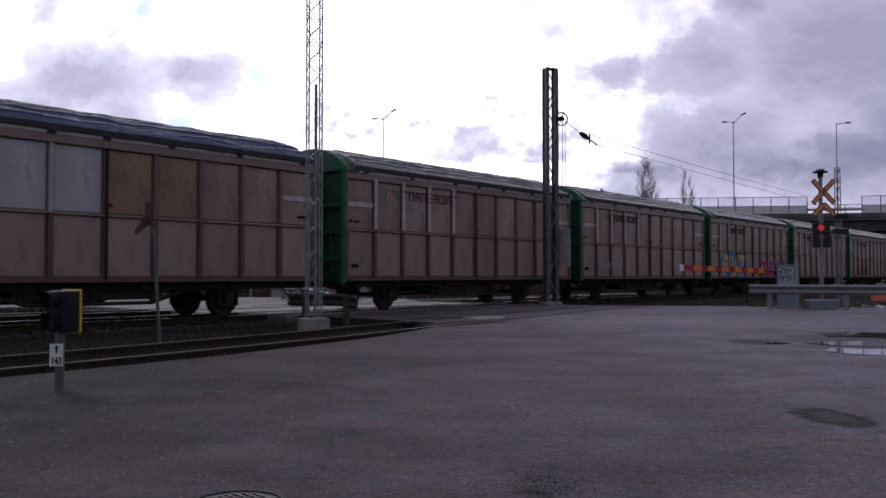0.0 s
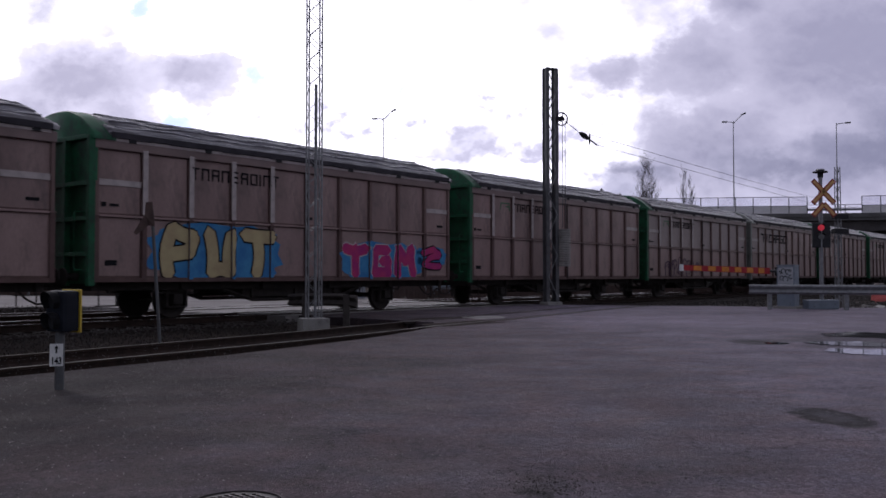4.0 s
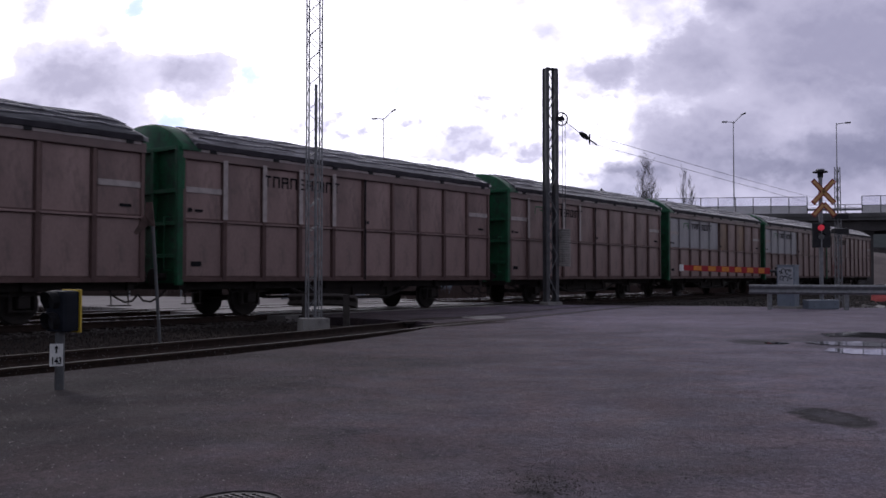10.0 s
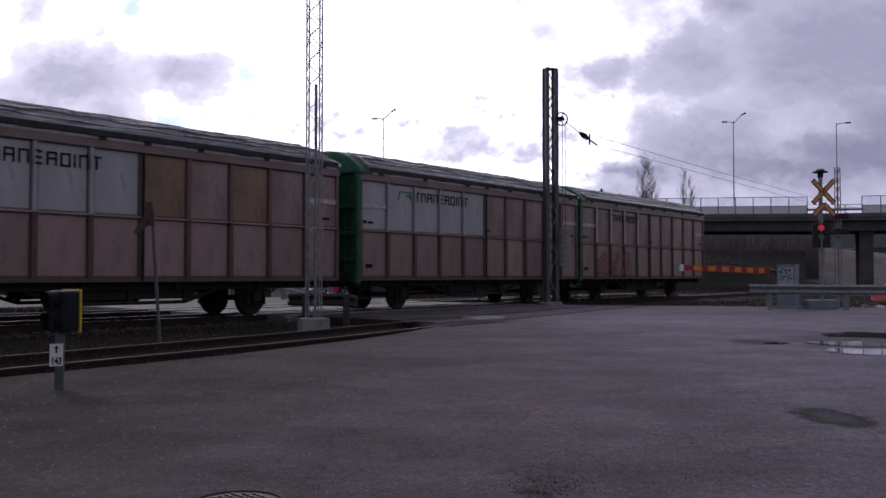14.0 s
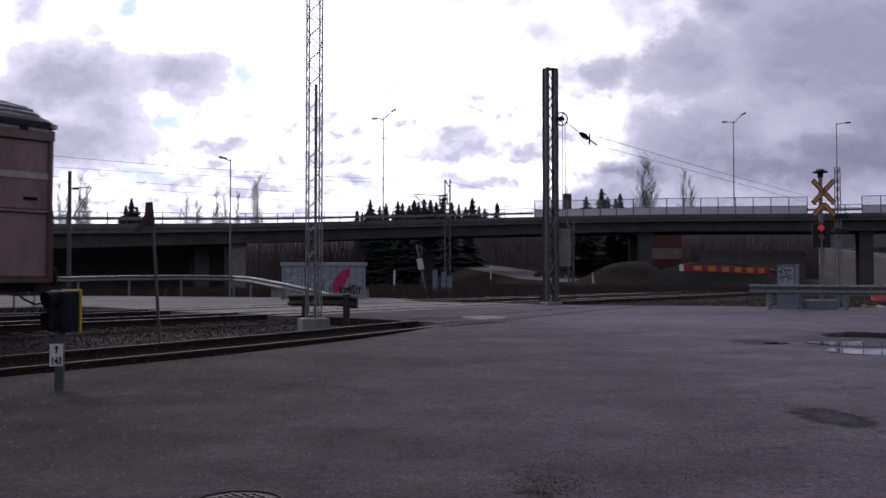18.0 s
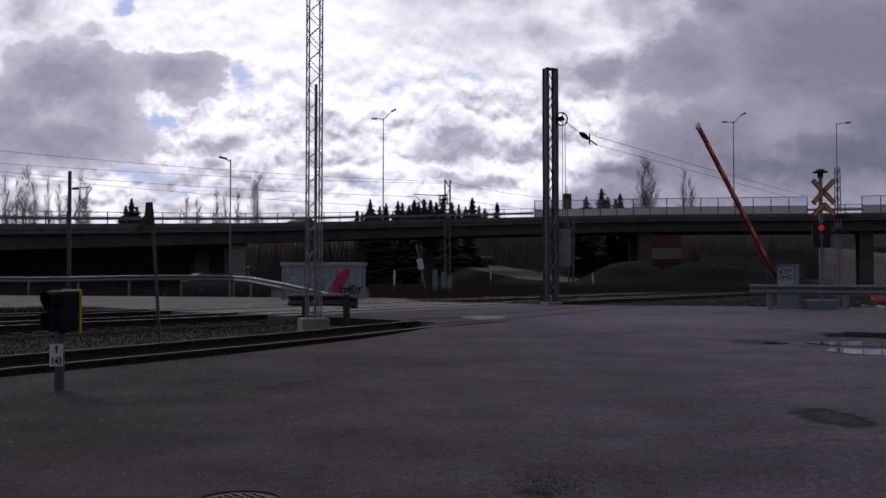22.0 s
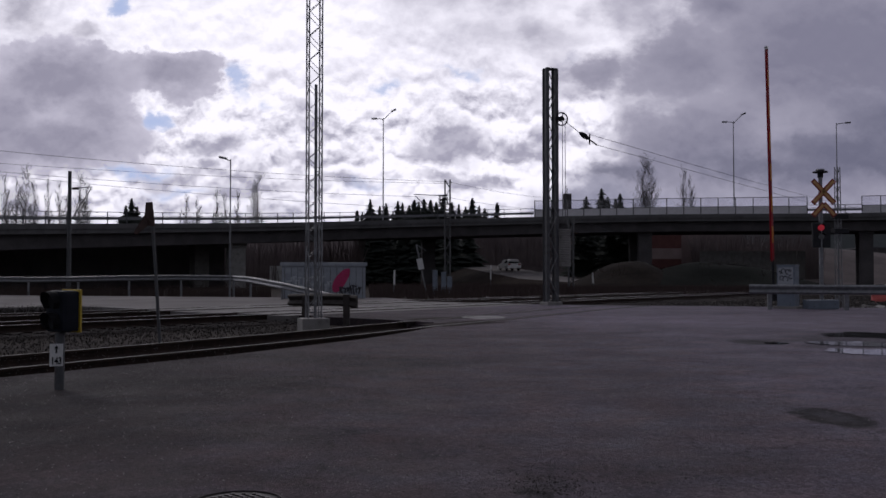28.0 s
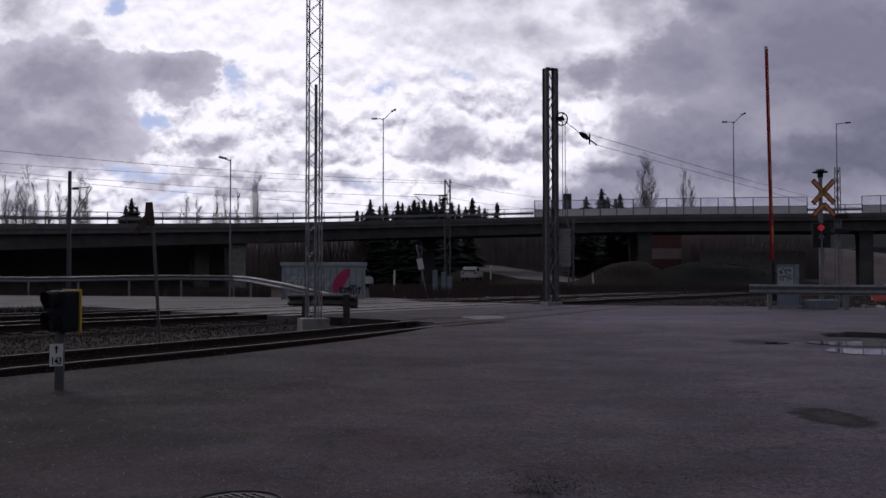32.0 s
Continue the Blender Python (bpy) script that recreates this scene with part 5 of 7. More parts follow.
# ---- dwarf signal ----
def dwarf_signal():
    g = thing("dwarf_signal", pose(-3.71, 8.78, 0, 0, 0, 240), "small dark dwarf railway signal with yellow-edged back", "railway signal")
    bm = bmesh.new()
    tube(bm, [(0, 0, -0.02), (0, 0, 0.55)], 0.045, 14)
    part("post", bm, STEEL, g)
    bm = bmesh.new()
    box(bm, -0.12, 0.07, -0.13, 0.13, 0.555, 0.955, bevel=0.045)
    part("housing", bm, NAVY, g)
    bm = bmesh.new()
    box(bm, -0.14, -0.12, -0.14, 0.14, 0.545, 0.965, bevel=0.008)
    part("back_plate", bm, YELLOW, g, "yellow-edged back plate")
    for y, z in ((0.0, 0.855), (0.0, 0.655)):
        bm = bmesh.new()
        n = 14
        for k in range(n):
            a0, a1 = radians(-50 + 280 * k / n), radians(-50 + 280 * (k + 1) / n)
            L1 = 0.115
            q = [bm.verts.new(v) for v in ((0.07, y + 0.092 * math.cos(a0), z + 0.092 * math.sin(a0)), (0.07, y + 0.092 * math.cos(a1), z + 0.092 * math.sin(a1)),
                                           (0.07 + L1 * (0.72 + 0.28 * math.sin(a1)), y + 0.092 * math.cos(a1), z + 0.092 * math.sin(a1)), (0.07 + L1 * (0.72 + 0.28 * math.sin(a0)), y + 0.092 * math.cos(a0), z + 0.092 * math.sin(a0)))]
            bm.faces.new(q)
        bmesh.ops.solidify(bm, geom=bm.faces[:], thickness=0.006)
        part("hood", bm, BLACK, g)
        bm = bmesh.new()
        disc(bm, (0.07, y, z), (1, 0, 0), 0.068, 0.03, 18)
        part("lens", bm, BLACK, g)
    bm = bmesh.new()
    box(bm, -0.06, 0.06, -0.006, 0.006, 0.20, 0.415)
    s = part("number_plate", bm, WHITE, g, "white plate with an arrow over a number", at=pose(0, 0, 0.03, 0, 0, -217) @ pose(-0.03, -0.07, 0))
    bm = bmesh.new()
    box(bm, -0.008, 0.008, -0.002, 0.002, 0.325, 0.392)
    v = [bm.verts.new(p) for p in ((-0.02, 0, 0.37), (0.02, 0, 0.37), (0, 0, 0.402))]
    bm.faces.new(v)
    part("arrow", bm, MARK, s, at=pose(0, -0.009, 0))
    cu = bpy.data.curves.new("plate_text", "FONT")
    cu.body, cu.size, cu.align_x, cu.extrude, cu.offset = "143", 0.092, "CENTER", 0.001, 0.003
    tx = new("plate_text", cu)
    cu.materials.append(MARK)
    tx.parent = s
    tx.matrix_basis = pose(0, -0.009, 0.222, 90, 0, 0) @ Matrix.Diagonal((0.7, 1.0, 1.0, 1.0))
    return g


dwarf_signal()


# ---- lattice masts and poles ----
def lattice(bm, w, d, z0, z1, step, r=0.018, brace=0.009, taper=1.0):
    """A four-legged lattice with zigzag bracing."""
    def c(sx, sy, z):
        f = 1 + (taper - 1) * (z - z0) / (z1 - z0)
        return Vector((sx * w / 2 * f, sy * d / 2 * f, z))
    for sx in (-1, 1):
        for sy in (-1, 1):
            tube(bm, [c(sx, sy, z0), c(sx, sy, z1)], r, 6)
    n = int((z1 - z0) / step)
    for i in range(n):
        a, b = z0 + (z1 - z0) * i / n, z0 + (z1 - z0) * (i + 1) / n
        f = 1 if i % 2 else -1
        for sy in (-1, 1):
            tube(bm, [c(-f, sy, a), c(f, sy, b)], brace, 5)
        for sx in (-1, 1):
            tube(bm, [c(sx, -f, a), c(sx, f, b)], brace, 5)


mast = thing("lattice_mast", pose(-2.83, 19.8, 0, 0, 0, 20), "tall thin galvanised lattice mast on a concrete block", "mast")
bm = bmesh.new()
lattice(bm, 0.29, 0.29, 0.12, 11.5, 0.27, 0.017, 0.008)
part("lattice_frame", bm, GALV, mast)
bm = bmesh.new()
tube(bm, [(0.03, -0.03, 0.12), (0.03, -0.03, 5.3)], 0.034, 10)
part("cable_tube", bm, GALV, mast, "grey inner tube")
bm = bmesh.new()
box(bm, -0.30, 0.30, -0.30, 0.30, -0.4, 0.17, bevel=0.02)
part("foundation", bm, CONCRETE, mast, "pale concrete foundation block")


def catenary_pole():
    g = thing("catenary_pole", pose(4.04, 33.85, 0, 0, 0, 25), "dark steel lattice catenary pole with tensioning wheel", "catenary pole")
    H = 8.85
    for x in (-0.2, 0.2):
        bm = bmesh.new()
        f = 1 if x > 0 else -1
        box(bm, x - 0.02, x + 0.02, -0.14, 0.14, -0.2, H)
        box(bm, x - 0.02 - (0.08 if f < 0 else -0.02) * 0 - 0.06, x + 0.06, -0.155, -0.135, -0.2, H)
        box(bm, x - 0.06, x + 0.06, 0.135, 0.155, -0.2, H)
        part("channel_leg", bm, STEEL, g)
    bm = bmesh.new()
    n = 11
    for i in range(n):
        a, b = 0.3 + (H - 0.4) * i / n, 0.3 + (H - 0.4) * (i + 1) / n
        f = 1 if i % 2 else -1
        for y in (-0.15, 0.15):
            tube(bm, [(-0.19 * f, y, a), (0.19 * f, y, b)], 0.022, 5)
    part("bracing", bm, GALV, g, "pale flat bracing bars")
    bm = bmesh.new()
    box(bm, -0.25, 0.25, -0.16, 0.16, H, H + 0.04)
    part("cap_plate", bm, STEEL, g)
    bm = bmesh.new()
    box(bm, -0.32, 0.32, -0.3, 0.3, -0.3, 0.12, bevel=0.03)
    part("foundation", bm, CONCRETE, g)
    bm = bmesh.new()
    ring = [Vector((0.36 + 0.22 * math.cos(k * math.tau / 20), -0.2 - 0.066 * math.cos(k * math.tau / 20), 6.98 + 0.24 * math.sin(k * math.tau / 20))) for k in range(21)]
    tube(bm, ring, 0.028, 6)
    for k in range(0, 20, 4):
        tube(bm, [Vector((0.36, -0.2, 6.98)), ring[k]], 0.018, 5)
    disc(bm, (0.36, -0.2, 6.98), (0.3, 1, 0), 0.1, 0.12, 16)
    box(bm, 0.1, 0.4, -0.22, -0.16, 6.92, 7.04)
    part("tension_wheel", bm, BLACK, g, "black tensioning wheel")
    bm = bmesh.new()
    for x in (0.40, 0.52):
        tube(bm, [(x, -0.2, 6.9), (x, -0.2, 2.9)], 0.014, 4)
    part("weight_cable", bm, STEEL, g)
    for k in range(16):
        bm = bmesh.new()
        disc(bm, (0.47, -0.2, 1.48 + k * 0.088), (0, 0, 1), 0.235, 0.07, 18, 0.01)
        part("tension_weight", bm, CONCRETE, g)
    return g


catenary_pole()


def wire(name, pts, r, label, material=None, category="overhead wire"):
    bm = bmesh.new()
    tube(bm, pts, r, 5)
    return single(name, bm, material or BLACK, label, category, "overhead wires")


def sag(a, b, drop, n=10):
    a, b = Vector(a), Vector(b)
    return [a.lerp(b, i / n) - Vector((0, 0, drop * 4 * (i / n) * (1 - i / n))) for i in range(n + 1)]


def street_lamp(x, y, base, top, arm, reach, label, double=False, slim=1.0):
    g = thing("street_lamp", pose(x, y, base, 0, 0, 0), label, "street lamp", "street lamps")
    H = top - base
    bm = bmesh.new()
    tube(bm, [(0, 0, -0.3), (0, 0, H * 0.5), (0, 0, H)], 0.09 * slim, 10, 0.05 * slim)
    part("pole", bm, GALV, g)
    for s in ((-1, 1) if double else (arm,)):
        # on a double lamp one arm lies level, the other climbs
        rise, long = (0.0, 0.7) if s < 0 else (0.95, 0.85)
        if not double:
            rise, long = 0.12, 1.0
        tilt = -s * math.degrees(math.atan2(rise, reach * long))
        end = Vector((s * reach * long, 0, H - 0.1 + rise))
        bm = bmesh.new()
        tube(bm, [(0, 0, H - 0.35), (s * reach * 0.1, 0, H - 0.12), end], 0.045 * slim, 8)
        part("arm", bm, GALV, g)
        bm = bmesh.new()
        a, b = sorted((-s * 0.1, s * 0.55 * slim))
        box(bm, a, b, -0.12, 0.12, -0.08 * slim, 0.1 * slim, pose(end.x, 0, end.z, 0, tilt * 0.6, 0), bevel=0.03)
        part("lamp_head", bm, STEEL, g)
    return g


def on_bridge(ratio, off, up):
    return bridge_at(bridge_t_for(ratio), off, up)[0]


for ratio, ytop, dbl in ((-0.0663, 208, True), (0.3225, 214, True), (0.4369, 217, False)):
    p = on_bridge(ratio, 11.0 if not dbl else 6.0, 1.4)
    y = p.y
    street_lamp(ratio * y, y, p.z, 1.1 + (488 - ytop) * y / 1600, 1, 1.3, "slim grey street lamp on the bridge deck", dbl)
street_lamp(-0.2356 * 49, 49, 0, 1.1 + (488 - 281) * 49 / 1600, -1, 0.3, "grey street lamp beside the guard rail", slim=0.62)


# ---- crossing signals and barrier ----
ARM_RED = mat("weathered_red_edge", (0.30, 0.035, 0.028), (0.22, 0.03, 0.025), 0.5, scale=9)
ARM_FACE = mat("dull_orange_face", (0.62, 0.37, 0.17), (0.52, 0.29, 0.13), 0.6, scale=9, spec=0.2)


def crossbuck_post():
    g = thing("level_crossing_signal", pose(12.55, 30.0, 0), "crossing signal post with orange crossbuck and red lamp", "crossing signal")
    k = 30.0 / 1600
    bm = bmesh.new()
    tube(bm, [(0, 0, -0.2), (0, 0, 4.4)], 0.065, 12)
    part("post", bm, GALV, g)

    def arm(cx, z, length, ang, cut=0.0):
        bm = bmesh.new()
        m = pose(cx, -0.1, z, 0, ang, 0)
        box(bm, -length / 2, length / 2, -0.015, 0.015, -0.085, 0.085, m, bevel=0.012)
        o = part("crossbuck_arm", bm, ARM_RED, g, "red-edged arm")
        bm = bmesh.new()
        box(bm, -length / 2 + 0.05, length / 2 - 0.05, -0.022, -0.012, -0.046, 0.046, m)
        part("arm_face", bm, ARM_FACE, o, "yellow-orange face")
    arm(0.06, 1.1 + (488 - 340) * k, 1.06, 47)
    arm(0.06, 1.1 + (488 - 340) * k + 0.0, 1.06, -47)
    arm(-0.11, 1.1 + (488 - 372) * k, 0.56, -47)
    arm(0.25, 1.1 + (488 - 372) * k, 0.56, 47)
    bm = bmesh.new()
    zc = 1.1 + (488 - 412) * k
    box(bm, -0.3, 0.3, -0.06, 0.02, zc - 0.5, zc + 0.33, bevel=0.03)
    part("back_board", bm, BLACK, g)
    for dz, m_ in ((0.16, mat("red_lamp_lens", (0.4, 0.01, 0.02), None, 0.2, emission=(1.0, 0.05, 0.09, 0.28))), (-0.14, mat("clear_lamp_lens", (0.12, 0.12, 0.13), None, 0.15))):
        bm = bmesh.new()
        disc(bm, (-0.03, -0.09, zc + dz), (0, 1, 0), 0.10, 0.05, 18)
        lens = part("lens", bm, m_, g, "round signal lens")
        bm = bmesh.new()
        for q in range(12):
            a0, a1 = radians(30 + 120 * q / 12), radians(30 + 120 * (q + 1) / 12)
            bm.faces.new([bm.verts.new(v) for v in ((-0.03 + 0.12 * math.cos(a0), -0.06, zc + dz + 0.12 * math.sin(a0)), (-0.03 + 0.12 * math.cos(a1), -0.06, zc + dz + 0.12 * math.sin(a1)),
                                                    (-0.03 + 0.12 * math.cos(a1), -0.2, zc + dz + 0.12 * math.sin(a1)), (-0.03 + 0.12 * math.cos(a0), -0.2, zc + dz + 0.12 * math.sin(a0)))])
        part("hood", bm, BLACK, lens)
    bm = bmesh.new()
    disc(bm, (0, 0, 4.44), (0, 0, 1), 0.09, 0.16, 14)
    disc(bm, (0, 0, 4.54), (0, 0, 1), 0.25, 0.045, 22, 0.02)
    part("bell", bm, BLACK, g, "black warning bell")
    bm = bmesh.new()
    disc(bm, (0, 0, 4.60), (0, 0, 1), 0.15, 0.08, 18, 0.04)
    part("bell_dome", bm, GALV, g, "grey metal dome")
    return g


crossbuck_post()

lp = thing("lattice_signal_post", pose(13.6, 31.1, 0, 0, 0, 15), "thin lattice post with small signal boxes", "signal post")
bm = bmesh.new()
lattice(bm, 0.17, 0.17, -0.2, 4.85, 0.3, 0.016, 0.008, 0.7)
part("lattice_frame", bm, GALV, lp)
bm = bmesh.new()
for z in (2.55, 3.05):
    box(bm, -0.2, 0.35, -0.12, 0.1, z, z + 0.16, bevel=0.02)
part("bracket", bm, BLACK, lp)

barrier = thing("level_crossing_barrier", pose(11.1, 30.5, 0, 0, 0, TRACK_TURN), "grey barrier machine with a red and yellow boom", "crossing barrier")
bm = bmesh.new()
box(bm, -0.10, 0.40, -0.76, -0.18, 0.0, 1.42, bevel=0.03)
CAB = mat("grey_blue_cabinet", (0.21, 0.25, 0.31), (0.16, 0.19, 0.24), 0.5, scale=3, wear=(0.09, 0.09, 0.1), wear_amount=0.3)
cabinet = part("cabinet", bm, CAB, barrier, "grey-blue machine cabinet")
bm = bmesh.new()
box(bm, -0.12, 0.42, -0.78, -0.16, 1.42, 1.46, bevel=0.015)
part("cabinet_lid", bm, CAB, cabinet)
bm = bmesh.new()
box(bm, -0.2, 0.5, -0.88, -0.08, -0.2, 0.08)
part("plinth", bm, CONCRETE, cabinet)
BOOM_L, PIVOT = 7.55, Vector((0.0, -0.02, 1.25))
bm = bmesh.new()
tube(bm, [(0.75, 0, 0), (-0.4, 0, 0)], 0.05, 8)
box(bm, 0.55, 1.0, -0.12, 0.12, -0.16, 0.14, bevel=0.03)
boom = part("boom", bm, BLACK, barrier, "boom with a counterweight", at=Matrix.Translation(PIVOT))
bm = bmesh.new()
v8 = [bm.verts.new((x, y, z)) for x, r in ((-0.35, 0.105), (-BOOM_L + 0.1, 0.075)) for y, z in ((-0.032, -r), (0.032, -r), (0.032, r), (-0.032, r))]
for q in ((0, 1, 2, 3), (7, 6, 5, 4), (0, 4, 5, 1), (1, 5, 6, 2), (2, 6, 7, 3), (3, 7, 4, 0)):
    bm.faces.new([v8[k] for k in q])
part("boom_beam", bm, RED, boom, "long red tapering beam")
n_seg = 6
for i in range(n_seg):
    a = 0.95 + (BOOM_L - 1.25) * i / n_seg
    r = (0.105 - 0.03 * a / BOOM_L) * 0.82
    bm = bmesh.new()
    box(bm, -a - 0.56, -a, -0.038, 0.038, -r, r, bevel=0.005)
    part("boom_stripe", bm, ORANGE, boom, "orange-yellow reflective stripe")
bm = bmesh.new()
box(bm, -BOOM_L, -BOOM_L + 0.1, -0.04, 0.04, -0.09, 0.09)
part("boom_tip", bm, WHITE, boom, "white boom tip")


# ---- hut and small trackside things ----
HUT = mat("grey_blue_hut_panels", (0.33, 0.36, 0.41), (0.26, 0.285, 0.33), 0.6, scale=2, wear=(0.2, 0.2, 0.22), wear_amount=0.3)
hut = thing("relay_hut", pose(-5.85, 44.6, 0, 0, 0, 6), "small grey relay hut covered with graffiti", "equipment hut")
bm = bmesh.new()
box(bm, -2.0, 2.0, -1.0, 1.0, -0.3, 1.56, bevel=0.02)
part("body", bm, HUT, hut)
bm = bmesh.new()
box(bm, -2.08, 2.08, -1.08, 1.08, 1.56, 1.73, bevel=0.02)
part("roof", bm, HUT, hut)
for i in range(14):
    bm = bmesh.new()
    box(bm, -0.012, 0.012, -0.012, 0.012, 0, 0.13)
    part("roof_spike", bm, STEEL, hut, at=pose(-2.02 + i * 0.15, -1.02, 1.73))
for i in range(13):
    bm = bmesh.new()
    x = -1.86 + i * 0.31
    box(bm, x - 0.012, x + 0.012, -1.014, -1.0, 0.0, 1.48)
    part("wall_seam", bm, STEEL, hut)
bm = bmesh.new()
pts = []
for k in range(28):
    a = k * math.tau / 28
    x, z = 0.27 * math.cos(a), 0.72 * math.sin(a)
    pts.append((0.80 + x * 1.05 + z * 0.44 + 0.10 * z * z, 0.86 + z * 0.80 - x * 0.20))
bm.faces.new([bm.verts.new((x, -1.02, z)) for x, z in pts])
part("graffiti_fill", bm, mat("magenta_spray", (0.48, 0.02, 0.13), (0.4, 0.02, 0.1), 0.5), hut, "magenta sprayed stroke")
rnd = random.Random(9)
for mname, col, x0, x1, n in (("pale_spray", (0.5, 0.53, 0.58), -1.75, 0.3, 18), ("ink_spray", (0.03, 0.03, 0.04), 0.7, 1.7, 9)):
    bm = bmesh.new()
    for k in range(n):
        x = x0 + (x1 - x0) * (k + 0.5) / n
        z, h = (rnd.uniform(0.4, 1.0), rnd.uniform(0.2, 0.6)) if x0 < 0 else (rnd.uniform(0.28, 0.42), rnd.uniform(0.2, 0.42))
        plate(bm, x, z - h / 2, 0.07, h, -1.024, rnd.uniform(-0.12, 0.12))
        plate(bm, x, z + h / 2 - 0.05, 0.17, 0.065, -1.026)
    part("graffiti_strokes", bm, mat(mname, col, None, 0.5), hut)

post = thing("leaning_trackside_post", pose(-5.28, 16.92, -0.2, 0, -4.0, 0), "leaning grey post with a bent rusty sign plate", "post")
bm = bmesh.new()
tube(bm, [(0, 0, 0), (0, 0, 2.45)], 0.032, 10)
part("post", bm, STEEL, post)
bm = bmesh.new()
v = [(0.03, -0.05, 2.68), (-0.09, -0.05, 2.68), (-0.12, -0.06, 2.45), (-0.30, -0.2, 2.12), (-0.26, -0.18, 2.08), (-0.08, -0.02, 2.25), (0.05, -0.05, 2.22)]
f = bm.faces.new([bm.verts.new(p) for p in v])
r = bmesh.ops.extrude_face_region(bm, geom=[f])
for e in r["geom"]:
    if isinstance(e, bmesh.types.BMVert):
        e.co.y += 0.03
RUST_PLATE = mat("rust_red_plate", (0.105, 0.070, 0.064), (0.060, 0.042, 0.040), 0.8, scale=5, spec=0.15)
part("sign_plate", bm, RUST_PLATE, post, "bent rust-red sign plate")


def far_catenary(x, y, top, reach, name_label, lat, low=False):
    g = thing("catenary_pole", pose(x, y, 0), name_label, "catenary pole")
    bm = bmesh.new()
    if lat:
        lattice(bm, 0.36, 0.3, -0.3, top, 0.6, 0.055, 0.028)
    else:
        tube(bm, [(0, 0, -0.3), (0, 0, top)], 0.16, 10, 0.12)
    part("mast", bm, STEEL, g)
    bm = bmesh.new()
    s = 1 if reach > 0 else -1
    tube(bm, [(0, 0, top - 1.15), (reach, 0, top - 1.05)], 0.035, 6)
    if low:
        tube(bm, [(0.5, 0, top - 0.1), (reach * 0.95, 0, top - 1.05)], 0.025, 6)
    else:
        tube(bm, [(reach * 0.95, 0, top - 1.15), (0, 0, top - 3.4)], 0.035, 6)
        tube(bm, [(reach * 0.35, 0, top - 2.6), (reach * 1.3, 0, top - 2.75)], 0.025, 6)
    part("cantilever", bm, STEEL, g)
    bm = bmesh.new()
    for k in range(5):
        disc(bm, (s * (0.2 + 0.09 * k), 0, top - 1.15), (1, 0, 0), 0.09, 0.05, 10)
    part("insulator", bm, mat("brown_insulator", (0.06, 0.03, 0.02), None, 0.25), g)
    return g


far_catenary(-0.4138 * 60, 60, 1.1 + 185 * 60 / 1600, 1.5, "slim grey catenary pole with cantilever arm", False)
far_catenary(0.005 * 64, 64, 1.1 + 170 * 64 / 1600, -2.4, "lattice catenary pole near the bridge", True)
gear = thing("pole_switch_gear", pose(0.32, 63.7, 6.45), "dark switch gear with insulators on the lattice pole", "switch gear")
for k in range(3):
    bm = bmesh.new()
    for q in range(4):
        disc(bm, (-0.55 + 0.26 * k, 0, -0.2 + 0.1 * q), (0, 0, 1), 0.11, 0.05, 10)
    tube(bm, [(-0.55 + 0.26 * k, 0, -0.3), (-0.55 + 0.26 * k, 0, 0.3)], 0.03, 6)
    part("insulator", bm, BLACK, gear)
bm = bmesh.new()
box(bm, -0.75, 0.25, -0.06, 0.06, -0.36, -0.28)
box(bm, -0.7, 0.1, -0.05, 0.05, 0.3, 0.36)
part("bracket", bm, STEEL, gear)
far_catenary(0.1415 * 70, 70, 1.1 + 102 * 70 / 1600, 3.3, "lattice catenary pole with a long arm", True, True)


# ---- ground relief ----
def mound(name, cx, cy, rx, ry, h, label, seed, base=-0.25, n=26, material=None, power=1.0):
    bm = bmesh.new()
    grid = []
    for j in range(n + 1):
        row = []
        for i in range(n + 1):
            a, b = 2 * i / n - 1, 2 * j / n - 1
            r = min(1.0, math.sqrt(a * a + b * b))
            z = h * (0.5 + 0.5 * math.cos(math.pi * r)) ** power
            z += 0.12 * h * noise.noise((a * 4 + seed, b * 4, seed)) * (1 - r)
            row.append(bm.verts.new((cx + a * rx, cy + b * ry, base + z)))
        grid.append(row)
    for j in range(n):
        for i in range(n):
            bm.faces.new((grid[j][i], grid[j][i + 1], grid[j + 1][i + 1], grid[j + 1][i]))
    return single(name, bm, material or EARTH, label, "earth bank", kind="structure", smooth=True)


DARK_BANK = mat("dark_bank_cover", (0.020, 0.022, 0.020), (0.012, 0.014, 0.013), 0.95, spec=0.05, scale=0.2, fine=2, bump=1.0)
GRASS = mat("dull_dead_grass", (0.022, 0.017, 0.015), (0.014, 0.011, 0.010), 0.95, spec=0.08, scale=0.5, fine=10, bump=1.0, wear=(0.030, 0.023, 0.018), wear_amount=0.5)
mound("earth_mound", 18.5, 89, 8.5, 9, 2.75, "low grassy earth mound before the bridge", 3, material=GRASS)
mound("earth_mound", 26, 88, 15, 9, 2.6, "low dark earth bank beside the tracks", 5, material=DARK_BANK)
mound("earth_bank", 4, 165, 130, 32, 9.5, "wooded earth bank beyond the bridge", 7, power=0.6, material=mat("grey_brown_woodland", (0.14, 0.117, 0.117), (0.095, 0.080, 0.081), 0.95, spec=0.1, scale=0.2, fine=3, bump=1.0))
# Two banks out of view, added to block sky from the far wagons.
mound("earth_bank", 128, 100, 38, 48, 17, "unseen dark bank added beyond the bridge to darken far wagons", 11, material=DARK_BANK, power=0.5)
mound("earth_bank", 104, 42, 44, 66, 27, "unseen dark bank added beside the line to darken far wagons", 12, material=DARK_BANK, power=0.4)
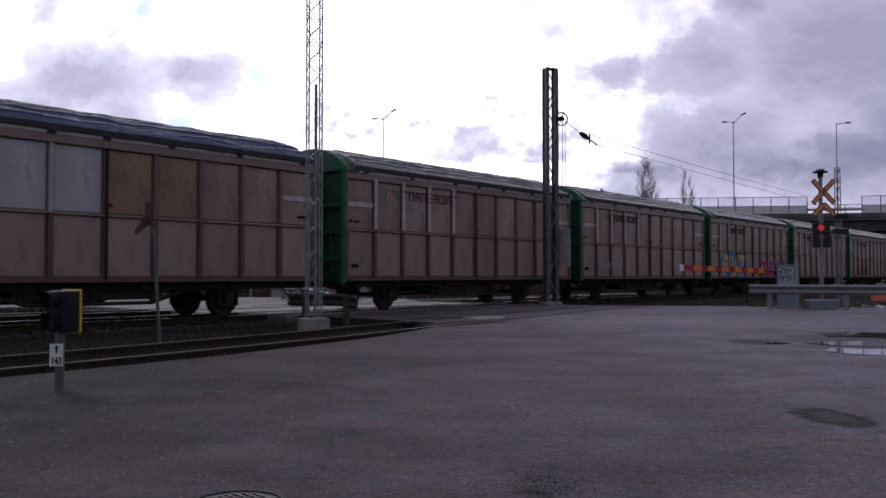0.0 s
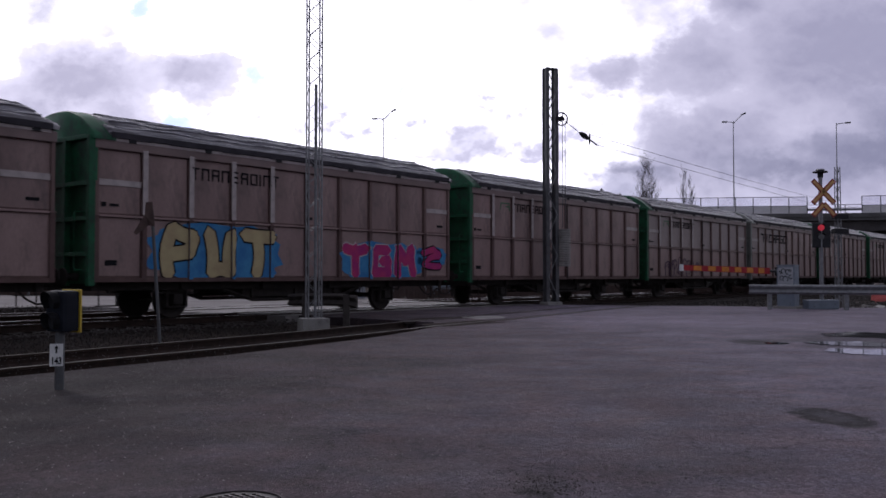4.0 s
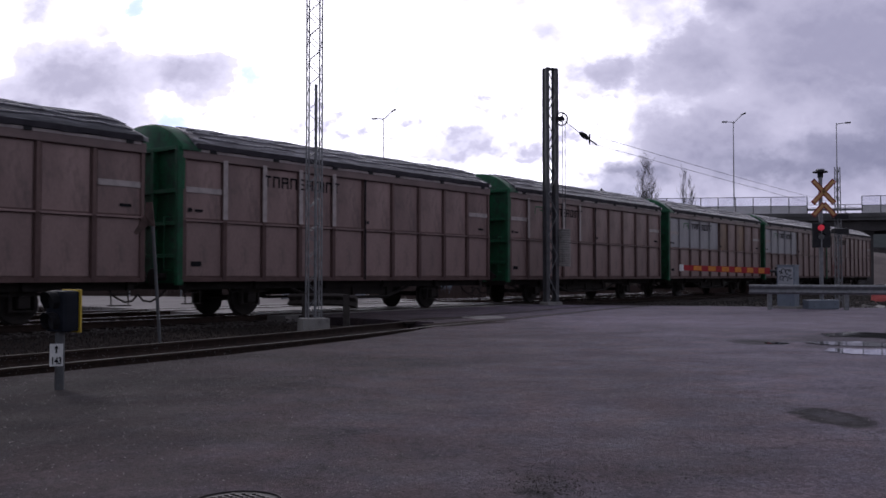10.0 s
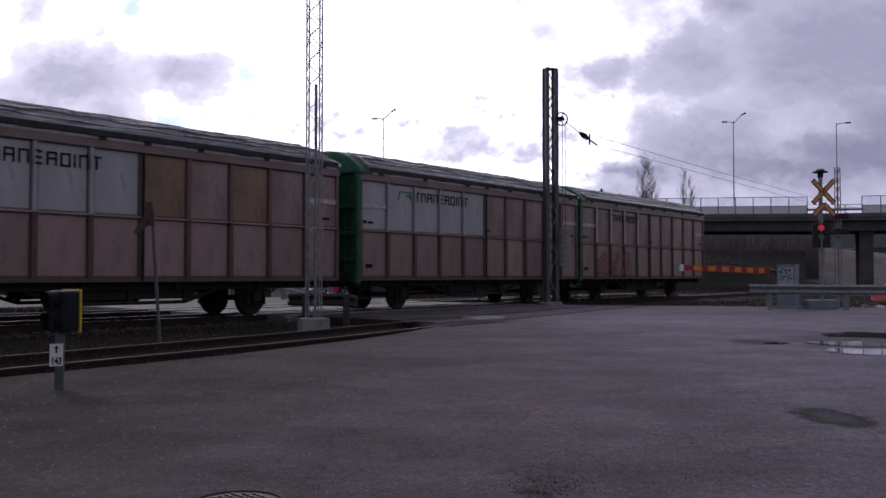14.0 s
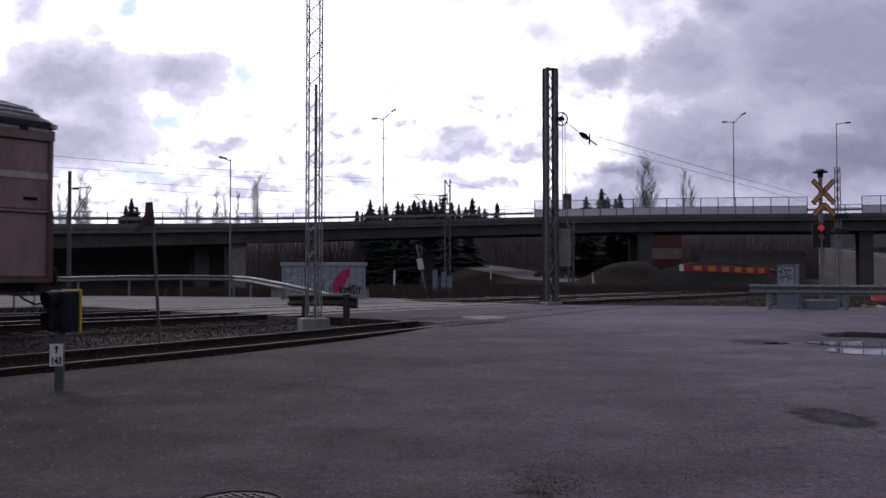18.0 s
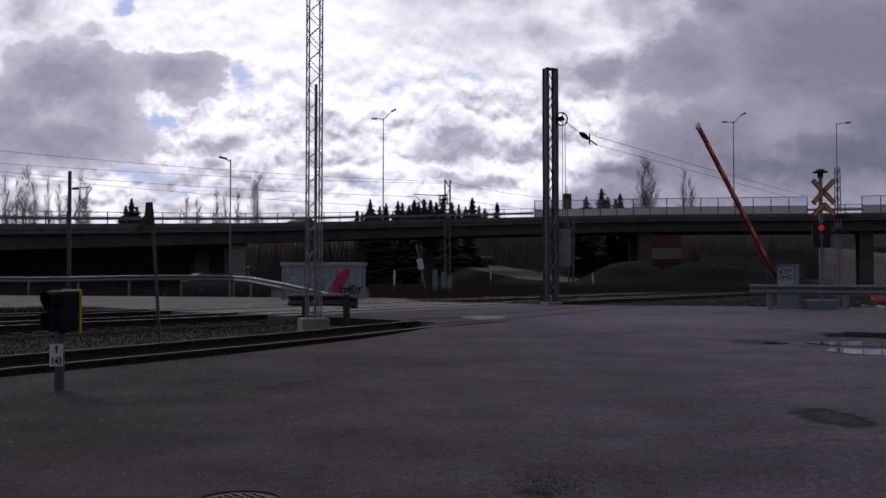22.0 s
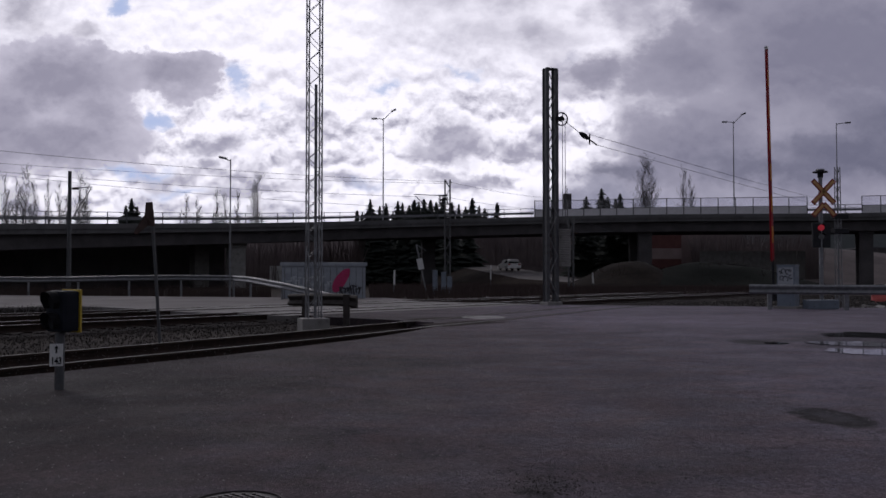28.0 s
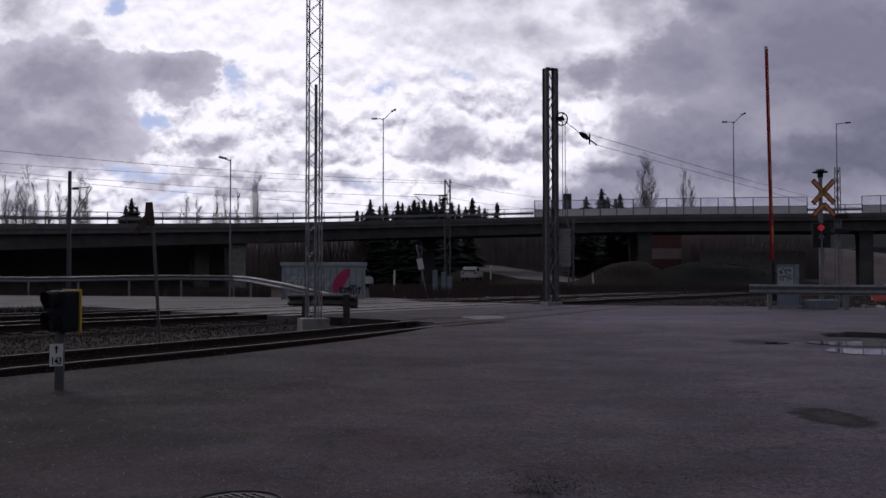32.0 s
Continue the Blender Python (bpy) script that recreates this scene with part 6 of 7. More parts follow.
mound("earth_bank", 120, 260, 120, 60, 18.5, "distant dark wooded hill", 9, material=mat("far_hillside", (0.05, 0.058, 0.062), (0.036, 0.043, 0.046), 0.95, spec=0.1, scale=0.08, fine=0.7), power=0.5)

# far road that climbs away behind the bridge
bm = bmesh.new()
FAR_ROAD = [(20.0, 88, 0.1), (11.5, 100, 0.75), (8.6, 114, 1.6), (5.6, 130, 2.35), (1.8, 150, 3.2), (-4, 175, 4.0)]
rows = []
for i, p in enumerate(FAR_ROAD):
    a, b = Vector(FAR_ROAD[max(0, i - 1)]), Vector(FAR_ROAD[min(len(FAR_ROAD) - 1, i + 1)])
    w = (b - a).to_2d().normalized()
    n = Vector((w.y, -w.x, 0))
    p = Vector(p)
    rows.append((p, n))
slope = bmesh.new()
for side in (-1, 1):
    edge = [[slope.verts.new(p + n * side * 3.4 - Vector((0, 0, 0.02))), slope.verts.new(p + n * side * 7.0 - Vector((0, 0, 1.2))), slope.verts.new(p + n * side * 12.0 - Vector((0, 0, 4.5)))] for p, n in rows]
    for a, b in zip(edge, edge[1:]):
        for k in range(2):
            slope.faces.new((a[k], b[k], b[k + 1], a[k + 1]))
single("road_slope", slope, EARTH, "brown earth slopes beside the far road", "earth bank", kind="structure", smooth=True)
strip = [[bm.verts.new(p - n * 3.5), bm.verts.new(p + n * 3.5)] for p, n in rows]
for a, b in zip(strip, strip[1:]):
    bm.faces.new((a[0], b[0], b[1], a[1]))
single("far_road", bm, ROAD, "pale road climbing away beyond the bridge", "road", kind="structure")

# ---- puddles, patches, manholes ----


def blot(name, cx, cy, rx, ry, seed, material, label, category, z=0.004, turn=0.0, n=110, rag=0.35, fall=0.0):
    bm = bmesh.new()
    vs = []
    for k in range(n):
        a = k * math.tau / n
        r = 1 + rag * noise.noise((math.cos(a) * 1.7 + seed, math.sin(a) * 1.7, seed)) + 0.13 * noise.noise((math.cos(a) * 6, math.sin(a) * 6, seed)) + 0.08 * noise.noise((math.cos(a) * 17, math.sin(a) * 17, seed))
        vs.append(bm.verts.new((rx * r * math.cos(a), ry * r * math.sin(a), 0)))
    bm.faces.new(vs)
    return single(name, bm, material, label, category, kind="structure", at=pose(cx, cy, z, fall, 0, 0) @ pose(0, 0, 0, 0, 0, turn))


blot("puddle", 5.4, 14.65, 0.22, 0.16, 4, WET, "small dark puddle", "puddle", 0.009)
blot("puddle", 6.65, 14.4, 0.75, 0.42, 6, WET, "shallow puddle mirroring the sky", "puddle", 0.014, -25, fall=0.6)
blot("puddle", 6.15, 12.95, 0.62, 0.5, 7, WET, "shallow puddle mirroring the sky", "puddle", 0.014, -25, fall=0.6)
blot("puddle", 8.1, 16.4, 1.2, 0.75, 8, WET, "long dark puddle near the guard rail", "puddle", 0.014, -25, fall=0.6)
MUD = mat("dark_reddish_mud", (0.026, 0.0175, 0.0165), (0.038, 0.027, 0.026), 0.9, scale=4, fine=50, bump=0.8, spec=0.12)
for s, d, a, b, seed in ((17.2, 12.75, 1.5, 0.42, 31), (18.4, 14.35, 1.7, 0.40, 32), (16.4, 12.2, 1.2, 0.30, 33)):
    p = sd(s, d)
    blot("mud_patch", p.x, p.y, a, b, seed, MUD, "dark mud spread around the sunken rails", "mud", 0.003, 51, rag=0.5)
PALE_PATCH = mat("pale_concrete_patch", (0.24, 0.225, 0.225), (0.13, 0.12, 0.125), 0.7, scale=1.5)
blot("repair_patch", 1.1, 23.9, 0.55, 1.0, 9, PALE_PATCH, "pale worn repair patch in the asphalt", "repair patch", 0.004)

cover = thing("manhole_cover", pose(-0.99, 4.37, 0.002) @ Matrix.Diagonal((0.62, 0.62, 1.0, 1.0)), "cast iron manhole cover with a chequered face in a pale ring", "manhole cover")
bm = bmesh.new()
disc(bm, (0, 0, 0.0), (0, 0, 1), 0.33, 0.02, 40)
part("lid", bm, mat("cast_iron", (0.06, 0.055, 0.055), (0.045, 0.04, 0.04), 0.55, metal=0.6, scale=9), cover)
bm = bmesh.new()
sweep(bm, [(0.34, -0.02), (0.34, 0.018), (0.375, 0.012), (0.40, -0.02)], [((0, 0, 0), (math.cos(k * math.tau / 40), math.sin(k * math.tau / 40), 0)) for k in range(41)])
part("frame_ring", bm, mat("worn_concrete_ring", (0.085, 0.072, 0.074), (0.06, 0.052, 0.053), 0.8, scale=9, spec=0.2), cover, "grey concrete ring")
bm = bmesh.new()
for i in range(-7, 8):
    for j in range(-7, 8):
        x, y = i * 0.042, j * 0.042
        if x * x + y * y < 0.29 ** 2 and (i + j) % 2 == 0:
            box(bm, x - 0.016, x + 0.016, y - 0.016, y + 0.016, 0.01, 0.018)
tagged(part("studs", bm, mat("worn_iron_studs", (0.10, 0.088, 0.086), None, 0.5, metal=0.5), cover), kind="stuff")

# ---- wires ----
P0 = Vector((4.42, 33.7, 6.98))
wire("tension_wire", [P0, (5.35, 35.0, 6.62)], 0.012, "short stay wire from the tensioning wheel")
ins = thing("wire_insulator", Matrix.Translation((5.35, 35.0, 6.62)) @ pose(0, 0, 0, 0, 0, TRACK_TURN), "dark rod insulator in the tension wire", "insulator")
bm = bmesh.new()
for k in range(7):
    disc(bm, (0.06 + k * 0.075, 0, -0.02 * k), (1, 0, -0.25), 0.11 - 0.012 * abs(k - 3), 0.045, 12)
part("sheds", bm, BLACK, ins)
bm = bmesh.new()
tube(bm, [(-0.1, 0, 0.02), (1.3, 0, -0.3)], 0.03, 6)
tube(bm, [(0.7, 0, 0.08), (0.7, 0, -0.35)], 0.03, 6)
part("yoke", bm, BLACK, ins)
q0 = Vector((5.35, 35.0, 6.62)) + TR.to_3x3() @ Vector((0.7, 0, 0.05))
q1 = Vector((5.35, 35.0, 6.62)) + TR.to_3x3() @ Vector((1.3, 0, -0.3))
wire("messenger_wire", sag(q0, sd(112, 19.6, 7.0), 0.35), 0.010, "thin messenger wire over the track")
wire("contact_wire", sag(q1, sd(112, 19.6, 5.75), 0.05), 0.010, "thin contact wire over the track")
for y0, y1, Y0, Y1 in ((261, 322, 46, 64), (299, 350, 52, 64), (304, 372, 56, 66), (285, 325, 60, 70)):
    a = ((-60 - 784) / 1600 * Y0, Y0, 1.1 + (488 - y0) * Y0 / 1600)
    b = ((800 - 784) / 1600 * Y1, Y1, 1.1 + (488 - y1) * Y1 / 1600)
    wire("overhead_wire", sag(a, b, 0.25), 0.012, "thin overhead wire beyond the tracks")
for y0, y1, Y0, Y1 in ((322, 352, 64, 100), (350, 372, 64, 100)):
    a = ((795 - 784) / 1600 * Y0, Y0, 1.1 + (488 - y0) * Y0 / 1600)
    b = ((1000 - 784) / 1600 * Y1, Y1, 1.1 + (488 - y1) * Y1 / 1600)
    wire("overhead_wire", sag(a, b, 0.25), 0.012, "thin overhead wire beyond the tracks")

# ---- small trackside things ----
sp = thing("leaning_sign_post", pose(-1.15, 62, 0, 0, -12, 0), "leaning post with a white plate and bent frame", "sign post")
bm = bmesh.new()
tube(bm, [(0, 0, -0.3), (0, 0, 3.3)], 0.05, 8)
tube(bm, [(0, 0, 3.3), (0.55, 0, 2.75), (0.05, 0, 2.6)], 0.035, 6)
part("post", bm, GALV, sp)
bm = bmesh.new()
box(bm, -0.2, 0.2, -0.09, -0.06, 1.55, 2.3, bevel=0.01)
part("plate", bm, WHITE, sp, "white rectangular plate")
for x, h in ((-0.55, 1.45), (0.05, 1.3), (0.45, 1.0)):
    bm = bmesh.new()
    box(bm, -0.17, 0.17, -0.2, 0.2, -0.3, h, bevel=0.03)
    g = thing("cable_cabinet", pose(x, 62.5, 0), "narrow grey trackside cable cabinet", "cabinet", "cable cabinets")
    part("body", bm, CAB, g)
    bm = bmesh.new()
    box(bm, -0.2, 0.2, -0.23, 0.23, h, h + 0.05, bevel=0.015)
    part("lid", bm, CAB, g)
for px, y, Y, top in ((1050, 0, 75, 483), (697, 0, 58, 478), (868, 0, 88, 470)):
    h = 1.1 + (488 - top) * Y / 1600
    g = thing("marker_stake", pose((px - 784) / 1600 * Y, Y, 0, 0, random.uniform(-4, 4), 0), "thin stake with a white reflective top", "stake", "marker stakes")
    bm = bmesh.new()
    tube(bm, [(0, 0, -0.2), (0, 0, h * 0.7)], 0.04, 6)
    part("stake", bm, STEEL, g)
    bm = bmesh.new()
    tube(bm, [(0, 0, h * 0.35), (0, 0, h)], 0.06, 8)
    part("marker", bm, WHITE, g, "white marker")

tb = thing("traffic_barrier", pose(22.6, 46.0, -0.22, 0, 0, -12), "faded red plastic traffic barrier on the ground", "traffic barrier")
bm = bmesh.new()
sweep(bm, [(-0.28, 0), (0.28, 0), (0.26, 0.15), (0.13, 0.42), (0.08, 0.62), (-0.08, 0.62), (-0.13, 0.42), (-0.26, 0.15)], [((x, 0, dz), (0, 1, 0)) for x, dz in ((-0.75, -0.25), (-0.62, -0.06), (-0.45, 0.0), (1.3, 0.0), (1.45, -0.06))])
part("body", bm, mat("faded_red_plastic", (0.55, 0.10, 0.09), (0.48, 0.085, 0.08), 0.5, scale=3), tb, smooth=False)
bm = bmesh.new()
box(bm, 0.0, 0.8, -0.17, 0.17, 0.4, 0.5)
part("slot", bm, BLACK, tb, "dark slot")
bm = bmesh.new()
for k in range(14):
    x = random.uniform(14.5, 20)
    y = random.uniform(32.5, 38)
    s = random.uniform(0.06, 0.2)
    box(bm, -s, s, -s * 0.8, s * 0.8, -0.05, s, pose(x, y, -0.22, random.uniform(-20, 20), random.uniform(-20, 20), random.uniform(0, 90)))
single("rubble", bm, CONCRETE, "scattered lumps of broken concrete on the ground", "rubble", kind="stuff")
bm = bmesh.new()
box(bm, 11.95, 12.95, 29.6, 30.1, 0.0, 0.3, bevel=0.03)
single("concrete_plinth", bm, CAB, "low grey plinth behind the guard rail", "plinth")
PALE_SPRAY = mat("white_spray_paint", (0.42, 0.44, 0.48), (0.34, 0.36, 0.4), 0.7, scale=6, spec=0.1)
bm = bmesh.new()
bm.faces.new([bm.verts.new((-0.106, y, z)) for y, z in ((-0.22, 0.78), (-0.72, 0.78), (-0.72, 1.38), (-0.22, 1.36))])
part("graffiti_ground", bm, PALE_SPRAY, cabinet, "pale sprayed ground")
bm = bmesh.new()
rnd = random.Random(5)
for cx, cz, r in ((-0.64, 1.05, 0.07), (-0.54, 1.22, 0.08), (-0.40, 1.25, 0.08), (-0.47, 0.98, 0.1), (-0.34, 1.02, 0.07), (-0.62, 1.25, 0.05), (-0.3, 1.2, 0.05)):
    a0 = rnd.random() * 6
    arc = [(cx + r * math.cos(a0 + q * 0.75), cz + r * 1.15 * math.sin(a0 + q * 0.75)) for q in range(7)]
    for (ax, az), (bx, bz) in zip(arc, arc[1:]):
        nx, nz = -(bz - az), bx - ax
        n = math.hypot(nx, nz) / 0.026
        bm.faces.new([bm.verts.new((-0.112, x, z)) for x, z in ((ax, az), (bx, bz), (bx + nx / n, bz + nz / n), (ax + nx / n, az + nz / n))])
part("graffiti_strokes", bm, MARK, cabinet, "dark sprayed scribble")


# ---- trees ----
def spruce_mesh(h, seed):
    rnd = random.Random(seed)
    vs, fs = [], []
    z = h * 0.08
    while z < h * 0.985:
        f = 1 - z / h
        r = (0.19 * h * f ** 0.8) * rnd.uniform(0.6, 1.3) + 0.06
        n = max(5, int(13 * f) + 4)
        off = rnd.random() * 6
        for k in range(n):
            a = off + k * math.tau / n + rnd.uniform(-0.2, 0.2)
            rr = r * rnd.uniform(0.65, 1.15)
            w = rr * 0.34 + 0.05
            ca, sa = math.cos(a), math.sin(a)
            dz = rr * rnd.uniform(0.25, 0.5)
            base = len(vs)
            up = 0.035 * h * (0.4 + f)
            vs += [(0, 0, z + up), (ca * rr * 0.55 - sa * w, sa * rr * 0.55 + ca * w, z - dz * 0.6), (ca * rr, sa * rr, z - dz), (ca * rr * 0.55 + sa * w, sa * rr * 0.55 - ca * w, z - dz * 0.6), (ca * rr * 0.5, sa * rr * 0.5, z + up * 0.15)]
            fs += [(base, base + 1, base + 4), (base + 4, base + 1, base + 2), (base + 4, base + 2, base + 3), (base, base + 4, base + 3)]
        z += h * 0.028 * (0.55 + f)
    return vs, fs


def mesh_from(name, vs, fs, material):
    me = bpy.data.meshes.new(name)
    me.from_pydata(vs, [], fs)
    me.materials.append(material)
    return me


SPRUCES = []
for k in range(4):
    SPRUCES.append(mesh_from("crown", *spruce_mesh(10.0, 20 + k), NEEDLE))
bm = bmesh.new()
tube(bm, [(0, 0, -0.5), (0, 0, 4), (0, 0, 9.3)], 0.16, 7, 0.03)
SPRUCE_TRUNK = mesh_of("trunk", bm, BARK)


def spruce(x, y, base, h, k, wide=1.8):
    g = thing("spruce_tree", Matrix.Translation((x, y, base)) @ pose(0, 0, 0, 0, 0, random.uniform(0, 360)), "dark green spruce tree beyond the bridge", "tree", "spruces")
    f = h / 10
    piece("trunk", SPRUCE_TRUNK, g, Matrix.Diagonal((f, f, f, 1)))
    piece("crown", SPRUCES[k % 4], g, Matrix.Diagonal((f * wide * random.uniform(0.75, 1.2),) * 2 + (f, 1)))


def by_view(px, top, Y, base):
    return (px - 784) / 1600 * Y, Y, base, 1.1 + (488 - top) * Y / 1600 - base


for i, (px, top) in enumerate(((632, 371), (641, 374), (655, 351), (672, 364), (683, 358), (695, 373), (704, 354), (712, 357), (724, 361), (733, 352), (741, 356), (750, 350), (762, 352), (772, 356), (783, 350), (800, 356), (812, 360),
                               (836, 349), (824, 364), (848, 362), (858, 367), (880, 357), (1038, 346), (1065, 332), (1076, 347), (1098, 341), (1090, 350))):
    x, y, b, h = by_view(px, top, random.uniform(168, 182), 5.0)
    spruce(x, y, b, h, i)
for i in range(30):
    px = 632 + 196 * i / 29 + random.uniform(-4, 4)
    x, y, b, h = by_view(px, random.uniform(392, 412), random.uniform(128, 142), 0.2)
    spruce(x, y, b, h, i, 2.3)
for i in range(12):
    px = 1022 + 84 * i / 11
    x, y, b, h = by_view(px, random.uniform(396, 415), random.uniform(124, 134), 1.0)
    spruce(x, y, b, h, i, 2.2)
for px, top in ((232, 349), (222, 362), (242, 364)):
    x, y, b, h = by_view(px, top, 150, 3.0)
    spruce(x, y, b, h, int(px))


def birch_mesh(h, seed, spread=0.30):
    """A bare birch: a thin trunk, rising limbs, and a soft crown of very fine twigs."""
    rnd = random.Random(seed)
    vs, fs = [], []

    def stick(a, b, ra, rb):
        d = (b - a).normalized()
        n = d.cross(Vector((0.3, 0.9, 0.2))).normalized()
        m = d.cross(n)
        base = len(vs)
        for c, r in ((a, ra), (b, rb)):
            for k in range(3):
                t = k * math.tau / 3
                vs.append(tuple(c + (n * math.cos(t) + m * math.sin(t)) * r))
        for k in range(3):
            fs.append((base + k, base + (k + 1) % 3, base + 3 + (k + 1) % 3, base + 3 + k))

    def limb(a, d, length, r, level):
        """A curved limb of four sticks with its twigs."""
        p = a
        for k in range(4):
            d = (d + Vector((rnd.uniform(-0.2, 0.2), rnd.uniform(-0.2, 0.2), 0.1))).normalized()
            q = p + d * length / 4
            stick(p, q, r * (1 - k / 5), r * (1 - (k + 1) / 5))
            if level:
                for _ in range(4 if level == 2 else 5):
                    side = Vector((rnd.uniform(-1, 1), rnd.uniform(-1, 1), rnd.uniform(0.2, 1.3))).normalized()
                    limb(p.lerp(q, rnd.random()), (d * 0.6 + side * 0.75).normalized(), length * rnd.uniform(0.28, 0.5), r * 0.42, level - 1) if level == 2 else stick(q, q + (d * 0.6 + side * 0.7) * length * rnd.uniform(0.2, 0.45), r * 0.4, r * 0.2)
            p = q

    p = Vector((0, 0, -0.3))
    tops = 14
    for k in range(tops):
        q = Vector((rnd.uniform(-0.012, 0.012) * h, rnd.uniform(-0.012, 0.012) * h, h * (k + 1) / tops))
        stick(p, q, 0.0042 * h * (1 - k / tops) + 0.004, 0.0042 * h * (1 - (k + 1) / tops) + 0.004)
        if k > 2:
            for j in range(4):
                a = rnd.random() * math.tau
                f = 1 - k / tops
                limb(p.lerp(q, rnd.random()), Vector((math.cos(a) * 0.5, math.sin(a) * 0.5, 0.9)).normalized(), h * spread * (0.35 + 0.75 * f) * rnd.uniform(0.7, 1.15), 0.0010 * h * (0.5 + f), 2)
        p = q
    return vs, fs


BIRCHES = [mesh_from("crown", *birch_mesh(10.0, 60 + k, 0.20 + 0.02 * k), TWIG) for k in range(4)]
bm = bmesh.new()
tube(bm, [(0, 0, -0.5), (0, 0, 3), (0, 0, 6.5)], 0.075, 7, 0.03)
BIRCH_TRUNK = mesh_of("trunk", bm, BARK)
for i, (px, top, wide) in enumerate(((8, 318, 0.8), (28, 326, 0.8), (44, 306, 1.0), (60, 330, 0.9), (84, 322, 0.7), (104, 330, 0.9), (140, 316, 1.0), (150, 334, 1.0), (330, 352, 1.2), (348, 358, 1.2), (384, 344, 1.0), (398, 352, 0.9),
                                     (420, 346, 0.9), (455, 314, 1.3), (1140, 288, 1.25), (1152, 300, 1.0), (1210, 308, 0.9), (1222, 322, 0.9), (1004, 340, 0.4), (14, 345, 1.2), (118, 352, 1.2))):
    x, y, b, h = by_view(px, top, random.uniform(150, 165), 3.0)
    g = thing("birch_tree", Matrix.Translation((x, y, b)) @ pose(0, 0, 0, 0, 0, random.uniform(0, 360)), "bare grey birch tree with fine twigs", "tree", "bare birches")
    f = h / 10
    piece("trunk", BIRCH_TRUNK, g, Matrix.Diagonal((f, f, f, 1)))
    piece("crown", BIRCHES[i % 4], g, Matrix.Diagonal((f * wide, f * wide, f, 1)))


def twig_field(name, n, place, hmin, hmax, material, label, category, spread=0.25, width=0.012, seed=1):
    """Countless upright twigs or blades, each a slim triangle pair."""
    rnd = random.Random(seed)
    vs, fs = [], []
    for _ in range(n):
        x, y, z = place(rnd)
        h = rnd.uniform(hmin, hmax)
        a = rnd.random() * math.tau
        lean = rnd.uniform(0, spread) * h
        w = width * rnd.uniform(0.6, 1.4)
        b = len(vs)
        tx, ty = x + math.cos(a) * lean, y + math.sin(a) * lean
        mx, my = x + math.cos(a) * lean * 0.3, y + math.sin(a) * lean * 0.3
        vs += [(x - w, y, z), (x + w, y, z), (mx + w * 0.8, my, z + h * 0.55), (mx - w * 0.8, my, z + h * 0.55), (tx, ty, z + h)]
        fs += [(b, b + 1, b + 2, b + 3), (b + 3, b + 2, b + 4)]
    ob = new(name, mesh_from(name, vs, fs, material))
    return tagged(ob, label, category, kind="stuff")


SHRUB = mat("red_brown_twigs", (0.070, 0.047, 0.043), (0.048, 0.033, 0.031), 0.9, scale=0.6)
STRAW = mat("dry_straw", (0.022, 0.016, 0.013), (0.014, 0.011, 0.009), 0.9, scale=1.5)


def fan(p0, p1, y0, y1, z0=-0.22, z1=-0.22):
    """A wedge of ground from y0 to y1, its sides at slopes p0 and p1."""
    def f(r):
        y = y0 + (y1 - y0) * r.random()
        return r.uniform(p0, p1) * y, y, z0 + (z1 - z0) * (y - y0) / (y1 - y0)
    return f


THICKET = mat("grey_brown_thicket", (0.215, 0.178, 0.178), (0.15, 0.125, 0.127), 0.9, scale=0.4, spec=0.1)
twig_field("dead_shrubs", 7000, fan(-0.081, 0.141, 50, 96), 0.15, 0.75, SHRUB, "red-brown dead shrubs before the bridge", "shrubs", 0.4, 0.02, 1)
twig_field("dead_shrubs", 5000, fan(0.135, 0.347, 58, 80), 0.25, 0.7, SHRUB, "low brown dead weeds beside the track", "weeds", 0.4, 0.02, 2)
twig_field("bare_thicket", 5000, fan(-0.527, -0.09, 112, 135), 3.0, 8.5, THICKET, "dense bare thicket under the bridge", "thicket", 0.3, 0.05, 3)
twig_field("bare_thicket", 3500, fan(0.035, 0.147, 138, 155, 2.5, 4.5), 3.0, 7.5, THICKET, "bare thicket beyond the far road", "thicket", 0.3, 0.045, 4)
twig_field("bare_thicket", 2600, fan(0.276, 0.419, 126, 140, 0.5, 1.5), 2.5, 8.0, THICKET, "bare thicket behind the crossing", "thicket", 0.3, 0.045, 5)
WEED = mat("dark_brown_weeds", (0.034, 0.024, 0.021), (0.022, 0.016, 0.015), 0.9, scale=0.6, spec=0.1)


def on_mound(cx, cy, rx, ry, h):
    """A point on a mound's flank."""
    def f(r):
        a, q = r.random() * math.tau, math.sqrt(r.random()) * 0.95
        return cx + rx * q * math.cos(a), cy + ry * q * math.sin(a), -0.33 + h * (0.5 + 0.5 * math.cos(math.pi * q))
    return f


twig_field("dead_shrubs", 4500, on_mound(18.5, 89, 8.5, 9, 2.75), 0.06, 0.22, WEED, "low brown weeds on the earth mound", "weeds", 0.9, 0.016, 12)
twig_field("dead_shrubs", 5500, on_mound(26, 88, 15, 9, 2.6), 0.06, 0.25, WEED, "low brown weeds on the earth mound", "weeds", 0.9, 0.016, 13)
twig_field("dry_grass", 2200, lambda r: tuple(sd(r.uniform(2.5, 15.5), r.uniform(14.0, 18.3), -0.2)), 0.02, 0.08, STRAW, "sparse dry grass between the tracks", "grass", 0.6, 0.005, 6)
twig_field("dry_grass", 3500, lambda r: tuple(sd(r.uniform(2, 16.8), r.uniform(26.6, 31.5), -0.2)), 0.08, 0.35, STRAW, "dry grass beside the second track", "grass", 0.6, 0.008, 7)
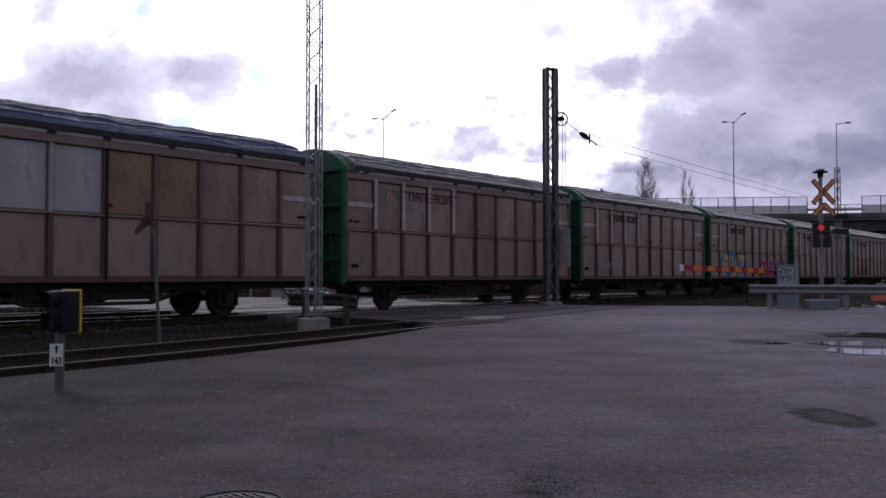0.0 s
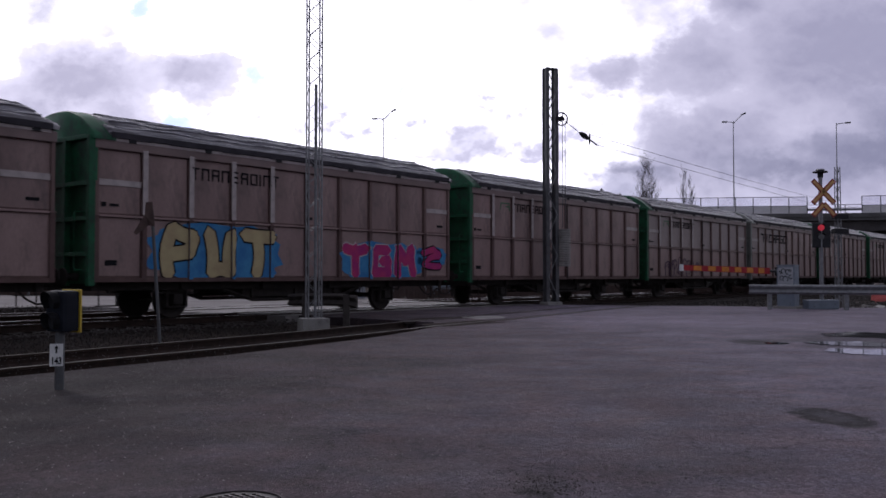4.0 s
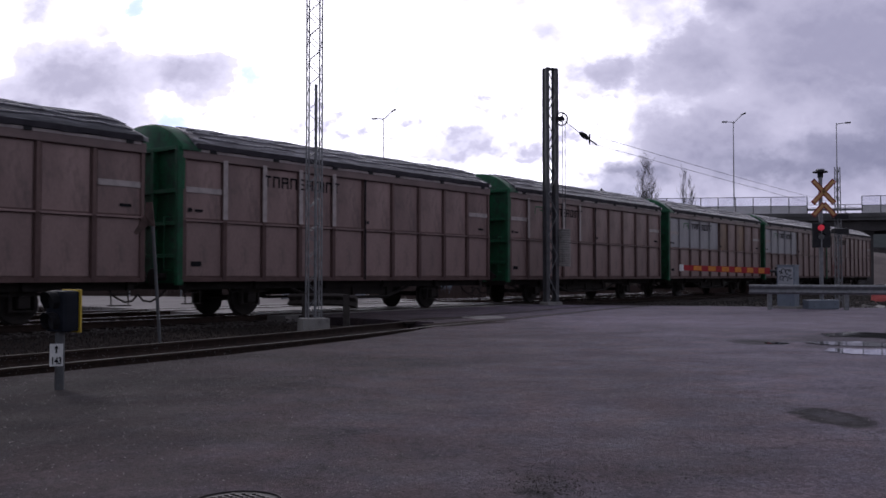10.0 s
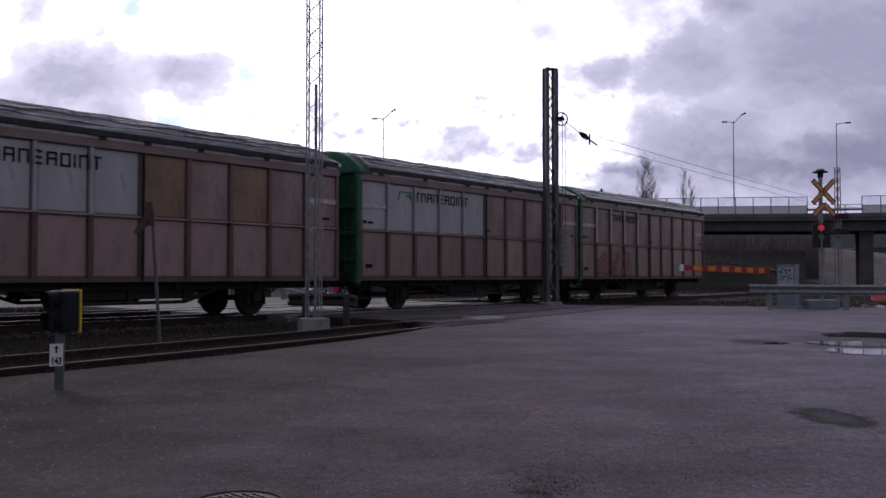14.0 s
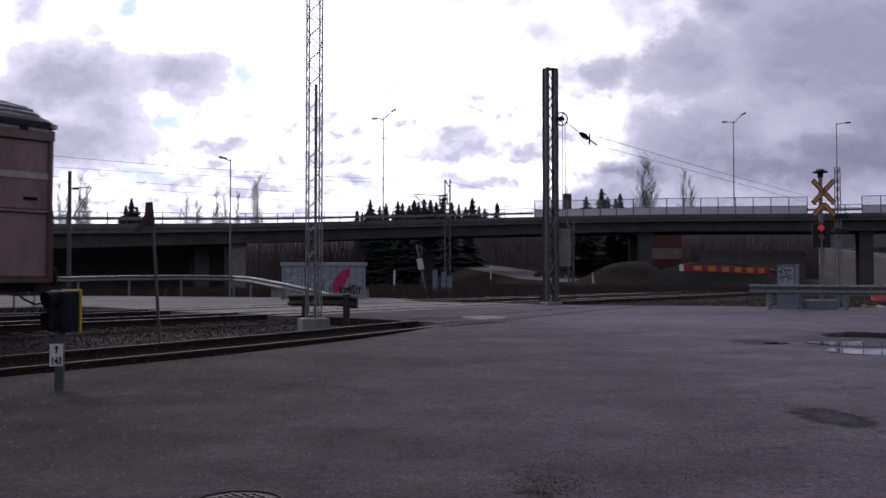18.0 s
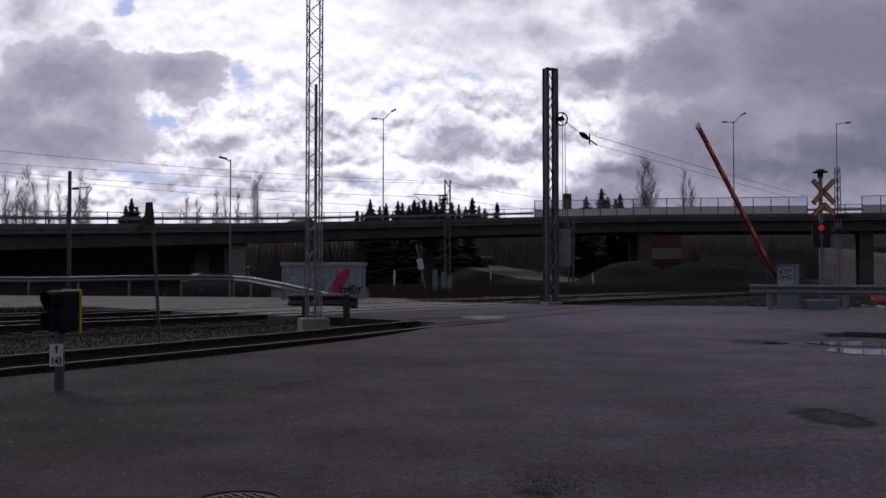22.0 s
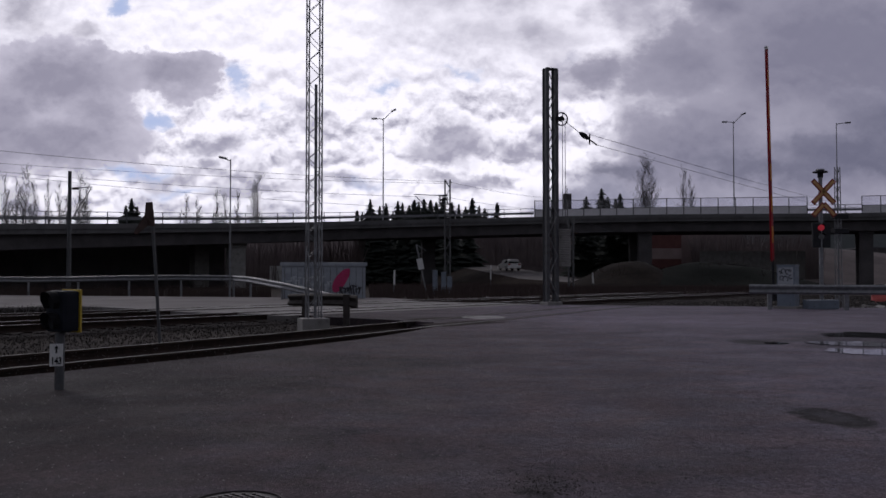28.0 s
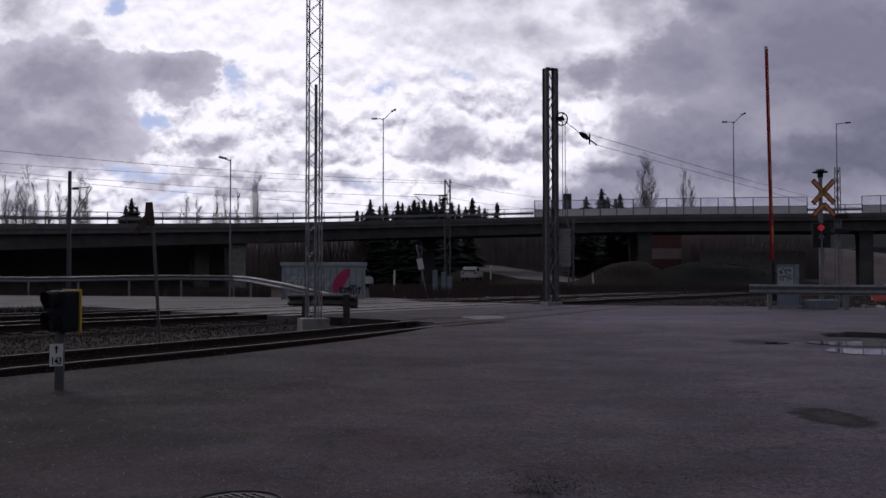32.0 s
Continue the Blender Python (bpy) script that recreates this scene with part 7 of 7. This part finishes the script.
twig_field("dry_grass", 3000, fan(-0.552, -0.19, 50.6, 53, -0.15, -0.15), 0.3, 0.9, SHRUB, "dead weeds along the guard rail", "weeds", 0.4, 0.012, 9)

# stones
STONE = mat("grey_brown_stones", (0.021, 0.016, 0.015), (0.013, 0.010, 0.0095), 0.85, scale=5)


def stones(name, n, place, rmin, rmax, label, seed, material=None):
    rnd = random.Random(seed)
    vs, fs = [], []
    for _ in range(n):
        p = Vector(place(rnd))
        r = rnd.uniform(rmin, rmax)
        b = len(vs)
        for dx, dy, dz in ((1, 0, 0), (0, 1, 0), (-1, 0, 0), (0, -1, 0), (0, 0, 0.8), (0, 0, -0.5)):
            vs.append(tuple(p + Vector((dx, dy, dz)) * r * rnd.uniform(0.7, 1.2)))
        for k in range(4):
            fs += [(b + k, b + (k + 1) % 4, b + 4), (b + (k + 1) % 4, b + k, b + 5)]
    return tagged(new(name, mesh_from(name, vs, fs, material or STONE)), label, "stones", kind="stuff")


stones("loose_stones", 1500, lambda r: sd(r.uniform(2.5, 16), r.uniform(14.6, 18.2), -0.205), 0.012, 0.035, "loose stones along the track bed", 1)
SHOULDER = mat("pale_ballast_stones", (0.065, 0.055, 0.052), (0.035, 0.029, 0.028), 0.85, scale=5)
stones("ballast_shoulder", 700, lambda r: sd(r.uniform(2.5, 16.6), 18.05 + r.gauss(0, 0.16), -0.15 + r.uniform(-0.05, 0.08)), 0.02, 0.05, "paler stones along the ballast shoulder", 6, SHOULDER)
stones("loose_stones", 2600, lambda r: sd(r.uniform(31.8, 62), r.uniform(8.5, 17.6), -0.2), 0.03, 0.09, "dark rubble beside the main track", 8)
stones("loose_stones", 1500, lambda r: sd(r.uniform(2.5, 16), siding_d(8) + r.uniform(-1.5, 2.0), -0.185), 0.015, 0.05, "loose stones along the siding", 2)
stones("grit", 900, lambda r: Vector((r.uniform(-5, 7), 3.6 + 16 * r.random() ** 1.5, 0.001)), 0.002, 0.006, "scattered grit on the asphalt", 3)
stones("grit", 260, lambda r: Vector((0.55 + r.gauss(0, 0.14), 4.72 + r.gauss(0, 0.2), 0.001)), 0.002, 0.007, "dark grit by a stain", 4)

CHIP = mat("pale_stone_chips", (0.26, 0.235, 0.24), (0.14, 0.12, 0.125), 0.8, scale=9)
stones("stone_chips", 7000, lambda r: Vector((r.uniform(-6, 7), 3.5 + 11 * r.random() ** 1.6, 0.001)), 0.003, 0.008, "pale stone chips in the worn asphalt", 5, CHIP)

# ---- buildings beyond ----


def building(x, y, rz, w, d, z0, h, wall, roof, label, cols, rows_, band=None):
    g = thing("building", pose(x, y, z0, 0, 0, rz), label, "building", "buildings beyond the bridge")
    bm = bmesh.new()
    box(bm, 0, w, 0, d, -2, h)
    part("wall", bm, wall, g)
    bm = bmesh.new()
    box(bm, -0.3, w + 0.3, -0.3, d + 0.3, h, h + 0.35)
    part("roof", bm, roof, g)
    bm = bmesh.new()
    box(bm, 0, 1.1, -0.05, 0.02, 0, 1.2)
    win = mesh_of("window", bm, BLACK)
    for r in range(rows_):
        for c in range(cols):
            piece("window", win, g, pose(w * (c + 0.5) / cols - 0.5, 0, 0.9 + r * 2.8))
    if band:
        bm = bmesh.new()
        box(bm, -0.02, w + 0.02, -0.04, 0.0, 0.0, band[0])
        part("plinth_band", bm, band[1], g)
    return g


REDBRICK = mat("dull_red_brick", (0.135, 0.048, 0.045), (0.10, 0.038, 0.036), 0.85, scale=1.0)
PINKISH = mat("pinkish_render", (0.30, 0.225, 0.22), (0.24, 0.18, 0.175), 0.85, scale=0.5)
building(27.5, 137, -4, 8.5, 10, 3.6, 5.5, REDBRICK, PIER, "red brick building partly hidden by the bridge", 0, 0, (1.6, PINKISH))
building(36.2, 139, -4, 9.5, 10, 3.4, 5.2, PINKISH, PIER, "pale pinkish building behind bare trees", 0, 0)
building(92, 198, -8, 34, 14, 2.0, 5.0, PIER, STEEL, "long grey industrial hall in the distance", 9, 1)
fence = thing("fence", pose(33.5, 118, 3.0), "grey panel fence below the building", "fence")
for k in range(12):
    bm = bmesh.new()
    box(bm, k * 1.15, k * 1.15 + 1.1, -0.03, 0.03, -3.3, 1.3)
    part("fence_panel", bm, CONCRETE, fence)
chim = thing("chimney", pose(24.5, 178, 8), "distant dark chimney stack", "chimney")
bm = bmesh.new()
box(bm, -0.75, 0.75, -0.75, 0.75, -4, 9.2, bevel=0.05)
part("stack", bm, PIER, chim)


# ---- cars ----
CAR_GLASS = mat("car_glass", (0.02, 0.022, 0.025), None, 0.08)
RUBBER = mat("tyre_rubber", (0.02, 0.02, 0.02), None, 0.85)
LIGHT_W = mat("headlight_glass", (0.7, 0.7, 0.7), None, 0.1)
LIGHT_R = mat("tail_light_glass", (0.35, 0.02, 0.02), None, 0.2)


def car(colour, label, van=False):
    g = thing("car", Matrix(), label, "car", "passing cars")
    paint = mat("car_paint", colour, None, 0.35, scale=2, spec=0.25)
    L, W = (5.6, 1.95) if van else (4.4, 1.78)
    H = 2.5 if van else 1.46

    def hull(profile, half, inset, material, name):
        bm = bmesh.new()
        a = [bm.verts.new((x, -half + (inset if z > 0.95 else 0), z)) for x, z in profile]
        b = [bm.verts.new((x, half - (inset if z > 0.95 else 0), z)) for x, z in profile]
        bm.faces.new(a)
        bm.faces.new(b[::-1])
        n = len(profile)
        for k in range(n):
            bm.faces.new((a[k], b[k], b[(k + 1) % n], a[(k + 1) % n]))
        return part(name, bm, material, g)
    h = L / 2
    if van:
        hull([(-h, 0.35), (h, 0.35), (h, 1.0), (h - 0.5, 1.25), (h - 1.1, 2.3), (h - 1.4, H), (-h, H)], W / 2, 0.05, paint, "body")
        cab = [(h - 0.55, 1.3), (h - 1.12, 2.25), (h - 1.9, 2.25), (h - 1.9, 1.3)]
    else:
        hull([(-h, 0.35), (h, 0.35), (h, 0.62), (h - 0.15, 0.8), (h - 1.1, 0.93), (h - 1.2, 0.96), (-h + 0.35, 0.98), (-h + 0.03, 0.9)], W / 2, 0.03, paint, "body")
        hull([(h - 1.25, 0.95), (h - 2.0, H - 0.04), (h - 2.3, H), (-h + 0.9, H), (-h + 0.6, H - 0.06), (-h + 0.1, 0.96)], W / 2 - 0.06, 0.12, paint, "roof")
        cab = [(h - 1.5, 1.0), (h - 2.1, H - 0.1), (-h + 0.85, H - 0.1), (-h + 0.45, 1.0)]
    for s in (-1, 1):
        bm = bmesh.new()
        yy = s * (W / 2 - (0.035 if van else 0.10))
        f = [bm.verts.new((x, yy - s * 0.07 * (z > 1.2) * (not van), z)) for x, z in cab]
        bm.faces.new(f)
        bmesh.ops.solidify(bm, geom=bm.faces[:], thickness=0.02)
        part("side_window", bm, CAR_GLASS, g)
    for x0, z0, x1, z1 in ((cab[0][0] + 0.28, cab[0][1], cab[1][0] + 0.12, cab[1][1]),) + (() if van else ((cab[3][0] - 0.36, cab[3][1], cab[2][0] - 0.22, cab[2][1]),)):
        bm = bmesh.new()
        f = [bm.verts.new(p) for p in ((x0, -W / 2 + 0.2, z0), (x0, W / 2 - 0.2, z0), (x1, W / 2 - 0.28, z1), (x1, -W / 2 + 0.28, z1))]
        bm.faces.new(f)
        bmesh.ops.solidify(bm, geom=bm.faces[:], thickness=0.02)
        part("windscreen", bm, CAR_GLASS, g)
    for x in (-h + 0.8, h - 0.85):
        for s in (-1, 1):
            bm = bmesh.new()
            disc(bm, (0, 0, 0), (0, 1, 0), 0.32, 0.2, 20, 0.03)
            wh = part("wheel", bm, RUBBER, g, at=pose(x, s * (W / 2 - 0.1), 0.32))
            bm = bmesh.new()
            disc(bm, (0, s * 0.1, 0), (0, 1, 0), 0.2, 0.03, 16)
            part("rim", bm, GALV, wh)
    for s in (-1, 1):
        bm = bmesh.new()
        box(bm, h - 0.14, h + 0.01, s * 0.62 - 0.17, s * 0.62 + 0.17, 0.6, 0.74, bevel=0.03)
        part("headlight", bm, LIGHT_W, g)
        bm = bmesh.new()
        box(bm, -h - 0.01, -h + 0.1, s * 0.66 - 0.14, s * 0.66 + 0.14, 0.7, 0.9, bevel=0.03)
        part("tail_light", bm, LIGHT_R, g)
    return g


CAR_A = car((0.10, 0.103, 0.112), "silver-grey car passing behind the guard rail")
CAR_B = car((0.46, 0.46, 0.48), "white car passing behind the guard rail")
CAR_C = car((0.035, 0.032, 0.034), "dark car driving away on the far road")
CAR_D = car((0.72, 0.72, 0.72), "white car driving away on the far road")
CAR_E = car((0.5, 0.5, 0.52), "silver car crossing the bridge")
VAN_F = car((0.72, 0.72, 0.72), "white van waiting beyond the hut", van=True)


def motions():
    """Everything that moves: the train and its wheels, the barrier, the cars and the clouds."""
    for w in wagons:
        t_end = w["t_end"]
        walk(w, [(t, TR @ pose(V_TRAIN * (t_end - t) - 14.6, CENTRE_1, 0.03)) for t in (0.0, 16.0, 32.0)])
        for ws in w.children:
            if ws.name.startswith("wheelset"):
                x = ws.location.x
                walk(ws, [(k / 15, pose(x, 0, 0.46, 0, -math.degrees(V_TRAIN * k / 15 / 0.46), 0)) for k in range(481)])
    rise = ((0.0, 0.5), (19.2, 0.5), (20.0, 8.7), (21.0, 21.0), (22.0, 33.0), (23.0, 44.4), (24.0, 55.7), (25.0, 67.0), (26.0, 77.5), (26.8, 84.5), (27.4, 87.6), (28.0, 86.8), (32.0, 86.8))
    walk(boom, [(t, Matrix.Translation(PIVOT) @ pose(0, 0, 0, 0, a, 0)) for t, a in rise])
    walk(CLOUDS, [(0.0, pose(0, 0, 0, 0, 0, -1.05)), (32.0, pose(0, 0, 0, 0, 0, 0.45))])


    def drive(c, stops):
        rows = []
        for i, (t, x, y, z) in enumerate(stops):
            a, b = stops[max(0, i - 1)], stops[min(len(stops) - 1, i + 1)]
            if (a[1], a[2]) == (b[1], b[2]):
                b = next(q for q in stops if (q[1], q[2]) != (x, y))
                a = stops[i]
            rows.append((t, pose(x, y, z, 0, 0, math.degrees(math.atan2(b[2] - a[2], b[1] - a[1])))))
        walk(c, rows)

    turn_off = [(21.3, -22.5, 60, -0.2), (22.0, -15.4, 62, -0.2), (22.8, -5.9, 70, -0.2), (23.0, -4.5, 73, -0.2), (23.4, -2.05, 80, -0.1), (23.8, 0.85, 86, 0.1), (24.2, 2.75, 95, 0.45), (24.6, 5.6, 103, 0.95), (25.0, 7.8, 108.5, 1.3), (25.5, 10.2, 112, 1.5), (27.0, 18.0, 117, 0.9)]
    drive(CAR_A, [(0.0, -46, 60, -0.2), (17.0, -45, 60, -0.2), (20.0, -37, 60, -0.2)] + turn_off + [(32.0, 27.0, 118, 0.0)])
    drive(CAR_B, [(0.0, -54, 60, -0.2), (24.0, -52, 60, -0.2), (27.7, -37, 60, -0.2)] + [(t + 7.7, x, y, z) for t, x, y, z in turn_off if t < 24.5])
    far_a = [(0.0, 40, 106), (14.0, 32, 106), (17.0, 20, 103)]
    drive(CAR_C, [(t, x, y, 0.05) for t, x, y in far_a] + [(18.5, 10.6, 104, 0.98), (19.5, 10.0, 108.5, 1.27), (20.5, 8.6, 114.0, 1.62), (21.5, 7.0, 123.0, 2.04), (22.5, 4.4, 136.5, 2.65), (24.5, -0.5, 160, 3.6), (32.0, -4.5, 176, 4.0)])
    drive(CAR_D, [(0.0, 34, 108, 0.0), (22.0, 32, 108, 0.0), (25.0, 24, 105, 0.05), (26.5, 13.0, 102.5, 0.85), (27.6, 9.2, 113, 1.55), (28.6, 7.6, 120.5, 1.92), (29.6, 5.4, 131, 2.42), (31.0, 1.6, 151, 3.25), (32.0, -1.5, 164, 3.7)])
    n = 13
    drive(CAR_E, [(0.0,) + tuple(bridge_at(0.86, 7.8, 1.41)[0]), (16.2,) + tuple(bridge_at(0.85, 7.8, 1.41)[0])] + [(17.1 + k * 0.7,) + tuple(bridge_at(0.82 - 0.055 * k, 7.8, 1.41)[0]) for k in range(n)] + [(32.0,) + tuple(bridge_at(0.12, 7.8, 1.41)[0])])
    drive(VAN_F, [(0.0, -30.0, 118, -0.2), (26.0, -24, 116, -0.2), (29.0, -15.0, 110, -0.2), (30.0, -12.0, 108, -0.2), (31.0, -11.4, 107.6, -0.2), (32.0, -11.0, 107.3, -0.2)])


motions()
